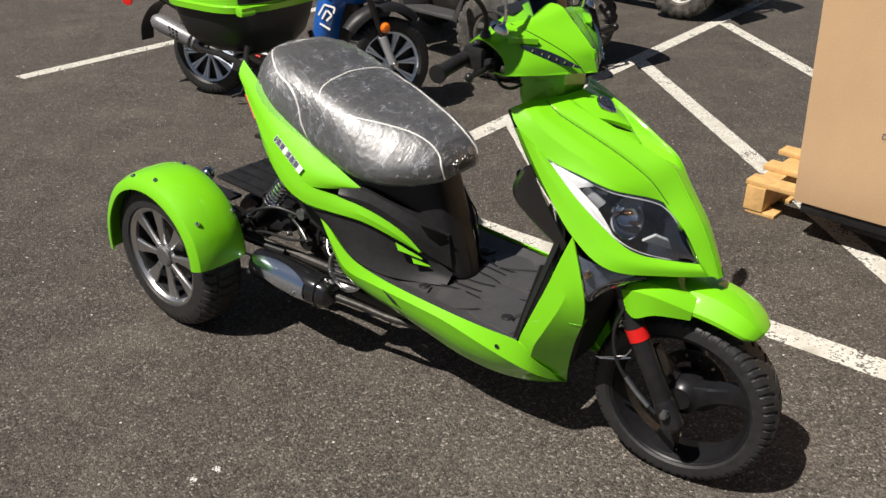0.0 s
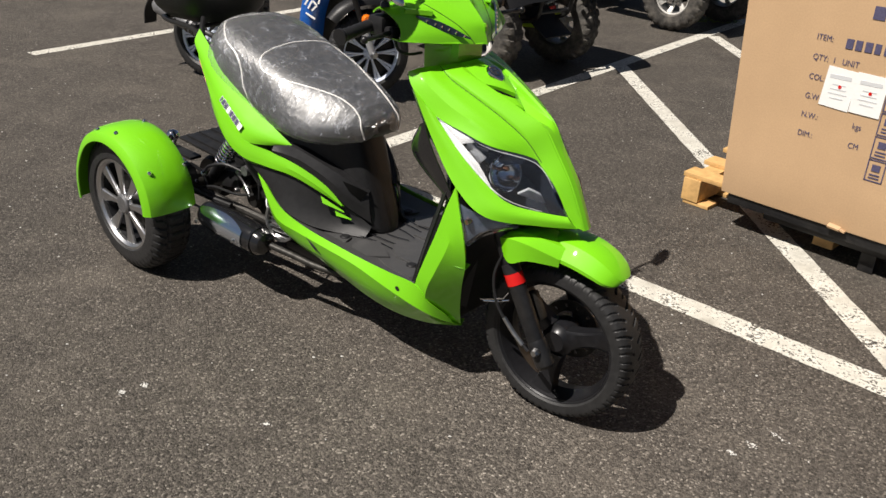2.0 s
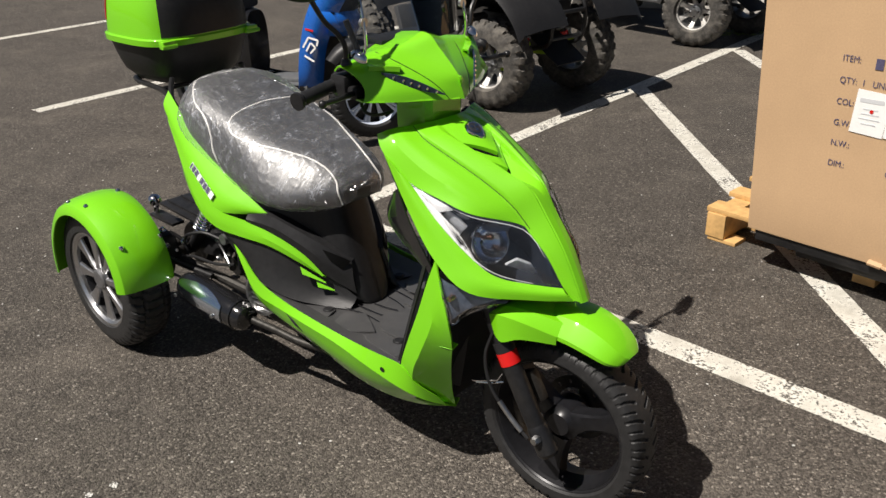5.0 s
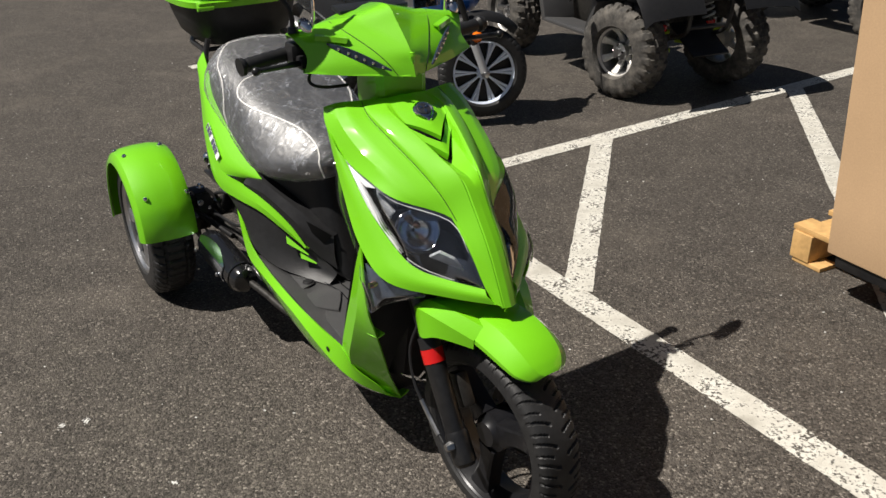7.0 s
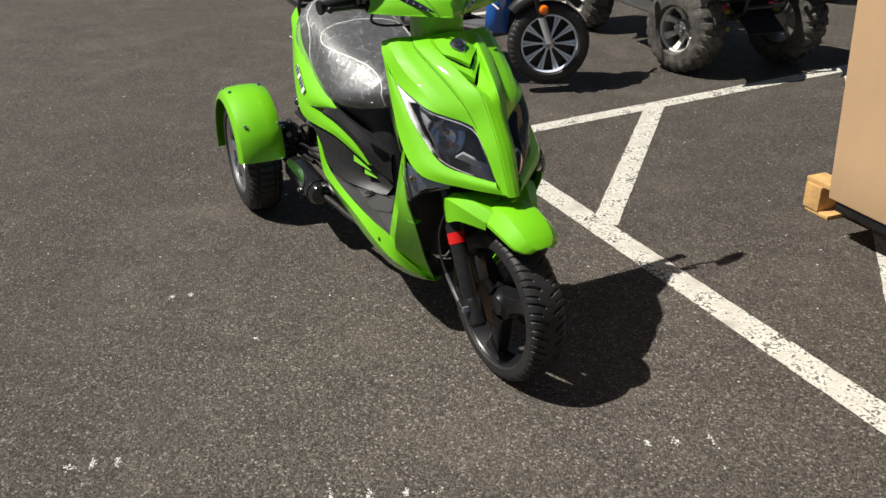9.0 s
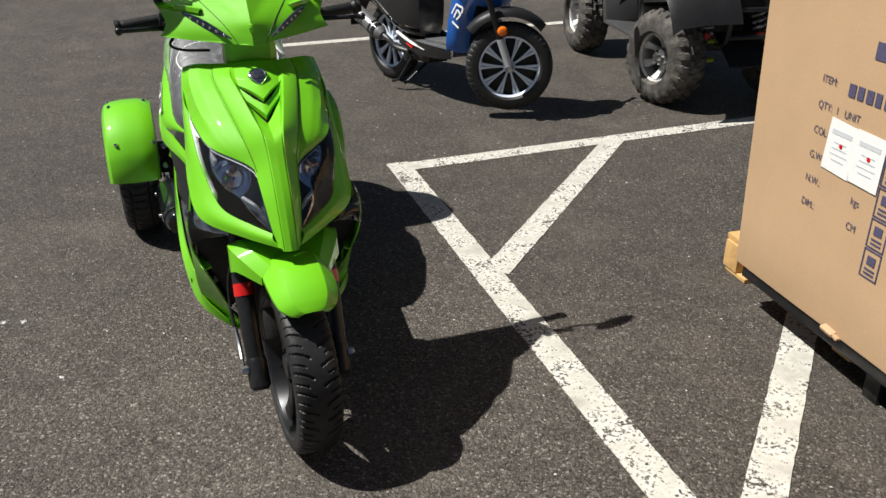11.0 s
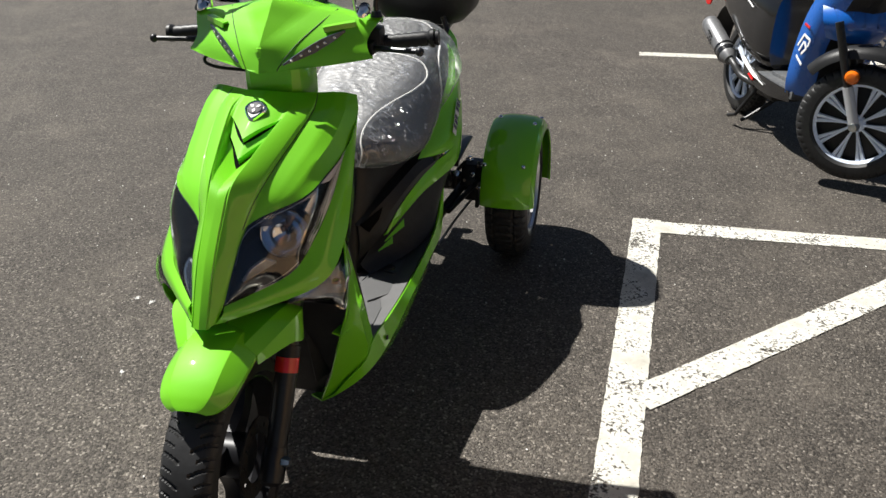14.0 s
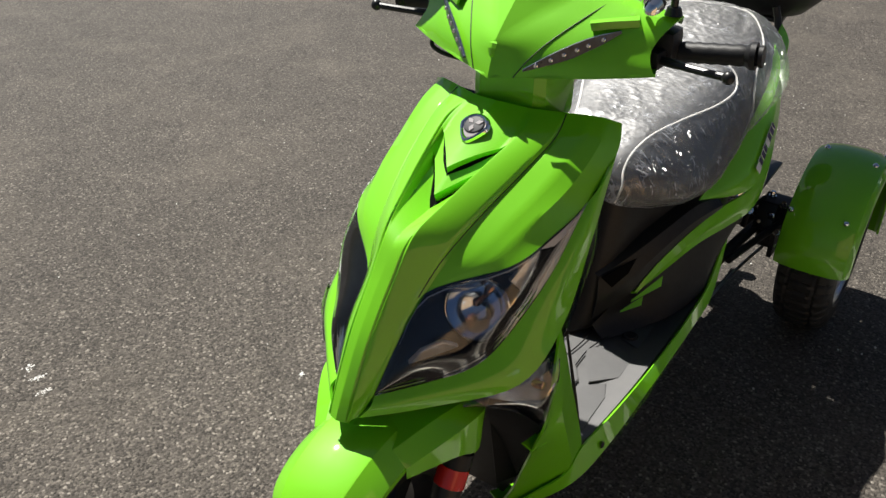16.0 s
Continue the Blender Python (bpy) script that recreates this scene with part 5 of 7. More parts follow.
add_spokes(fw, BLACK_SATIN, 0.188, 0.105, 3, 0.062, 0.050, 0.030, 0.0, 0.008, 0.012, 0.040)
part("tyre", tyre_mesh(0.2335, 0.114, 0.190, 560, "chevron", 30, 0.0050), RUBBER, fw, "black road tyre with curved grooves")
part("brake_disc", disc_mesh(0.090, 0.0, 12), DARK_METAL, fw, "drilled brake disc", at=Matrix.Translation((0, -0.058, 0)))
FWC = V((1.607, 0, 0.252))
FENDER_CUT = ((0, 0), (0.30, 0.03), (0.56, 0.10), (0.60, 0.12), (0.80, 0.42), (0.96, 0.72), (1.0, 0.80), (1.0, 1.0))   # share of half width and of drop: flat crown, crease, slanted side, lip
rows = []
for deg, r, hw, drop in ((128, 0.280, 0.074, 0.030), (114, 0.292, 0.080, 0.040), (100, 0.300, 0.083, 0.048), (88, 0.300, 0.084, 0.052), (78, 0.297, 0.083, 0.050), (69, 0.292, 0.079, 0.044), (62, 0.285, 0.070, 0.036), (57.5, 0.278, 0.052, 0.026), (55.5, 0.274, 0.034, 0.016)):
    a = radians(deg)
    half_ring = [(hw * u, r - drop * d) for u, d in FENDER_CUT]
    ring = [(-y, rr) for y, rr in half_ring[:0:-1]] + half_ring
    rows.append([FWC + V((rr * math.cos(a), y, rr * math.sin(a))) for y, rr in ring])
fine = list(zip(*[curve_points([r[j] for r in rows], 5) for j in range(len(rows[0]))]))
bm = bmesh.new()
add_grid(bm, fine)
for s in (1, -1):
    top = [(1.445, 0.0, 0.530), (1.480, 0.0, 0.549), (1.530, 0.0, 0.551), (1.600, 0.020, 0.535)]
    fold = [(1.445, 0.100, 0.546), (1.480, 0.112, 0.563), (1.530, 0.096, 0.560), (1.610, 0.060, 0.535)]
    mid = [(1.445, 0.132, 0.540), (1.480, 0.142, 0.552), (1.530, 0.130, 0.545), (1.606, 0.086, 0.510)]
    out = [(1.462, 0.135, 0.492), (1.490, 0.143, 0.482), (1.535, 0.132, 0.500), (1.604, 0.086, 0.488)]
    add_grid(bm, sheet_rows([top, fold, mid, out], 4, 2, side=s))
bmesh.ops.recalc_face_normals(bm, faces=bm.faces)
bmesh.ops.solidify(bm, geom=bm.faces[:], thickness=0.004)
steered = Matrix.Translation((1.45, 0, 0)) @ turn_of(0, 0, 4).to_4x4() @ Matrix.Translation((-1.45, 0, 0))
part("front_fender", bm, GREEN, trike, "lime green front mudguard with creased sides", sharp=20, at=steered)
for s in (1, -1):
    fork = part("fork_leg", tube([(1.430, 0.112 * s, 0.560), (1.500, 0.112 * s, 0.428)], 0.021, 18), BLACK_STEEL, trike, "black telescopic fork leg")
    part("dust_cap", tube([(1.480, 0.112 * s, 0.466), (1.492, 0.112 * s, 0.443)], 0.0255, 20), BLACK_PLASTIC, fork)
    part("red_band", tube([(1.4925, 0.112 * s, 0.4425), (1.508, 0.112 * s, 0.4135)], 0.0262, 22), RED, fork, "red reflective band")
    part("fork_slider", tube([(1.508, 0.112 * s, 0.4135), (1.560, 0.110 * s, 0.316), (1.588, 0.108 * s, 0.265)], [0.0245, 0.0240, 0.0240], 20), BLACK_STEEL, fork)
    part("fork_foot", tube([(1.585, 0.108 * s, 0.270), (1.590, 0.108 * s, 0.262), (1.622, 0.106 * s, 0.205), (1.628, 0.106 * s, 0.196)], [0.024, 0.0275, 0.0275, 0.020], 20), BLACK_STEEL, fork)
    part("axle_nut", lathe([(0, 0.018), (0.009, 0.018), (0.012, 0.008), (0.012, 0.0), (0, 0)], 6, closed=False), STEEL, fork, at=Matrix.Translation((1.607, 0.130 * s, 0.250)) @ turn_of(0, 0, 0 if s > 0 else 180).to_4x4())
part("brake_caliper", box_mesh((0.05, 0.035, 0.085), (1.535, -0.060, 0.335), turn_of(0, -30, 0), 0.010), DARK_METAL, trike, "dark brake caliper on the disc")
bm = bmesh.new()
add_tube(bm, [(1.47, -0.130, 0.50), (1.455, -0.145, 0.43), (1.475, -0.148, 0.35), (1.53, -0.142, 0.285), (1.585, -0.140, 0.245)], 0.0045, 8, 8)
part("speedometer_cable", bm, BLACK_PLASTIC, trike)
part("cable_spring", tube([(1.50, -0.1455, 0.318), (1.53, -0.142, 0.285), (1.566, -0.141, 0.258)], 0.0065, 8, 6), STEEL, trike, "coiled steel cable end")
part("cable_clip", tube([(1.500, -0.135, 0.392), (1.492, -0.145, 0.374), (1.462, -0.148, 0.362), (1.430, -0.152, 0.350), (1.418, -0.150, 0.346), (1.422, -0.142, 0.338), (1.466, -0.138, 0.352), (1.500, -0.130, 0.366)], 0.0026, 6), CHROME, trike, "bent chrome wire clip")
bm = bmesh.new()
add_tube(bm, [(1.36, 0, 0.62), (1.45, 0, 0.53)], 0.03, 16)
add_box(bm, (0.06, 0.24, 0.03), (1.435, 0, 0.55), turn_of(0, 30, 0), 0.008)
part("fork_crown", bm, BLACK_STEEL, trike)

# rear wheels and mudguards
RWC = (-0.015, 0.252)


def rear_wheel(s):
    m = Matrix.Translation((RWC[0], 0.360 * s, RWC[1])) @ turn_of(0, 11 if s > 0 else 4, 0 if s > 0 else 180).to_4x4()
    w = part("rear_wheel", rim_mesh(0.168, 0.140, 0.046, 0.054, 0.016), ALLOY, trike, "machined alloy rear wheel with eight spokes", at=m)
    part("rim_barrel", barrel_mesh(0.170, 0.140), BLACK_SATIN, w)
    add_spokes(w, ALLOY, 0.168, 0.140, 8, 0.058, 0.046, 0.058, 0.0, 0.001, 0.012, 0.010, 0.36)
    part("tyre", tyre_mesh(0.252, 0.150, 0.172, 280, "block", 48, 0.007), RUBBER, w, "black blocky rear tyre")
    part("hub_cap", lathe([(0, 0.066), (0.030, 0.066), (0.036, 0.062), (0.038, 0.045), (0, 0.045)], 24, closed=False), CAST, w, "dull grey hub cap")
    part("brake_drum", lathe([(0, 0.02), (0.10, 0.02), (0.105, 0.0), (0.10, -0.05), (0, -0.05)], 32, closed=False), DARK_METAL, w)
    for k in range(4):
        a = math.pi / 4 + k * math.pi / 2
        part("wheel_nut", lathe([(0, 0.060), (0.007, 0.060), (0.008, 0.05), (0, 0.05)], 6, closed=False), STEEL, w, at=Matrix.Translation((0.062 * math.cos(a), 0, 0.062 * math.sin(a))))


def rear_guard(s, dz):
    rows = []
    cx, cz = -0.015, 0.283 + dz
    prof = [(0.270, 0.228), (0.276, 0.254), (0.296, 0.265), (0.330, 0.270), (0.380, 0.270), (0.425, 0.265), (0.450, 0.254), (0.461, 0.238), (0.463, 0.222)]
    degs = [192, 180, 165, 150, 135, 120, 105, 90, 75, 60, 45, 30, 20, 12, 5]
    for d in degs:
        a = radians(d)
        flare = 0.010 * max(0, (d - 150) / 40) + 0.004
        rows.append([V((cx + (r + flare - (0.018 if d < 40 else 0) * (40 - d) / 40) * math.cos(a), y * s, cz + (r + flare) * math.sin(a))) for y, r in prof])
    fine_rows = list(zip(*[curve_points([r[j] for r in rows], 3) for j in range(len(prof))]))
    bm = bmesh.new()
    add_grid(bm, fine_rows)
    thicken(bm, 0.005)
    g = part("rear_fender", bm, GREEN, trike, "lime green rear mudguard fixed with chrome bolts", sharp=28)
    for x, y, z, d in ((0.163, 0.420, 0.425, 38), (0.175, 0.285, 0.425, 38), (-0.075, 0.440, 0.538, 105), (-0.010, 0.300, 0.556, 90), (0.02, 0.430, 0.548, 82), (-0.19, 0.430, 0.48, 140)):
        a = radians(d)
        r = float(np.interp(y, [q[0] for q in prof], [q[1] for q in prof])) + 0.0045
        q = V((cx + (r - (0.018 if d < 40 else 0) * (40 - d) / 40) * math.cos(a), y * s, cz + r * math.sin(a)))
        mm = Matrix.Translation(q) @ V((math.cos(a), 0, math.sin(a))).to_track_quat("Z", "Y").to_matrix().to_4x4()
        part("fender_bolt", lathe([(0, 0.007), (0.004, 0.0065), (0.008, 0.002), (0.0085, 0.0), (0, 0)], 14, axis="z", closed=False), CHROME, g, "chrome dome bolt", at=mm)


for s in (1, -1):
    rear_wheel(s)
    rear_guard(s, -0.018 if s < 0 else -0.030)

# rear axle, frame, engine, shocks, tray
bm = bmesh.new()
add_tube(bm, [(-0.015, 0.30, 0.252), (-0.015, -0.30, 0.252)], 0.026, 16)
add_tube(bm, [(0.02, 0.27, 0.30), (0.02, -0.27, 0.30)], 0.014, 12)
add_lathe(bm, [(0, 0.05), (0.075, 0.05), (0.085, 0.03), (0.085, -0.03), (0.075, -0.05), (0, -0.05)], 28, (-0.015, 0.0, 0.255), "y", False)
for s in (1, -1):
    add_box(bm, (0.11, 0.014, 0.15), (0.03, 0.235 * s, 0.275), None, 0.004)
    add_box(bm, (0.05, 0.05, 0.05), (0.05, 0.21 * s, 0.25), turn_of(0, 20, 0), 0.008)
    add_tube(bm, [(0.05, 0.18 * s, 0.28), (0.30, 0.15 * s, 0.26), (0.60, 0.13 * s, 0.25)], 0.016, 10)
part("rear_axle", bm, DARK_METAL, trike, "dark rear axle with differential")
for s in (1, -1):
    for x, z in ((0.06, 0.33), (0.02, 0.345), (0.08, 0.24)):
        part("axle_bolt", lathe([(0, 0.012), (0.008, 0.012), (0.009, 0.0), (0, 0)], 6, closed=False), CHROME, trike, at=Matrix.Translation((x, -0.245 if s < 0 else 0.245, z)) @ turn_of(0, 0, 0 if s > 0 else 180).to_4x4())
    a, b = V((0.110, 0.130 * s, 0.305)), V((0.350, 0.155 * s, 0.560))
    sh = part("shock_absorber", tube([tuple(a), tuple(a.lerp(b, 0.42))], [0.020, 0.022], 16), BLACK_STEEL, trike, "black shock absorber with chrome coil spring")
    part("shock_rod", tube([tuple(a.lerp(b, 0.4)), tuple(b)], 0.008, 12), CHROME, sh)
    d = (b - a).normalized()
    e1 = d.orthogonal().normalized()
    e2 = d.cross(e1)
    coil = [a.lerp(b, 0.40 + 0.58 * k / 120) + (e1 * math.cos(2 * math.pi * k / 12) + e2 * math.sin(2 * math.pi * k / 12)) * 0.026 for k in range(121)]
    part("coil_spring", tube(coil, 0.0052, 8), CHROME, sh, "chrome coil spring")
bm = bmesh.new()
add_box(bm, (0.24, 0.30, 0.010), (0.02, 0.03, 0.405), turn_of(0, 3, 0), 0.004)
tray = part("carrier_tray", bm, BLACK_STEEL, trike, "black ribbed steel tray between the rear wheels")
for k in range(5):
    part("rib", box_mesh((0.22, 0.008, 0.008), (0.02, -0.09 + 0.055 * k, 0.413), turn_of(0, 3, 0), 0.003), BLACK_STEEL, tray)
part("tray_lip", box_mesh((0.014, 0.30, 0.035), (0.14, 0.03, 0.398), None, 0.004), BLACK_STEEL, tray)
bm = bmesh.new()
bmesh.ops.create_uvsphere(bm, u_segments=20, v_segments=12, radius=0.026)
add_lathe(bm, [(0, -0.05), (0.012, -0.05), (0.012, -0.015), (0.0, -0.015)], 14, axis="z", closed=False)
part("tow_ball", bm, CHROME, trike, "chrome ball knob", at=Matrix.Translation((-0.20, -0.085, 0.385)))
part("tow_bracket", box_mesh((0.16, 0.05, 0.012), (-0.13, -0.085, 0.335), None, 0.004), BLACK_STEEL, trike)
bm = bmesh.new()
add_box(bm, (0.26, 0.20, 0.16), (0.42, 0.03, 0.30), turn_of(0, -8, 0), 0.03)
add_box(bm, (0.16, 0.16, 0.14), (0.62, 0.0, 0.30), turn_of(0, 10, 0), 0.02)
add_box(bm, (0.10, 0.12, 0.08), (0.36, 0.0, 0.43), None, 0.02)
add_tube(bm, [(0.34, -0.08, 0.36), (0.40, -0.12, 0.40), (0.48, -0.13, 0.385), (0.54, -0.13, 0.38)], 0.016, 10, 4)
add_tube(bm, [(0.25, -0.05, 0.33), (0.33, -0.13, 0.34), (0.40, -0.16, 0.33)], 0.012, 10, 4)
part("engine", bm, DARK_METAL, trike, "dark engine block with hoses")
fan = bmesh.new()
add_lathe(fan, [(0.062, 0.0), (0.070, 0.0), (0.070, 0.02), (0.062, 0.02)], 32)
for k in range(-4, 5):
    h = math.sqrt(max(0.0, 0.064 ** 2 - (k * 0.014) ** 2))
    add_box(fan, (2 * h, 0.006, 0.006), (0, 0.004, k * 0.014))
add_lathe(fan, [(0, 0.012), (0.020, 0.010), (0.022, 0.0), (0, 0.0)], 18, closed=False)
part("fan_grille", fan, STEEL, trike, "slotted silver fan grille", at=Matrix.Translation((0.585, -0.170, 0.310)) @ turn_of(8, 0, 186).to_4x4())
bm = bmesh.new()
for p in [[(0.44, -0.135, 0.43), (0.50, -0.15, 0.40), (0.55, -0.15, 0.395)], [(0.30, -0.14, 0.38), (0.36, -0.16, 0.37), (0.40, -0.17, 0.34)], [(0.46, -0.14, 0.36), (0.49, -0.165, 0.33), (0.53, -0.17, 0.32)]]:
    part("engine_rod", tube(p, 0.0042, 8, 5), STEEL, trike, "bare steel linkage rod")
part("engine_hose", tube([(0.33, -0.02, 0.45), (0.38, -0.10, 0.47), (0.46, -0.14, 0.45), (0.52, -0.14, 0.40)], 0.011, 10, 6), BLACK_PLASTIC, trike)

def bolt(at, d, mat=CHROME, r=0.008, h=0.012, name="bolt", owner=None):
    m = Matrix.Translation(at) @ V(d).to_track_quat("Z", "Y").to_matrix().to_4x4()
    part(name, lathe([(0, h), (r * 0.8, h), (r, h * 0.7), (r, 0), (r * 1.5, 0), (r * 1.5, -0.002), (0, -0.002)], 10, axis="z", closed=False), mat, owner or trike, at=m)


for s in (1, -1):
    bm = bmesh.new()
    add_box(bm, (0.055, 0.10, 0.050), (0.060, 0.235 * s, 0.352), turn_of(0, 12, 0), 0.008)
    add_box(bm, (0.012, 0.05, 0.075), (0.100, 0.205 * s, 0.330), turn_of(0, -20, 0), 0.003)
    add_tube(bm, [(0.075, 0.190 * s, 0.375), (0.110, 0.165 * s, 0.345), (0.130, 0.160 * s, 0.295)], 0.007, 8, 4)
    add_tube(bm, [(0.100, 0.245 * s, 0.315), (0.190, 0.205 * s, 0.285), (0.300, 0.180 * s, 0.275)], 0.010, 10, 4)
    br = part("axle_bracket", bm, BLACK_STEEL, trike, "black axle bracket with chrome bolts")
    for x, y, z, d in ((0.062, 0.288, 0.356, (0, 1, 0)), (0.090, 0.245, 0.372, (0.4, 0, 1)), (0.108, 0.222, 0.340, (1, 0, 0.2)), (0.108, 0.196, 0.318, (1, 0, 0.2)), (0.118, 0.165, 0.345, (1, 0.2, 0.4)), (0.125, 0.250, 0.305, (1, 0, 0.5)), (0.060, 0.205, 0.380, (0, 0, 1))):
        bolt((x, y * s, z), (d[0], d[1] * s, d[2]), CHROME, 0.0075, 0.012, "bolt", br)
    part("brake_rod", tube([(0.090, 0.215 * s, 0.232), (0.230, 0.190 * s, 0.214), (0.420, 0.175 * s, 0.205)], 0.0045, 8, 4), STEEL, br, "thin steel brake rod")
    bm = bmesh.new()
    add_box(bm, (0.028, 0.004, 0.026), (0, 0, 0), None, 0.002)
    add_lathe(bm, [(0.004, 0.004), (0.008, 0.004), (0.008, -0.004), (0.004, -0.004)], 14)
    part("cable_tab", bm, BLACK_STEEL, br, at=Matrix.Translation((0.135, 0.262 * s, 0.268)) @ turn_of(0, 30, 0).to_4x4())
for x, y, z, d in ((0.30, -0.135, 0.39, (0, -1, 0.4)), (0.345, -0.140, 0.345, (0, -1, 0.2)), (0.40, -0.125, 0.41, (0.2, -1, 0.6)), (0.47, -0.135, 0.35, (0, -1, 0)), (0.52, -0.130, 0.36, (0, -1, 0.3)), (0.265, -0.12, 0.31, (-0.3, -1, 0))):
    bolt((x, y, z), d, STEEL, 0.009, 0.014, "engine_bolt")
bm = bmesh.new()
for k in range(7):
    add_box(bm, (0.11, 0.17, 0.005), (0.470, -0.035, 0.318 + 0.014 * k), turn_of(0, -8, 0), 0.002)
part("cooling_fins", bm, CAST, trike, "cast cooling fins")
bm = bmesh.new()
add_lathe(bm, [(0, 0.035), (0.020, 0.035), (0.024, 0.028), (0.024, -0.020), (0.017, -0.028), (0, -0.028)], 20, (0.375, -0.115, 0.455), "z", False)
add_lathe(bm, [(0, 0.03), (0.015, 0.03), (0.018, 0.02), (0.018, -0.03), (0, -0.03)], 16, (0.375, -0.140, 0.425), "y", False)
part("carburettor", bm, CAST, trike, "cast carburettor")

bm = bmesh.new()
add_box(bm, (0.30, 0.22, 0.11), (0.33, 0.03, 0.40), turn_of(0, 6, 0), 0.03)
add_box(bm, (0.16, 0.26, 0.07), (0.20, 0.00, 0.335), turn_of(0, -10, 0), 0.02)
part("air_box", bm, BLACK_PLASTIC, trike, "black air box over the engine")
bm = bmesh.new()
add_lathe(bm, [(0, -0.075), (0.055, -0.075), (0.070, -0.06), (0.074, 0.0), (0.070, 0.06), (0, 0.06)], 28, (0.30, 0.02, 0.275), "y", False)
add_lathe(bm, [(0, -0.11), (0.030, -0.11), (0.036, -0.10), (0.038, -0.07), (0, -0.07)], 20, (0.30, 0.02, 0.275), "y", False)
part("gear_case", bm, DARK_METAL, trike, "dark oily gear case")
for k, p in enumerate(([(0.14, -0.17, 0.36), (0.20, -0.19, 0.40), (0.27, -0.17, 0.42), (0.34, -0.14, 0.40)], [(0.16, -0.20, 0.31), (0.24, -0.20, 0.335), (0.33, -0.18, 0.33), (0.42, -0.165, 0.35)],
                       [(0.36, -0.10, 0.49), (0.42, -0.15, 0.46), (0.45, -0.165, 0.40), (0.44, -0.16, 0.34)], [(0.20, -0.13, 0.45), (0.27, -0.15, 0.46), (0.35, -0.13, 0.44)])):
    part("engine_cable", tube(p, 0.0055 - 0.0006 * k, 8, 6), BLACK_PLASTIC, trike)

# silencer
A, B = V((0.235, -0.245, 0.252)), V((0.575, -0.235, 0.236))
muf = part("muffler", tube([tuple(A + (B - A) * f) for f in (0.0, 0.03, 0.10, 0.30, 0.70, 0.92, 0.97, 1.0)], [0.026, 0.042, 0.050, 0.053, 0.052, 0.046, 0.038, 0.020], 28), BLACK_GLOSS, trike, "black silencer with a chrome heat shield")
bm = bmesh.new()
rows = []
for k in range(25):
    f = k / 24
    p = A.lerp(B, 0.03 + 0.74 * f)
    half = 0.82 * math.sin(math.pi * min(1.0, 0.16 + 0.84 * (1 - f)) ** 0.9) ** 0.8
    r = (0.0555 if f > 0.1 else 0.044 + 0.115 * f)
    cen = radians(222 - 34 * f)
    rows.append([p + V((0, r * math.cos(cen + half * t), -r * math.sin(cen + half * t) * 1.0 + 0)) for t in (-1, -0.66, -0.33, 0, 0.33, 0.66, 1)])
add_grid(bm, rows)
thicken(bm, 0.003)
part("heat_shield", bm, SHIELD_CHROME, muf, "polished chrome heat shield")
part("clamp", tube([tuple(A.lerp(B, 0.855)), tuple(A.lerp(B, 0.885))], 0.0515, 28), BLACK_GLOSS, muf)
for f in (0.08, 0.66):
    part("shield_screw", lathe([(0, 0.006), (0.006, 0.005), (0.007, 0), (0, 0)], 12, closed=False), STEEL, muf, at=Matrix.Translation(A.lerp(B, f) + V((0, -0.057, -0.010))) @ turn_of(0, 0, 180).to_4x4())
part("exhaust_pipe", tube([(0.565, -0.225, 0.232), (0.66, -0.205, 0.222), (0.78, -0.185, 0.212), (0.90, -0.14, 0.21), (0.98, -0.06, 0.22)], 0.011, 14, 5), DARK_METAL, trike, "dull steel exhaust pipe")
bm = bmesh.new()
add_box(bm, (0.60, 0.022, 0.030), (0.86, -0.135, 0.205), turn_of(0, 1, 0), 0.004)
add_box(bm, (0.60, 0.022, 0.030), (0.86, 0.135, 0.205), turn_of(0, 1, 0), 0.004)
add_box(bm, (0.55, 0.25, 0.04), (0.92, 0, 0.28), None, 0.01)
add_box(bm, (0.03, 0.28, 0.025), (0.62, 0, 0.205), None, 0.004)
add_box(bm, (0.03, 0.28, 0.025), (1.05, 0, 0.20), None, 0.004)
part("lower_frame", bm, BLACK_STEEL, trike, "black steel lower frame")

# top case on the rack
def case_ring(z, hx, hy, cx=-0.045, cy=0.028, power=3.4, seg=48):
    ring = []
    for k in range(seg):
        t = 2 * math.pi * k / seg
        c, s_ = math.cos(t), math.sin(t)
        x = hx * math.copysign(abs(c) ** (2 / power), c)
        y = hy * math.copysign(abs(s_) ** (2 / power), s_)
        ring.append(V((cx + x * math.cos(0.05) - y * math.sin(0.05), cy + x * math.sin(0.05) + y * math.cos(0.05), z)))
    return ring


bm = bmesh.new()
vs, _ = add_grid(bm, [case_ring(0.862, 0.11, 0.10), case_ring(0.866, 0.135, 0.135), case_ring(0.90, 0.160, 0.168), case_ring(0.95, 0.175, 0.186), case_ring(1.000, 0.186, 0.198)], wrap=True)
bm.faces.new(vs[0])
bm.faces.new(vs[-1])
tub = part("top_case", bm, BLACK_PLASTIC, trike, "black top case with a lime green lid", sharp=40)
bm = bmesh.new()
vs, _ = add_grid(bm, [case_ring(1.000, 0.190, 0.202), case_ring(0.998, 0.197, 0.209), case_ring(1.016, 0.198, 0.210), case_ring(1.020, 0.190, 0.202), case_ring(1.07, 0.187, 0.199), case_ring(1.14, 0.175, 0.190), case_ring(1.20, 0.150, 0.165), case_ring(1.225, 0.11, 0.12), case_ring(1.23, 0.05, 0.05)], wrap=True)
bm.faces.new(vs[-1])
part("lid", bm, GREEN, tub, "lime green lid")
bm = bmesh.new()
rows = []
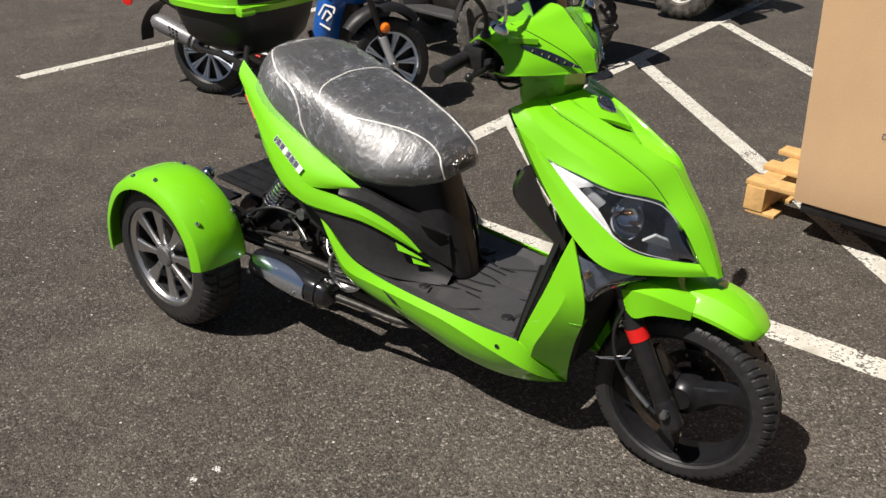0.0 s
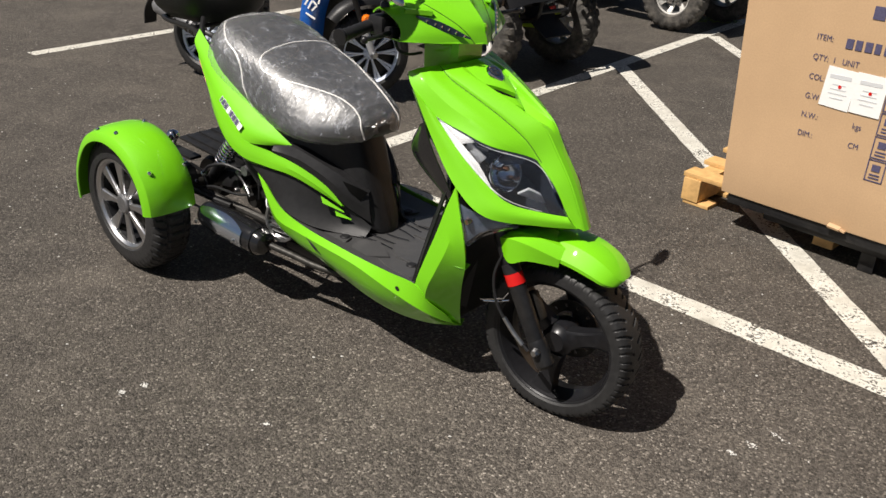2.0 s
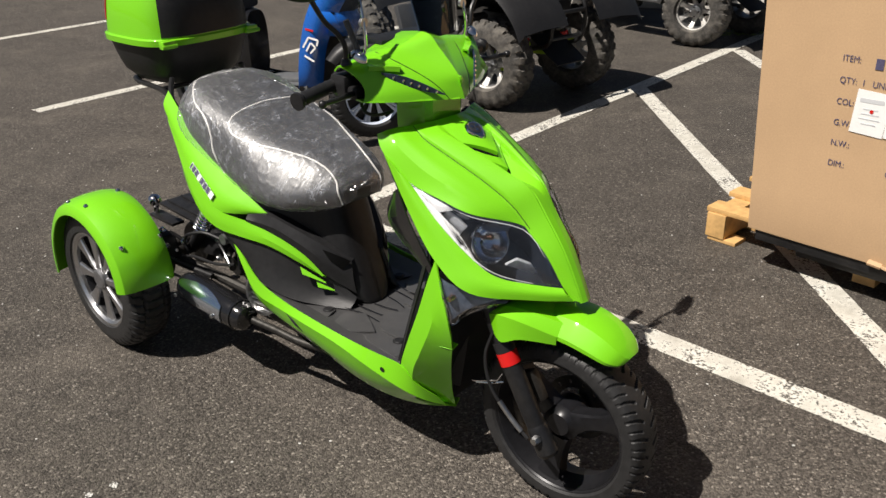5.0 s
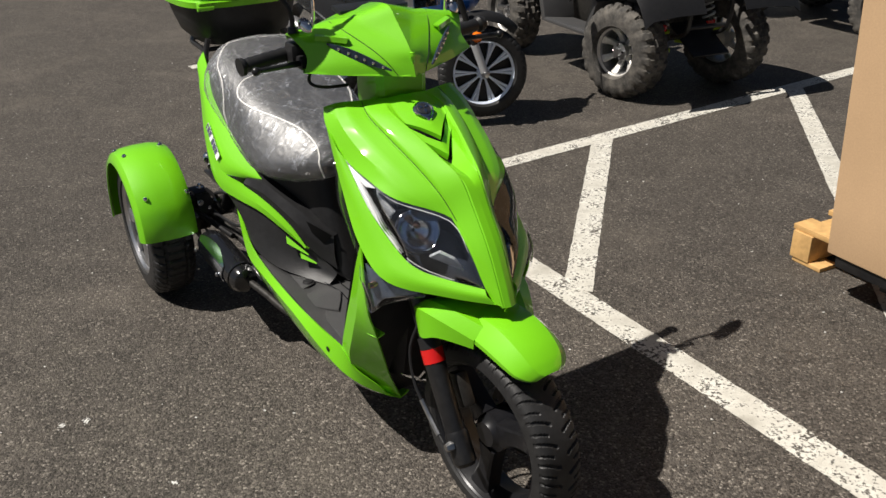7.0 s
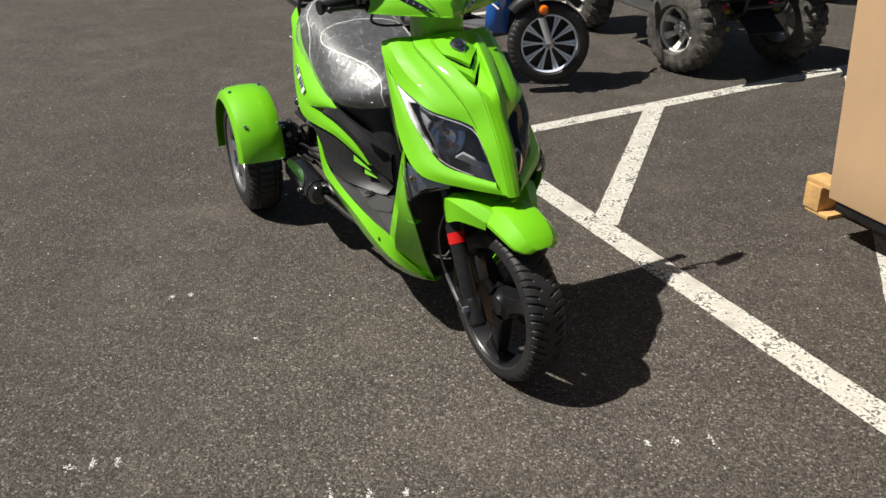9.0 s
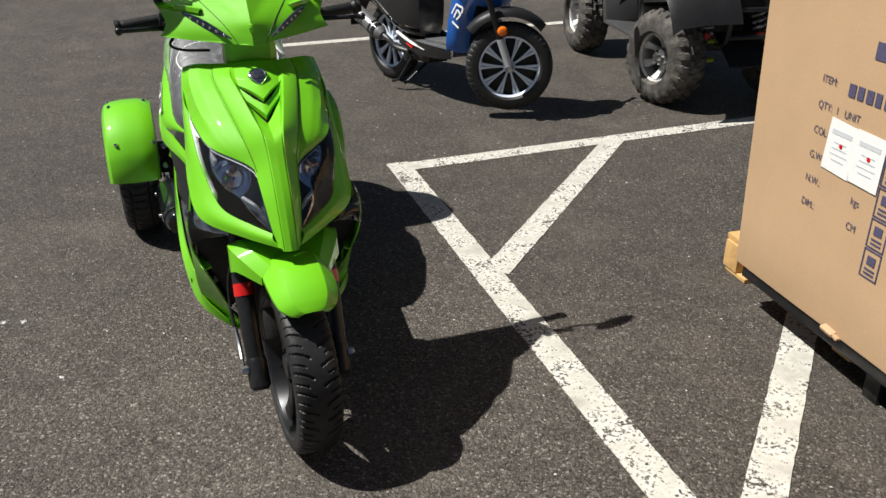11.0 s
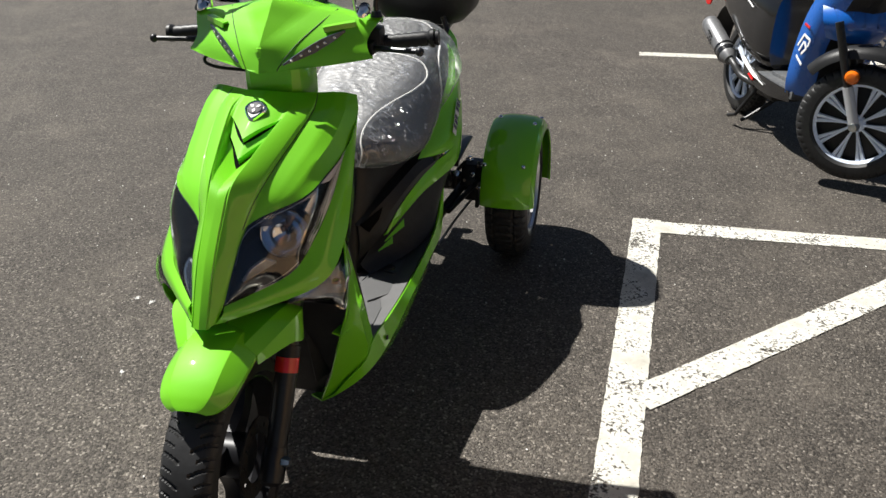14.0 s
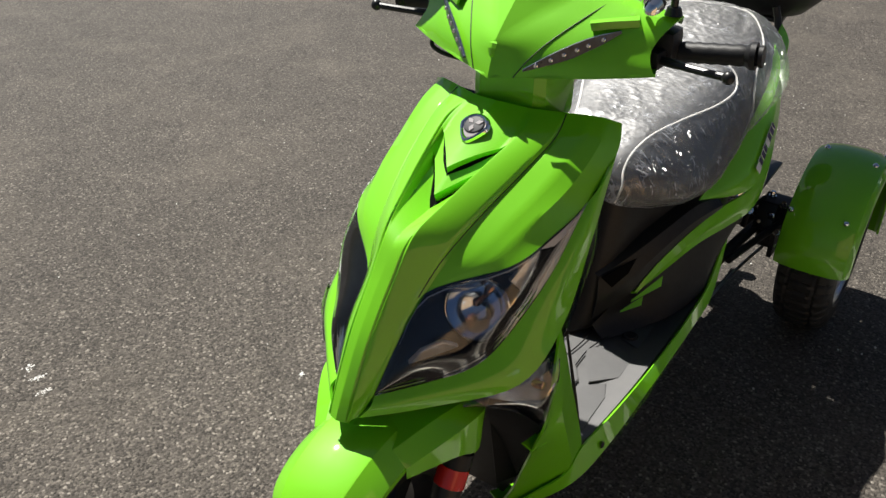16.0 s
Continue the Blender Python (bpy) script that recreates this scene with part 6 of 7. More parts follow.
for z, hx, hy in ((1.024, 0.192, 0.204), (1.07, 0.190, 0.202), (1.14, 0.179, 0.194), (1.20, 0.154, 0.169), (1.228, 0.11, 0.12)):
    r = case_ring(z, hx, hy)
    rows.append(r[-6:] + r[:7])
add_grid(bm, rows)
thicken(bm, 0.003)
part("front_inlay", bm, BLACK_PLASTIC, tub, "dark inlay on the lid")
bm = bmesh.new()
rows = []
for z, hx, hy in ((1.06, 0.190, 0.202), (1.10, 0.186, 0.198), (1.15, 0.175, 0.190)):
    r = case_ring(z, hx, hy)
    rows.append(r[30:34])
add_grid(bm, rows)
thicken(bm, 0.003)
part("rear_reflector", bm, RED, tub, "red reflector panel")
for y in (-0.125, 0.195):
    bm = bmesh.new()
    add_box(bm, (0.030, 0.045, 0.026), (0, 0, 0), None, 0.006)
    add_tube(bm, [(0.012, -0.026, -0.004), (0.012, 0.026, -0.004)], 0.007, 10)
    part("hinge", bm, GREEN, tub, "lime green hinge knuckle", at=Matrix.Translation((0.142 - 0.05 * (y + 0.125), y, 1.006)))

# ---------------------------------------------------------------- cardboard crate on a pallet
CRATE = pose(1.348, 3.256, 0, 0, 0, -38.0)       # x along the printed face, y into the crate
FACE_SHEAR = 0.030                                     # shear along the printed face, shaped to fit the camera's view
crate = thing("cardboard_box", CRATE, "large brown cardboard box with blue print, on a pallet", "box")
bm = box_mesh((1.60, 0.85, 1.15), (0.80, 0.425, 0.168 + 0.575), None, 0.004)
bmesh.ops.subdivide_edges(bm, edges=[e for e in bm.edges if e.calc_length() > 0.5], cuts=6, use_grid_fill=True)
for v in bm.verts:
    v.co.y += 0.0012 * noise.noise(v.co * 3)
    v.co.x -= FACE_SHEAR * (v.co.z - 0.168) * (1.9 if v.co.x < 0.05 else 1.0)
    v.co.z += 0.003 * noise.noise(v.co * 5) * (1 if v.co.z < 0.3 else 0)
box_body = part("carton", bm, CARDBOARD, crate, "plain brown corrugated cardboard")


def print_text(body, x, z, size, bold=False):
    cu = bpy.data.curves.new("print", "FONT")
    cu.body, cu.size, cu.extrude, cu.align_x = body, size, 0.0, "LEFT"
    cu.offset = 0.0006 if bold else 0.0
    tmp = bpy.data.objects.new("print", cu)
    scene.collection.objects.link(tmp)
    me = bpy.data.meshes.new_from_object(tmp.evaluated_get(bpy.context.evaluated_depsgraph_get()))
    bpy.data.objects.remove(tmp)
    me.materials.append(INK)
    ob = new("printed_text", me)
    ob.parent = crate
    ob.matrix_local = Matrix.Translation((x - FACE_SHEAR * (z - 0.5), -0.0022, z)) @ turn_of(90, 0, 0).to_4x4() @ Matrix.Diagonal((0.86, 1, 1, 1))
    ob["label"] = "blue printed words"
    return ob


def bar(x, z, w, h, mat=INK, y=-0.0018, name="printed_bar", label="", t=0.0012):
    return part(name, box_mesh((w, t, h), (x + w / 2, y, z + h / 2)), mat, crate, label)


LINES = [("ITEM:", 0.862), ("QTY:  1   UNIT", 0.788), ("COL:", 0.714), ("G.W.:", 0.640), ("N.W.:", 0.567), ("DIM.:", 0.493)]
for body, z in LINES:
    print_text(body, 0.262, z, 0.031)
print_text("kgs", 0.458, 0.567, 0.031)
print_text("CM", 0.458, 0.493, 0.031)
for k, w in enumerate((0.026, 0.024, 0.026, 0.022, 0.024, 0.016)):
    bar(0.362 + 0.034 * k, 0.848, w, 0.036, label="bold blue printed bar")
for k in range(2):
    bar(0.430 + 0.062 * k, 0.965, 0.042, 0.046, label="blue printed sign")
for k in range(2):
    sheet_x = 0.318 + 0.112 * k
    pp = part("paper_label", box_mesh((0.112, 0.0012, 0.150), (sheet_x + 0.056, -0.0025 - 0.001 * k, 0.700), turn_of(0, 3 - 2 * k, 0)), PAPER, crate, "white paper label with a red dot and grey lines")
    for r, (w, h) in enumerate(((0.080, 0.014), (0.05, 0.004), (0.06, 0.004), (0.07, 0.004), (0.05, 0.004))):
        part("grey_line", box_mesh((w, 0.0008, h), (sheet_x + 0.056, -0.0036 - 0.001 * k, 0.742 - 0.012 * (r > 0) - 0.017 * r)), GREY_INK, pp)
    part("red_dot", lathe([(0, 0.0006), (0.0065, 0.0006), (0.0065, -0.0006), (0, -0.0006)], 18, closed=False), RED, pp, at=Matrix.Translation((sheet_x + 0.060, -0.0040 - 0.001 * k, 0.707)))
for k in range(4):
    x, z = 0.545, 0.655 - 0.088 * k
    pic = bmesh.new()
    for sx, sz, w, h in ((0, 0, 0.066, 0.004), (0, 0.080, 0.066, 0.004), (0, 0, 0.004, 0.084), (0.062, 0, 0.004, 0.084), (0.018, 0.040, 0.030, 0.026), (0.014, 0.024, 0.038, 0.005), (0.014, 0.012, 0.038, 0.005)):
        add_box(pic, (w, 0.001, h), (x + sx + w / 2, -0.0018, z + sz + h / 2))
    part("handling_sign", pic, INK, crate, "small blue square handling sign")
bm = bmesh.new()
add_box(bm, (0.05, 0.03, 0.012), (0.0, 0, 0), turn_of(20, 5, 0), 0.003)
add_box(bm, (0.03, 0.02, 0.010), (0.03, 0.0, -0.006), turn_of(-10, 15, 0), 0.003)
part("torn_edge", bm, CARDBOARD, crate, "torn cardboard edge", at=Matrix.Translation((0.49, -0.004, 0.176)))

base = thing("steel_crate_base", CRATE, "black steel crate base below the cardboard box", "crate base")
for y in (0.03, 0.82):
    part("runner", box_mesh((1.56, 0.04, 0.050), (0.81, y, 0.149), None, 0.003), BLACK_STEEL, base)
    part("lower_rail", box_mesh((1.40, 0.035, 0.040), (0.88, y + (0.045 if y < 0.1 else -0.02), 0.104), None, 0.003), BLACK_STEEL, base)
for x in (0.62, 1.30):
    for y in (0.095, 0.78):
        part("foot", box_mesh((0.06, 0.05, 0.086), (x, y, 0.044), None, 0.003), BLACK_STEEL, base)

pallet = thing("wooden_pallet", CRATE, "light pine pallet sticking out from under the box", "pallet")
for x in (-0.205, 0.42, 1.08):
    part("stringer", box_mesh((0.085, 0.56, 0.106), (x, 0.408, 0.071), None, 0.003), PINE, pallet)
for k, (y, x0) in enumerate(((0.190, -0.258), (0.395, -0.276), (0.620, -0.304))):
    part("deck_board", box_mesh((1.46, 0.096, 0.021), (x0 + 0.73, y, 0.135), turn_of(0, 0, 0.4 - 0.5 * k), 0.003), PINE, pallet)
    part("base_board", box_mesh((0.13, 0.090, 0.017), (x0 + 0.085, y - 0.012, 0.0090), turn_of(0, 0, -0.3), 0.003), PINE, pallet)

# ---------------------------------------------------------------- far kerb and litter
kerb = tagged(part("kerb", box_mesh((30, 0.16, 0.24), (0, 0, 0.03), None, 0.02), CONCRETE, at=pose(3.3, 8.88, 0, 0, 0, -16)), "pale concrete kerb at the edge of the car park", "kerb", kind="structure")
walk_slab = tagged(part("pavement", box_mesh((30, 6.0, 0.24), (0, 3.09, 0.026), None, 0.01), CONCRETE, at=pose(3.3, 8.88, 0, 0, 0, -16)), "pale concrete pavement behind the kerb", "pavement", kind="structure")


def scatter(name, mat, cx, cy, rx, ry, count, size, label, seed, z=0.002):
    rng = random.Random(seed)
    bm = bmesh.new()
    for _ in range(count):
        a, r = rng.uniform(0, 6.28), math.sqrt(rng.random())
        c = V((cx + rx * r * math.cos(a), cy + ry * r * math.sin(a), z))
        s, th = size * rng.uniform(0.4, 1.3), rng.uniform(0, 6.28)
        n = rng.randint(4, 6)
        pts = [c + V((s * rng.uniform(0.6, 1.1) * math.cos(th + 6.283 * k / n), 0.6 * s * rng.uniform(0.6, 1.1) * math.sin(th + 6.283 * k / n), 0)) for k in range(n)]
        top = [bm.verts.new(p + V((0, 0, 0.002 + s * 0.15))) for p in pts]
        low = [bm.verts.new(p) for p in pts]
        bm.faces.new(top)
        for k in range(n):
            bm.faces.new((top[k], low[k], low[(k + 1) % n], top[(k + 1) % n]))
    return tagged(part(name, bm, mat, keep=True), label, "litter", kind="stuff")


scatter("leaf_litter", RUST, 2.24, 8.34, 0.32, 0.18, 200, 0.022, "dry brown leaf litter on asphalt", 3)
scatter("green_litter", MOSS, 2.00, 8.06, 0.30, 0.15, 140, 0.018, "greenish plant litter on asphalt", 4)
scatter("loose_gravel", CHALK, 0.3, 3.2, 3.2, 2.6, 260, 0.0042, "small pale loose stones on asphalt", 5)
scatter("loose_gravel", CHALK, -2.4, 3.4, 2.4, 2.6, 160, 0.0042, "small pale loose stones on asphalt", 6)


def chalk_mark(x, y, length, width, ang, seed):
    rng = random.Random(seed)
    bm = bmesh.new()
    for _ in range(34):
        u, w = rng.gauss(0, length / 4), rng.gauss(0, width / 4)
        c = V((x + u * math.cos(ang) - w * math.sin(ang), y + u * math.sin(ang) + w * math.cos(ang), 0.0015))
        s = rng.uniform(0.0010, 0.0032)
        n = 5
        bm.faces.new([bm.verts.new(c + V((s * rng.uniform(0.6, 1.2) * math.cos(6.283 * k / n), s * rng.uniform(0.6, 1.2) * math.sin(6.283 * k / n), 0.001 * rng.random()))) for k in range(n)])
    return tagged(part("scuff_mark", bm, CHALK, keep=True), "pale chalky scuff mark on asphalt", "scuff", kind="stuff")


MARKS = [(-0.580, 1.655, 0.035, 0.018, 2.2), (-0.530, 1.698, 0.035, 0.018, 2.2), (-0.036, 0.950, 0.04, 0.018, 2.2), (-0.085, 0.905, 0.035, 0.016, 2.2), (-0.125, 0.868, 0.05, 0.02, 0.3),
         (1.224, 1.741, 0.035, 0.02, 2.2), (1.30, 1.80, 0.05, 0.014, 2.3), (1.16, 1.70, 0.03, 0.016, 2.2), (0.62, 1.17, 0.04, 0.014, 2.2), (0.70, 1.22, 0.03, 0.014, 2.2), (0.54, 1.12, 0.045, 0.014, 2.3),
         (-0.123, 1.589, 0.02, 0.014, 0.5)]
for i, (x, y, ln_, wd, an) in enumerate(MARKS):
    chalk_mark(x, y, ln_, wd, an, 50 + i)

# ---------------------------------------------------------------- blue scooter, leaning on its stand
BLUE_AT = pose(-1.635, 4.985, 0, -3, -2.2, -15.5)
moped = thing("motor_scooter", BLUE_AT, "blue and black motor scooter with machined wheels, parked on its stand", "scooter")
WB = 1.20


def moped_wheel(x, steer):
    m = Matrix.Translation((x, 0, 0.25)) @ turn_of(0, 0, steer + 180).to_4x4()
    w = part("wheel", rim_mesh(0.184, 0.085, 0.036, 0.026, 0.022), SILVER_RIM, moped, "machined alloy wheel with paired spokes", at=m)
    part("rim_barrel", barrel_mesh(0.184, 0.085), BLACK_SATIN, w, "black wheel barrel")
    add_spokes(w, SILVER_RIM, 0.182, 0.085, 10, 0.021, 0.036, 0.030, 0.075, 0.002, 0.016, 0.014, 0.34)
    # dark disc added to stand for the shade between the spokes
    part("spoke_gap_backing", lathe([(0, 0.004), (0.158, 0.002), (0.164, 0.0), (0.158, -0.012), (0, -0.012)], 40, closed=False), BLACK_PLASTIC, w, "black disc added behind the spokes for the shaded gaps")
    part("tyre", tyre_mesh(0.250, 0.110, 0.186, 240, "block", 46, 0.007), RUBBER, w, "black blocky tyre")
    return w


moped_wheel(0.06, 0)
STEER = 50
moped_wheel(WB, STEER)
fork_at = Matrix.Translation((WB, 0, 0.25)) @ turn_of(0, 0, STEER).to_4x4()
for s in (1, -1):
    fk = part("fork_leg", tube([(0.0, 0.075 * s, 0.0), (-0.06, 0.075 * s, 0.16)], 0.022, 16), SILVER_PAINT, moped, "silver fork leg", at=fork_at)
    part("fork_tube", tube([(-0.06, 0.075 * s, 0.16), (-0.15, 0.075 * s, 0.42)], 0.017, 14), BLACK_STEEL, fk)
    part("axle_nut", lathe([(0, 0.03), (0.016, 0.026), (0.024, 0.0), (0, 0)], 14, closed=False), STEEL, fk, at=Matrix.Translation((0, 0.080 * s, 0)) @ turn_of(0, 0, 0 if s > 0 else 180).to_4x4())
    ind = part("indicator", lathe([(0, 0.035), (0.020, 0.030), (0.030, 0.012), (0.030, 0.0), (0, 0.0)], 20, closed=False), ORANGE, moped, "round orange side indicator", at=fork_at @ Matrix.Translation((-0.050, 0.085 * s, 0.205)) @ turn_of(0, 0, 0 if s > 0 else 180).to_4x4())
    part("indicator_cup", lathe([(0.033, -0.004), (0.033, 0.010), (0.0, -0.03)], 18, closed=False), BLACK_PLASTIC, ind)
rows = []
for d, r, hw in ((140, 0.33, 0.05), (125, 0.335, 0.066), (108, 0.335, 0.070), (90, 0.332, 0.068), (74, 0.326, 0.060), (60, 0.318, 0.046), (50, 0.31, 0.025)):
    a = radians(d)
    rows.append([V(((r - 0.05 * abs(j / 5) ** 2.2) * math.cos(a), hw * math.sin(j / 5 * 1.45), (r - 0.05 * abs(j / 5) ** 2.2) * math.sin(a))) for j in range(-5, 6)])
bm = bmesh.new()
add_grid(bm, list(zip(*[curve_points([r[j] for r in rows], 3) for j in range(11)])))
thicken(bm, 0.004)
part("front_fender", bm, BLACK_PLASTIC, moped, "black front mudguard", at=fork_at)
# apron: blue shield with white bar decal
AU = [(0.985, 0.10, 0.95), (0.960, 0.15, 0.80), (0.905, 0.175, 0.66), (0.860, 0.180, 0.50), (0.835, 0.175, 0.36), (0.820, 0.160, 0.29)]
AM = [(1.060, 0.11, 0.95), (1.050, 0.15, 0.82), (0.985, 0.165, 0.66), (0.935, 0.165, 0.50), (0.900, 0.150, 0.36), (0.880, 0.130, 0.29)]
AF = [(1.150, 0.08, 0.93), (1.160, 0.10, 0.82), (1.060, 0.105, 0.66), (0.985, 0.10, 0.50), (0.950, 0.09, 0.36), (0.930, 0.08, 0.29)]
AC = [(1.210, 0.00, 0.91), (1.215, 0.00, 0.82), (1.090, 0.00, 0.66), (1.000, 0.00, 0.50), (0.960, 0.00, 0.36), (0.940, 0.00, 0.29)]
for s in (1, -1):
    ap = part("apron", sheet([AU, AM, AF], 4, 3, True, side=s), BLUE, moped, "glossy blue leg shield with white bar decal")
    bm = bmesh.new()
    for (xa, za), (xb, zb) in (((0.885, 0.52), (0.925, 0.575)), ((0.925, 0.575), (0.985, 0.56)), ((0.905, 0.50), (0.935, 0.545)), ((0.940, 0.545), (0.965, 0.52)), ((0.965, 0.52), (0.930, 0.49)), ((0.890, 0.475), (0.950, 0.445)), ((0.985, 0.56), (0.975, 0.53))):
        d = V((xb - xa, 0, zb - za))
        ya = 0.172
        add_box(bm, (d.length, 0.003, 0.010), ((xa + xb) / 2, (ya + 0.006) * s, (za + zb) / 2), Matrix(((d.x / d.length, 0, -d.z / d.length), (0, 1, 0), (d.z / d.length, 0, d.x / d.length))))
    part("decal", bm, PAPER, ap, "white angular bars")
    part("red_mark", box_mesh((0.05, 0.003, 0.010), (0.935, 0.178 * s, 0.615), turn_of(0, 12, 0)), RED, ap)
bm = bmesh.new()
for s in (1, -1):
    add_grid(bm, sheet_rows([AF, AC], 3, 3, True, s))
thicken(bm, 0.004)
part("wheel_shroud", bm, BLACK_PLASTIC, moped, "black inner shroud behind the wheel")
bm = sheet([[(1.10, 0.0, 1.02), (1.20, 0.0, 0.96), (1.235, 0.0, 0.87), (1.20, 0.0, 0.80)], [(1.09, 0.06, 1.01), (1.18, 0.07, 0.95), (1.215, 0.075, 0.87), (1.18, 0.06, 0.80)], [(1.06, 0.11, 0.98), (1.12, 0.13, 0.93), (1.15, 0.13, 0.87), (1.12, 0.10, 0.81)]], 3, 3, True, both=True)
NOSE_AT = Matrix.Translation((-0.10, 0, -0.23)) @ Matrix.Diagonal((1, 1.3, 1, 1))
part("nose", bm, BLUE, moped, "blue nose panel round the headlamp", at=NOSE_AT)
for s in (1, -1):
    hl = part("headlamp", sheet([[(1.15, 0.025, 0.975), (1.205, 0.025, 0.93), (1.228, 0.022, 0.875)], [(1.115, 0.10, 0.955), (1.165, 0.105, 0.92), (1.190, 0.085, 0.865)]], 4, 3, side=s, thick=0.02), SILVER_PAINT, moped, "pale clear headlamp", at=NOSE_AT)
    part("lens", sheet([[(1.158, 0.022, 0.982), (1.213, 0.022, 0.935), (1.236, 0.020, 0.872)], [(1.121, 0.104, 0.962), (1.172, 0.109, 0.925), (1.197, 0.088, 0.860)]], 4, 3, side=s, thick=0.002), LENS, hl).visible_shadow = False
bm = bmesh.new()
add_box(bm, (0.42, 0.30, 0.05), (0.66, 0, 0.285), None, 0.015)
add_box(bm, (0.30, 0.20, 0.02), (0.68, 0, 0.318), None, 0.005)
part("floorboard", bm, GREY_PLASTIC, moped, "dusty grey floorboard")
for s in (1, -1):
    fl = part("floor_side", sheet([[(0.30, 0.150, 0.36), (0.45, 0.168, 0.325), (0.65, 0.172, 0.310), (0.85, 0.160, 0.300)], [(0.34, 0.160, 0.28), (0.48, 0.168, 0.25), (0.66, 0.165, 0.235), (0.84, 0.140, 0.245)]], 4, 2, side=s), BLACK_GLOSS, moped, "black floor side panel with white flashes")
    part("decal", tube([(0.31, 0.158 * s, 0.345), (0.48, 0.174 * s, 0.302), (0.62, 0.176 * s, 0.275)], [0.010, 0.009, 0.003], 6, 4), PAPER, fl, "white flash")
    part("red_mark", tube([(0.44, 0.1745 * s, 0.29), (0.50, 0.176 * s, 0.272)], 0.006, 6), RED, fl)
bm = loft(smooth_sections([(-0.42, 0.03, 0.70, 0.76), (-0.32, 0.08, 0.60, 0.78), (-0.15, 0.12, 0.50, 0.78), (0.05, 0.14, 0.42, 0.76), (0.22, 0.145, 0.34, 0.74), (0.38, 0.13, 0.31, 0.72), (0.46, 0.10, 0.31, 0.70)], 3), 28, 3.2)
rear = part("rear_body", bm, BLACK_GLOSS, moped, "black rear body with white stripe")
for s in (1, -1):
    part("stripe", tube([(0.30, 0.150 * s, 0.60), (0.15, 0.150 * s, 0.65), (-0.05, 0.14 * s, 0.68)], [0.004, 0.012, 0.004], 6, 5), PAPER, rear, "white stripe")
part("seat", loft(smooth_sections([(-0.40, 0.06, 0.77, 0.84), (-0.25, 0.12, 0.77, 0.87), (0.05, 0.14, 0.75, 0.85), (0.25, 0.135, 0.73, 0.80), (0.42, 0.09, 0.71, 0.77)], 3), 28, 2.8), VINYL, moped, "black vinyl seat")
bm = bmesh.new()
add_box(bm, (0.46, 0.13, 0.16), (0.20, 0.05, 0.27), turn_of(0, 6, 0), 0.03)
add_box(bm, (0.25, 0.16, 0.14), (0.42, 0.0, 0.24), None, 0.02)
part("engine", bm, DARK_METAL, moped, "dark engine block")
part("exhaust_pipe", tube([(0.36, -0.09, 0.22), (0.26, -0.13, 0.24), (0.20, -0.15, 0.285), (0.13, -0.155, 0.31)], 0.018, 12, 5), DARK_SILENCER, moped, "dull exhaust pipe")
ex = part("muffler", tube([(0.15, -0.155, 0.300), (0.12, -0.157, 0.312), (0.10, -0.158, 0.320), (-0.15, -0.17, 0.430), (-0.18, -0.171, 0.443), (-0.20, -0.172, 0.452)], [0.030, 0.046, 0.050, 0.050, 0.044, 0.026], 24), GREY_SILENCER, moped, "grey metal silencer with a dotted shield")
part("clamp", tube([(0.105, -0.158, 0.318), (0.078, -0.159, 0.330)], 0.0525, 24), BLACK_GLOSS, ex, "black clamp band")
part("clamp", tube([(0.060, -0.160, 0.338), (0.046, -0.161, 0.344)], 0.0525, 24), BLACK_GLOSS, ex, "black clamp band")
for k in range(9):
    q = V((-0.02 - 0.022 * (k % 3), -0.2145, 0.369 + 0.011 * (k % 3) + 0.020 * (k // 3) - 0.014))
    part("shield_hole", lathe([(0, 0.001), (0.0075, 0.001), (0.0075, -0.001), (0, -0.001)], 12, closed=False), BLACK_PLASTIC, ex, at=Matrix.Translation(q))
bm = sheet([[(-0.20, 0.07, 0.55), (-0.30, 0.065, 0.50), (-0.38, 0.06, 0.40), (-0.40, 0.055, 0.30)], [(-0.20, -0.07, 0.55), (-0.30, -0.065, 0.50), (-0.38, -0.06, 0.40), (-0.40, -0.055, 0.30)]], 4, 4, thick=0.006)
rf = part("rear_fender", bm, BLACK_PLASTIC, moped, "black rear mudguard")
part("reflector", lathe([(0, 0.010), (0.030, 0.008), (0.032, 0.0), (0, 0)], 20, closed=False), RED, rf, "round red reflector", at=Matrix.Translation((-0.43, -0.09, 0.54)) @ turn_of(0, 0, 190).to_4x4())
part("bracket", box_mesh((0.20, 0.10, 0.012), (-0.35, -0.05, 0.58), turn_of(0, -10, 0), 0.004), BLACK_PLASTIC, rf)
st = bmesh.new()
add_tube(st, [(0.40, 0.06, 0.18), (0.36, -0.10, 0.04), (0.35, -0.13, 0.022)], 0.010, 10)
add_tube(st, [(0.40, -0.10, 0.20), (0.34, -0.16, 0.05), (0.28, -0.17, 0.030)], 0.010, 10)
part("stand", st, BLACK_STEEL, moped, "black centre stand")
hb = bmesh.new()
add_tube(hb, [(1.03, 0.33, 1.03), (1.06, 0.15, 1.04), (1.04, 0, 1.05), (0.95, -0.15, 1.04), (0.86, -0.30, 1.03)], 0.013, 10, 4)
add_tube(hb, [(1.04, 0, 1.05), (1.06, 0, 0.95)], 0.03, 12)
part("handlebar", hb, BLACK_PLASTIC, moped, "black handlebar")
part("bar_cover", loft(smooth_sections([(0.93, 0.10, 1.00, 1.07), (0.98, 0.17, 0.97, 1.10), (1.06, 0.16, 0.95, 1.10), (1.12, 0.08, 0.96, 1.06)], 3), 24, 3.0), BLACK_GLOSS, moped, "glossy black handlebar cover")
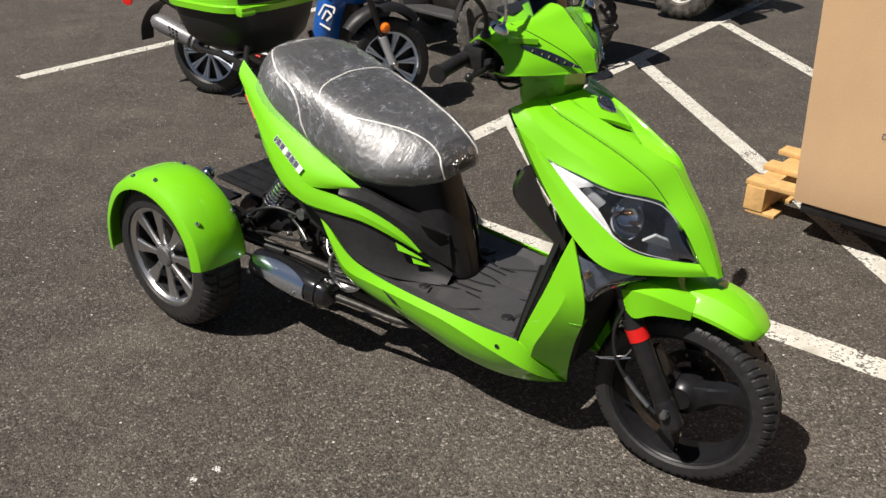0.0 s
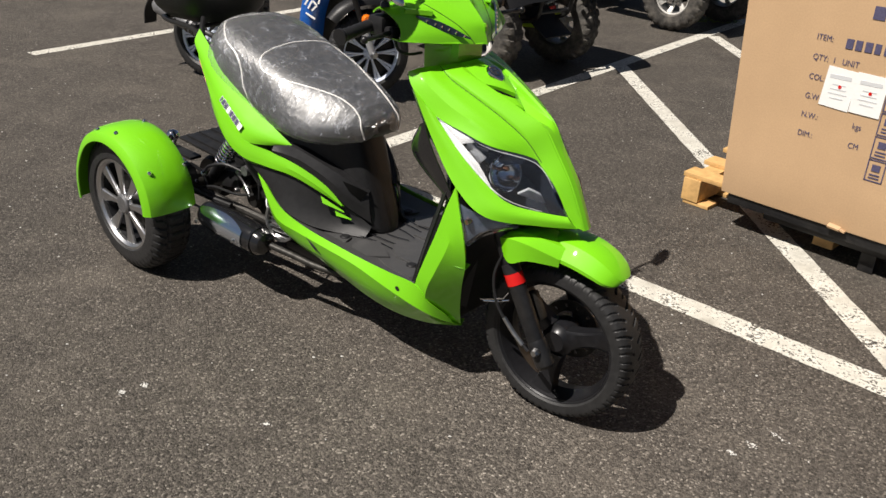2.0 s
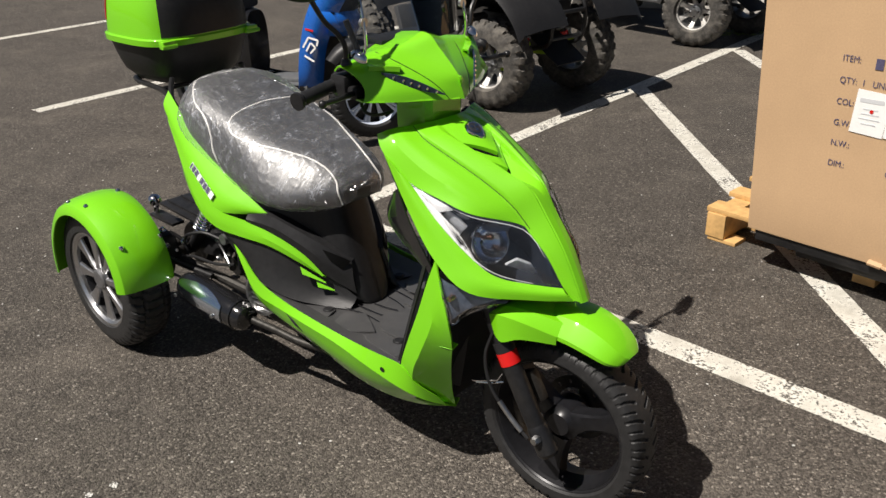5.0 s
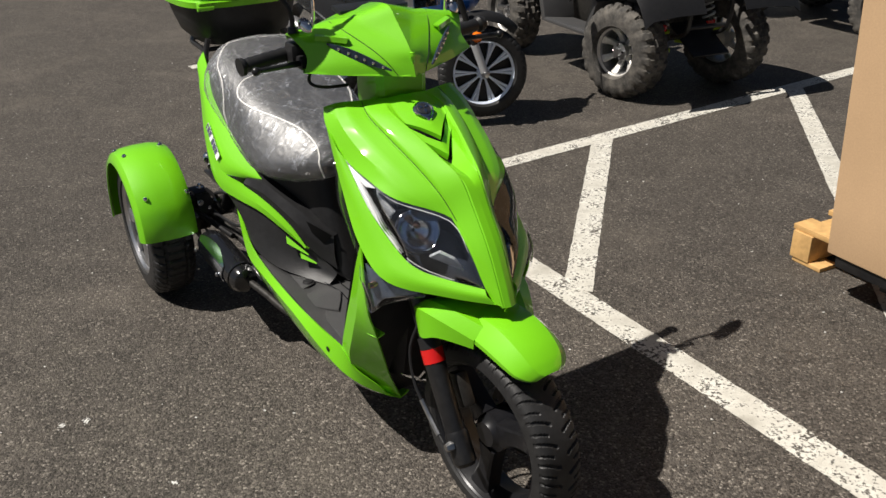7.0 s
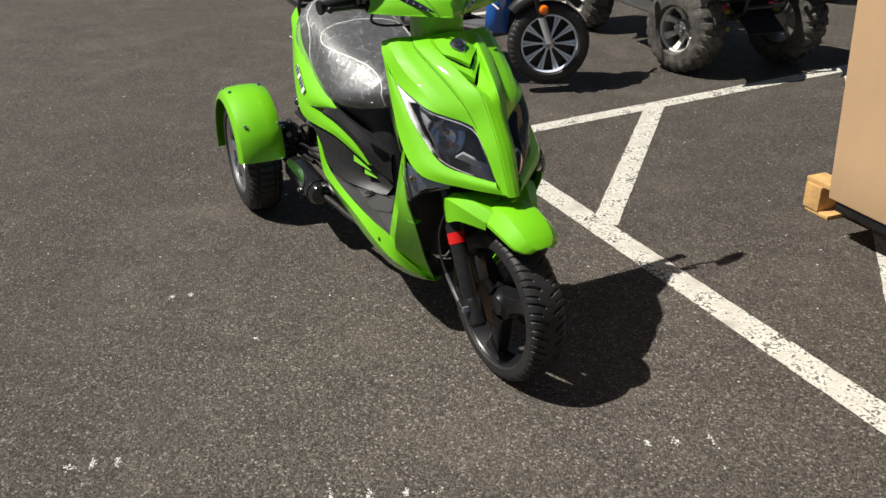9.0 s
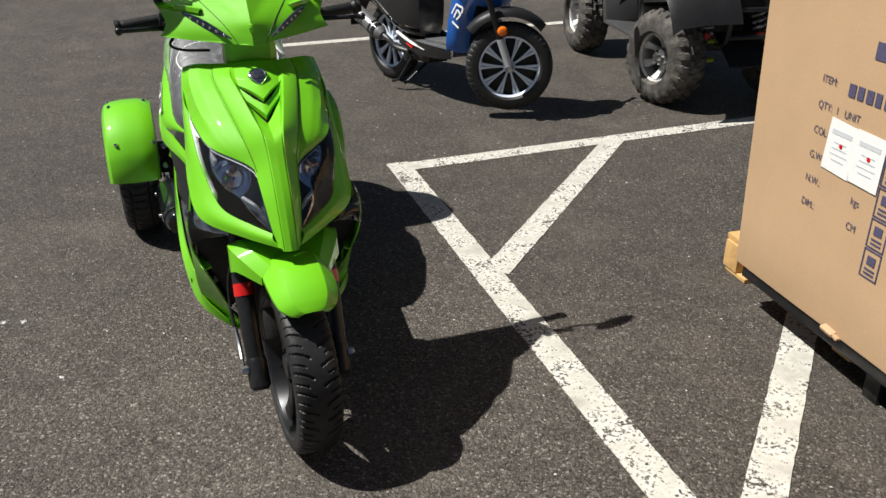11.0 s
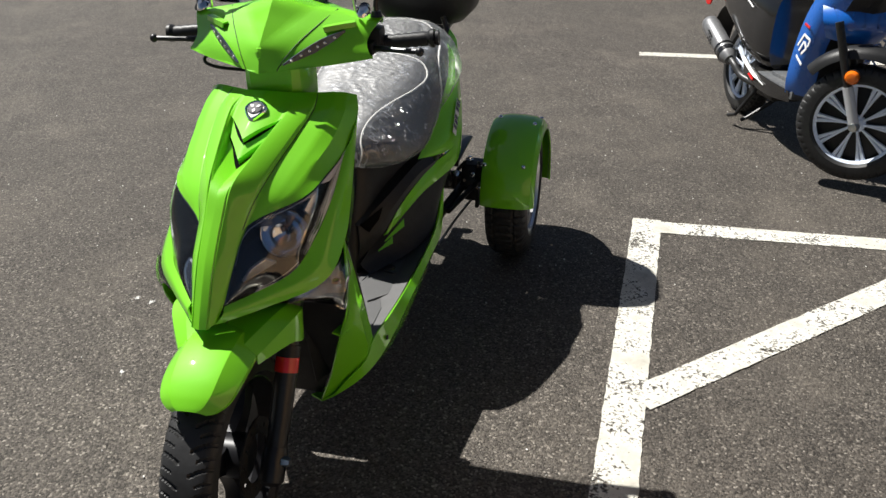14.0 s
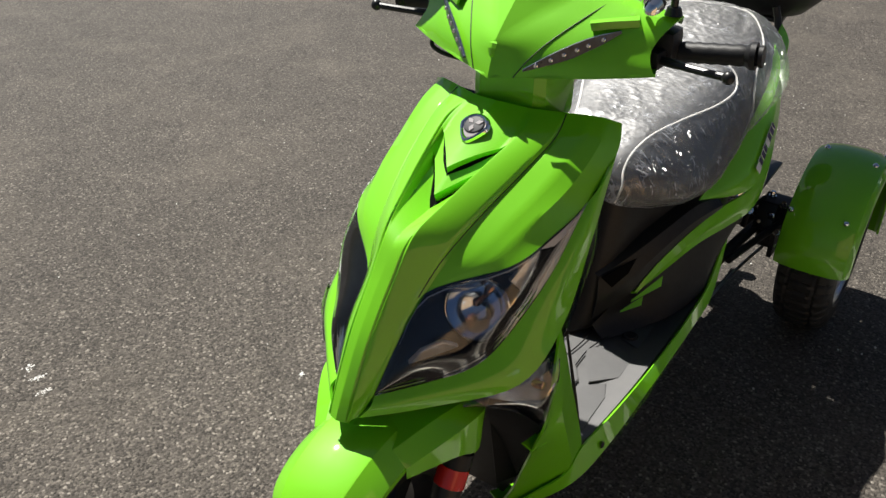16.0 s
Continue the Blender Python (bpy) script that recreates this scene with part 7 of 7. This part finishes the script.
for p, q in (((1.06, 0.20, 1.04), (1.10, 0.30, 1.20)), ((0.94, -0.20, 1.04), (0.96, -0.32, 1.20))):
    mr = part("mirror", tube([p, tuple(V(p).lerp(V(q), 0.5) + V((0.02, 0, 0.02))), q], 0.006, 8, 4), BLACK_STEEL, moped, "black mirror on a stalk")
    bm = bmesh.new()
    bmesh.ops.create_uvsphere(bm, u_segments=20, v_segments=10, radius=1)
    for v in bm.verts:
        v.co = V((v.co.x * 0.032, v.co.y * 0.085, v.co.z * 0.058))
    part("mirror_head", bm, BLACK_PLASTIC, mr, at=Matrix.Translation(V(q) + V((0, 0.03 if q[1] > 0 else -0.03, 0.03))))


# ---------------------------------------------------------------- quad bikes
def quad_bike(name, matrix, label, lime, rim_mat):
    q = thing(name, matrix, label, "quad bike", "quad bikes in the bays")
    R, Wd = 0.285, 0.22

    def wheel(x, y, steer):
        flip = 0 if y > 0 else 180
        w = part("wheel", rim_mesh(0.150, 0.16, 0.050, 0.010, 0.014), rim_mat, q, "dull silver cast wheel", at=Matrix.Translation((x, y, R)) @ turn_of(0, 23 * x, steer + flip).to_4x4())
        part("rim_barrel", barrel_mesh(0.152, 0.16), CAST, w)
        add_spokes(w, rim_mat, 0.150, 0.16, 7, 0.046, 0.050, 0.010, 0.0, 0.02, 0.014)
        bm = tyre_mesh(R, Wd, 0.158, 220, "knob", 22, 0.015)
        part("tyre", bm, DUSTY_RUBBER, w, "dusty knobbly off-road tyre", keep=True)
        part("hub", lathe([(0, 0.075), (0.022, 0.075), (0.026, 0.05), (0.05, 0.045), (0.055, 0.02), (0, 0.02)], 24, closed=False), STEEL, w, "steel hub")
        for k in range(4):
            a = k * math.pi / 2 + 0.4
            part("wheel_nut", lathe([(0, 0.062), (0.009, 0.062), (0.010, 0.04), (0, 0.04)], 6, closed=False), CHROME, w, at=Matrix.Translation((0.038 * math.cos(a), 0, 0.038 * math.sin(a))))

    for x, st in ((1.25, 15), (-0.20, 0)):
        for y in (0.38, -0.38):
            wheel(x, y, st)
    for s in (1, -1):
        for z, xo in ((0.24, 0.07), (0.35, 0.05)):
            arm = bmesh.new()
            add_tube(arm, [(1.25 + xo, 0.10 * s, z + 0.03), (1.26, 0.34 * s, z)], 0.014, 10)
            add_tube(arm, [(1.25 - xo * 2, 0.10 * s, z + 0.03), (1.24, 0.34 * s, z)], 0.014, 10)
            part("suspension_arm", arm, lime, q, "bright lime suspension arm")
        a, b = V((1.34, 0.185 * s, 0.37)), V((1.27, 0.125 * s, 0.76))
        sh = part("shock_absorber", tube([tuple(a), tuple(b)], 0.020, 12), BLACK_STEEL, q, "black coil shock with a red cap")
        d = (b - a).normalized()
        e1 = d.orthogonal().normalized()
        e2 = d.cross(e1)
        part("coil_spring", tube([a.lerp(b, 0.16 + 0.8 * k / 108) + (e1 * math.cos(2 * math.pi * k / 12) + e2 * math.sin(2 * math.pi * k / 12)) * 0.036 for k in range(109)], 0.0075, 8), SILVER_PAINT, sh, "pale coil spring")
        part("red_cap", tube([tuple(a.lerp(b, 0.06)), tuple(a.lerp(b, 0.15))], 0.032, 14), RED, sh)
        # foot well and mudguards
        fw_ = bmesh.new()
        add_box(fw_, (0.58, 0.24, 0.03), (0.62, 0.32 * s, 0.315), turn_of(6 * s, 0, 0), 0.012)
        add_box(fw_, (0.05, 0.24, 0.26), (0.94, 0.32 * s, 0.43), turn_of(0, 22, 0), 0.012)
        add_box(fw_, (0.05, 0.24, 0.24), (0.32, 0.32 * s, 0.43), turn_of(0, -20, 0), 0.012)
        part("foot_well", fw_, BLACK_MAT, q, "scuffed grey foot well")
        for cx in (1.25, -0.20):
            g = []
            for dg in (150, 128, 106, 84, 62, 40, 24):
                a_ = radians(dg)
                r_ = 0.47 if dg < 130 else 0.44
                g.append([V((cx + r_ * math.cos(a_), yy * s, 0.36 + r_ * math.sin(a_) - dz)) for yy, dz in ((0.14, 0.0), (0.34, 0.0), (0.50, 0.015), (0.55, 0.05))])
            bm = bmesh.new()
            add_grid(bm, list(zip(*[curve_points([r[j] for r in g], 3) for j in range(4)])))
            thicken(bm, 0.006)
            part("mudguard", bm, BLACK_PLASTIC, q, "black plastic mudguard")
    bm = bmesh.new()
    add_box(bm, (1.15, 0.30, 0.28), (0.62, 0, 0.42), None, 0.05)
    add_box(bm, (0.40, 0.34, 0.26), (0.62, 0, 0.66), None, 0.05)
    part("chassis", bm, DARK_METAL, q, "dark chassis and engine")
    part("seat", loft(smooth_sections([(-0.10, 0.10, 0.80, 0.90), (0.10, 0.15, 0.78, 0.93), (0.40, 0.15, 0.74, 0.87), (0.70, 0.12, 0.74, 0.86)], 3), 24, 3.0), VINYL, q, "black quad seat")
    part("front_body", loft(smooth_sections([(0.72, 0.14, 0.62, 0.88), (0.95, 0.20, 0.62, 0.93), (1.22, 0.22, 0.62, 0.84), (1.40, 0.16, 0.58, 0.72), (1.46, 0.10, 0.58, 0.66)], 3), 24, 3.4), BLACK_PLASTIC, q, "black front body")
    rk = bmesh.new()
    for yy in (-0.24, -0.12, 0, 0.12, 0.24):
        add_tube(rk, [(0.98, yy, 0.90), (1.38, yy, 0.87)], 0.009, 8)
    add_tube(rk, [(0.98, -0.28, 0.90), (0.98, 0.28, 0.90)], 0.010, 8)
    add_tube(rk, [(1.38, -0.28, 0.87), (1.38, 0.28, 0.87)], 0.010, 8)
    part("front_rack", rk, BLACK_STEEL, q, "black tubular front rack")
    bp = bmesh.new()
    for s in (1, -1):
        add_tube(bp, [(1.36, 0.12 * s, 0.36), (1.52, 0.14 * s, 0.42), (1.54, 0.15 * s, 0.62), (1.45, 0.15 * s, 0.70)], 0.014, 10, 4)
    add_tube(bp, [(1.54, 0.15, 0.60), (1.54, -0.15, 0.60)], 0.014, 10)
    add_tube(bp, [(1.52, 0.14, 0.44), (1.52, -0.14, 0.44)], 0.014, 10)
    part("front_bumper", bp, BLACK_STEEL, q, "black tubular bumper")
    part("skid_plate", box_mesh((0.30, 0.26, 0.012), (1.46, 0, 0.36), turn_of(0, 30, 0), 0.004), BLACK_PLASTIC, q)
    hb_ = bmesh.new()
    add_tube(hb_, [(0.78, 0.36, 1.06), (0.86, 0.14, 1.05), (0.88, 0, 1.0), (0.86, -0.14, 1.05), (0.78, -0.36, 1.06)], 0.012, 10, 4)
    part("handlebar", hb_, BLACK_PLASTIC, q, "black handlebar")
    return q


hd = -43.0
c, s_ = math.cos(radians(hd)), math.sin(radians(hd))
# right front wheel of the first quad stands at (0.12, 5.49)
QX, QY = 0.12 - (1.25 * c + 0.38 * s_), 5.49 - (1.25 * s_ - 0.38 * c)
quad_bike("quad_bike", pose(QX, QY, 0, 0, 0, hd), "black quad bike with lime suspension arms and dusty knobbly tyres", LIME_STEEL, QUAD_RIM)
quad_bike("quad_bike", pose(QX + 1.50, QY + 2.00, 0, 0, 0, hd), "black quad bike in the further parking bay, dusty tyres", BLACK_STEEL, QUAD_RIM)
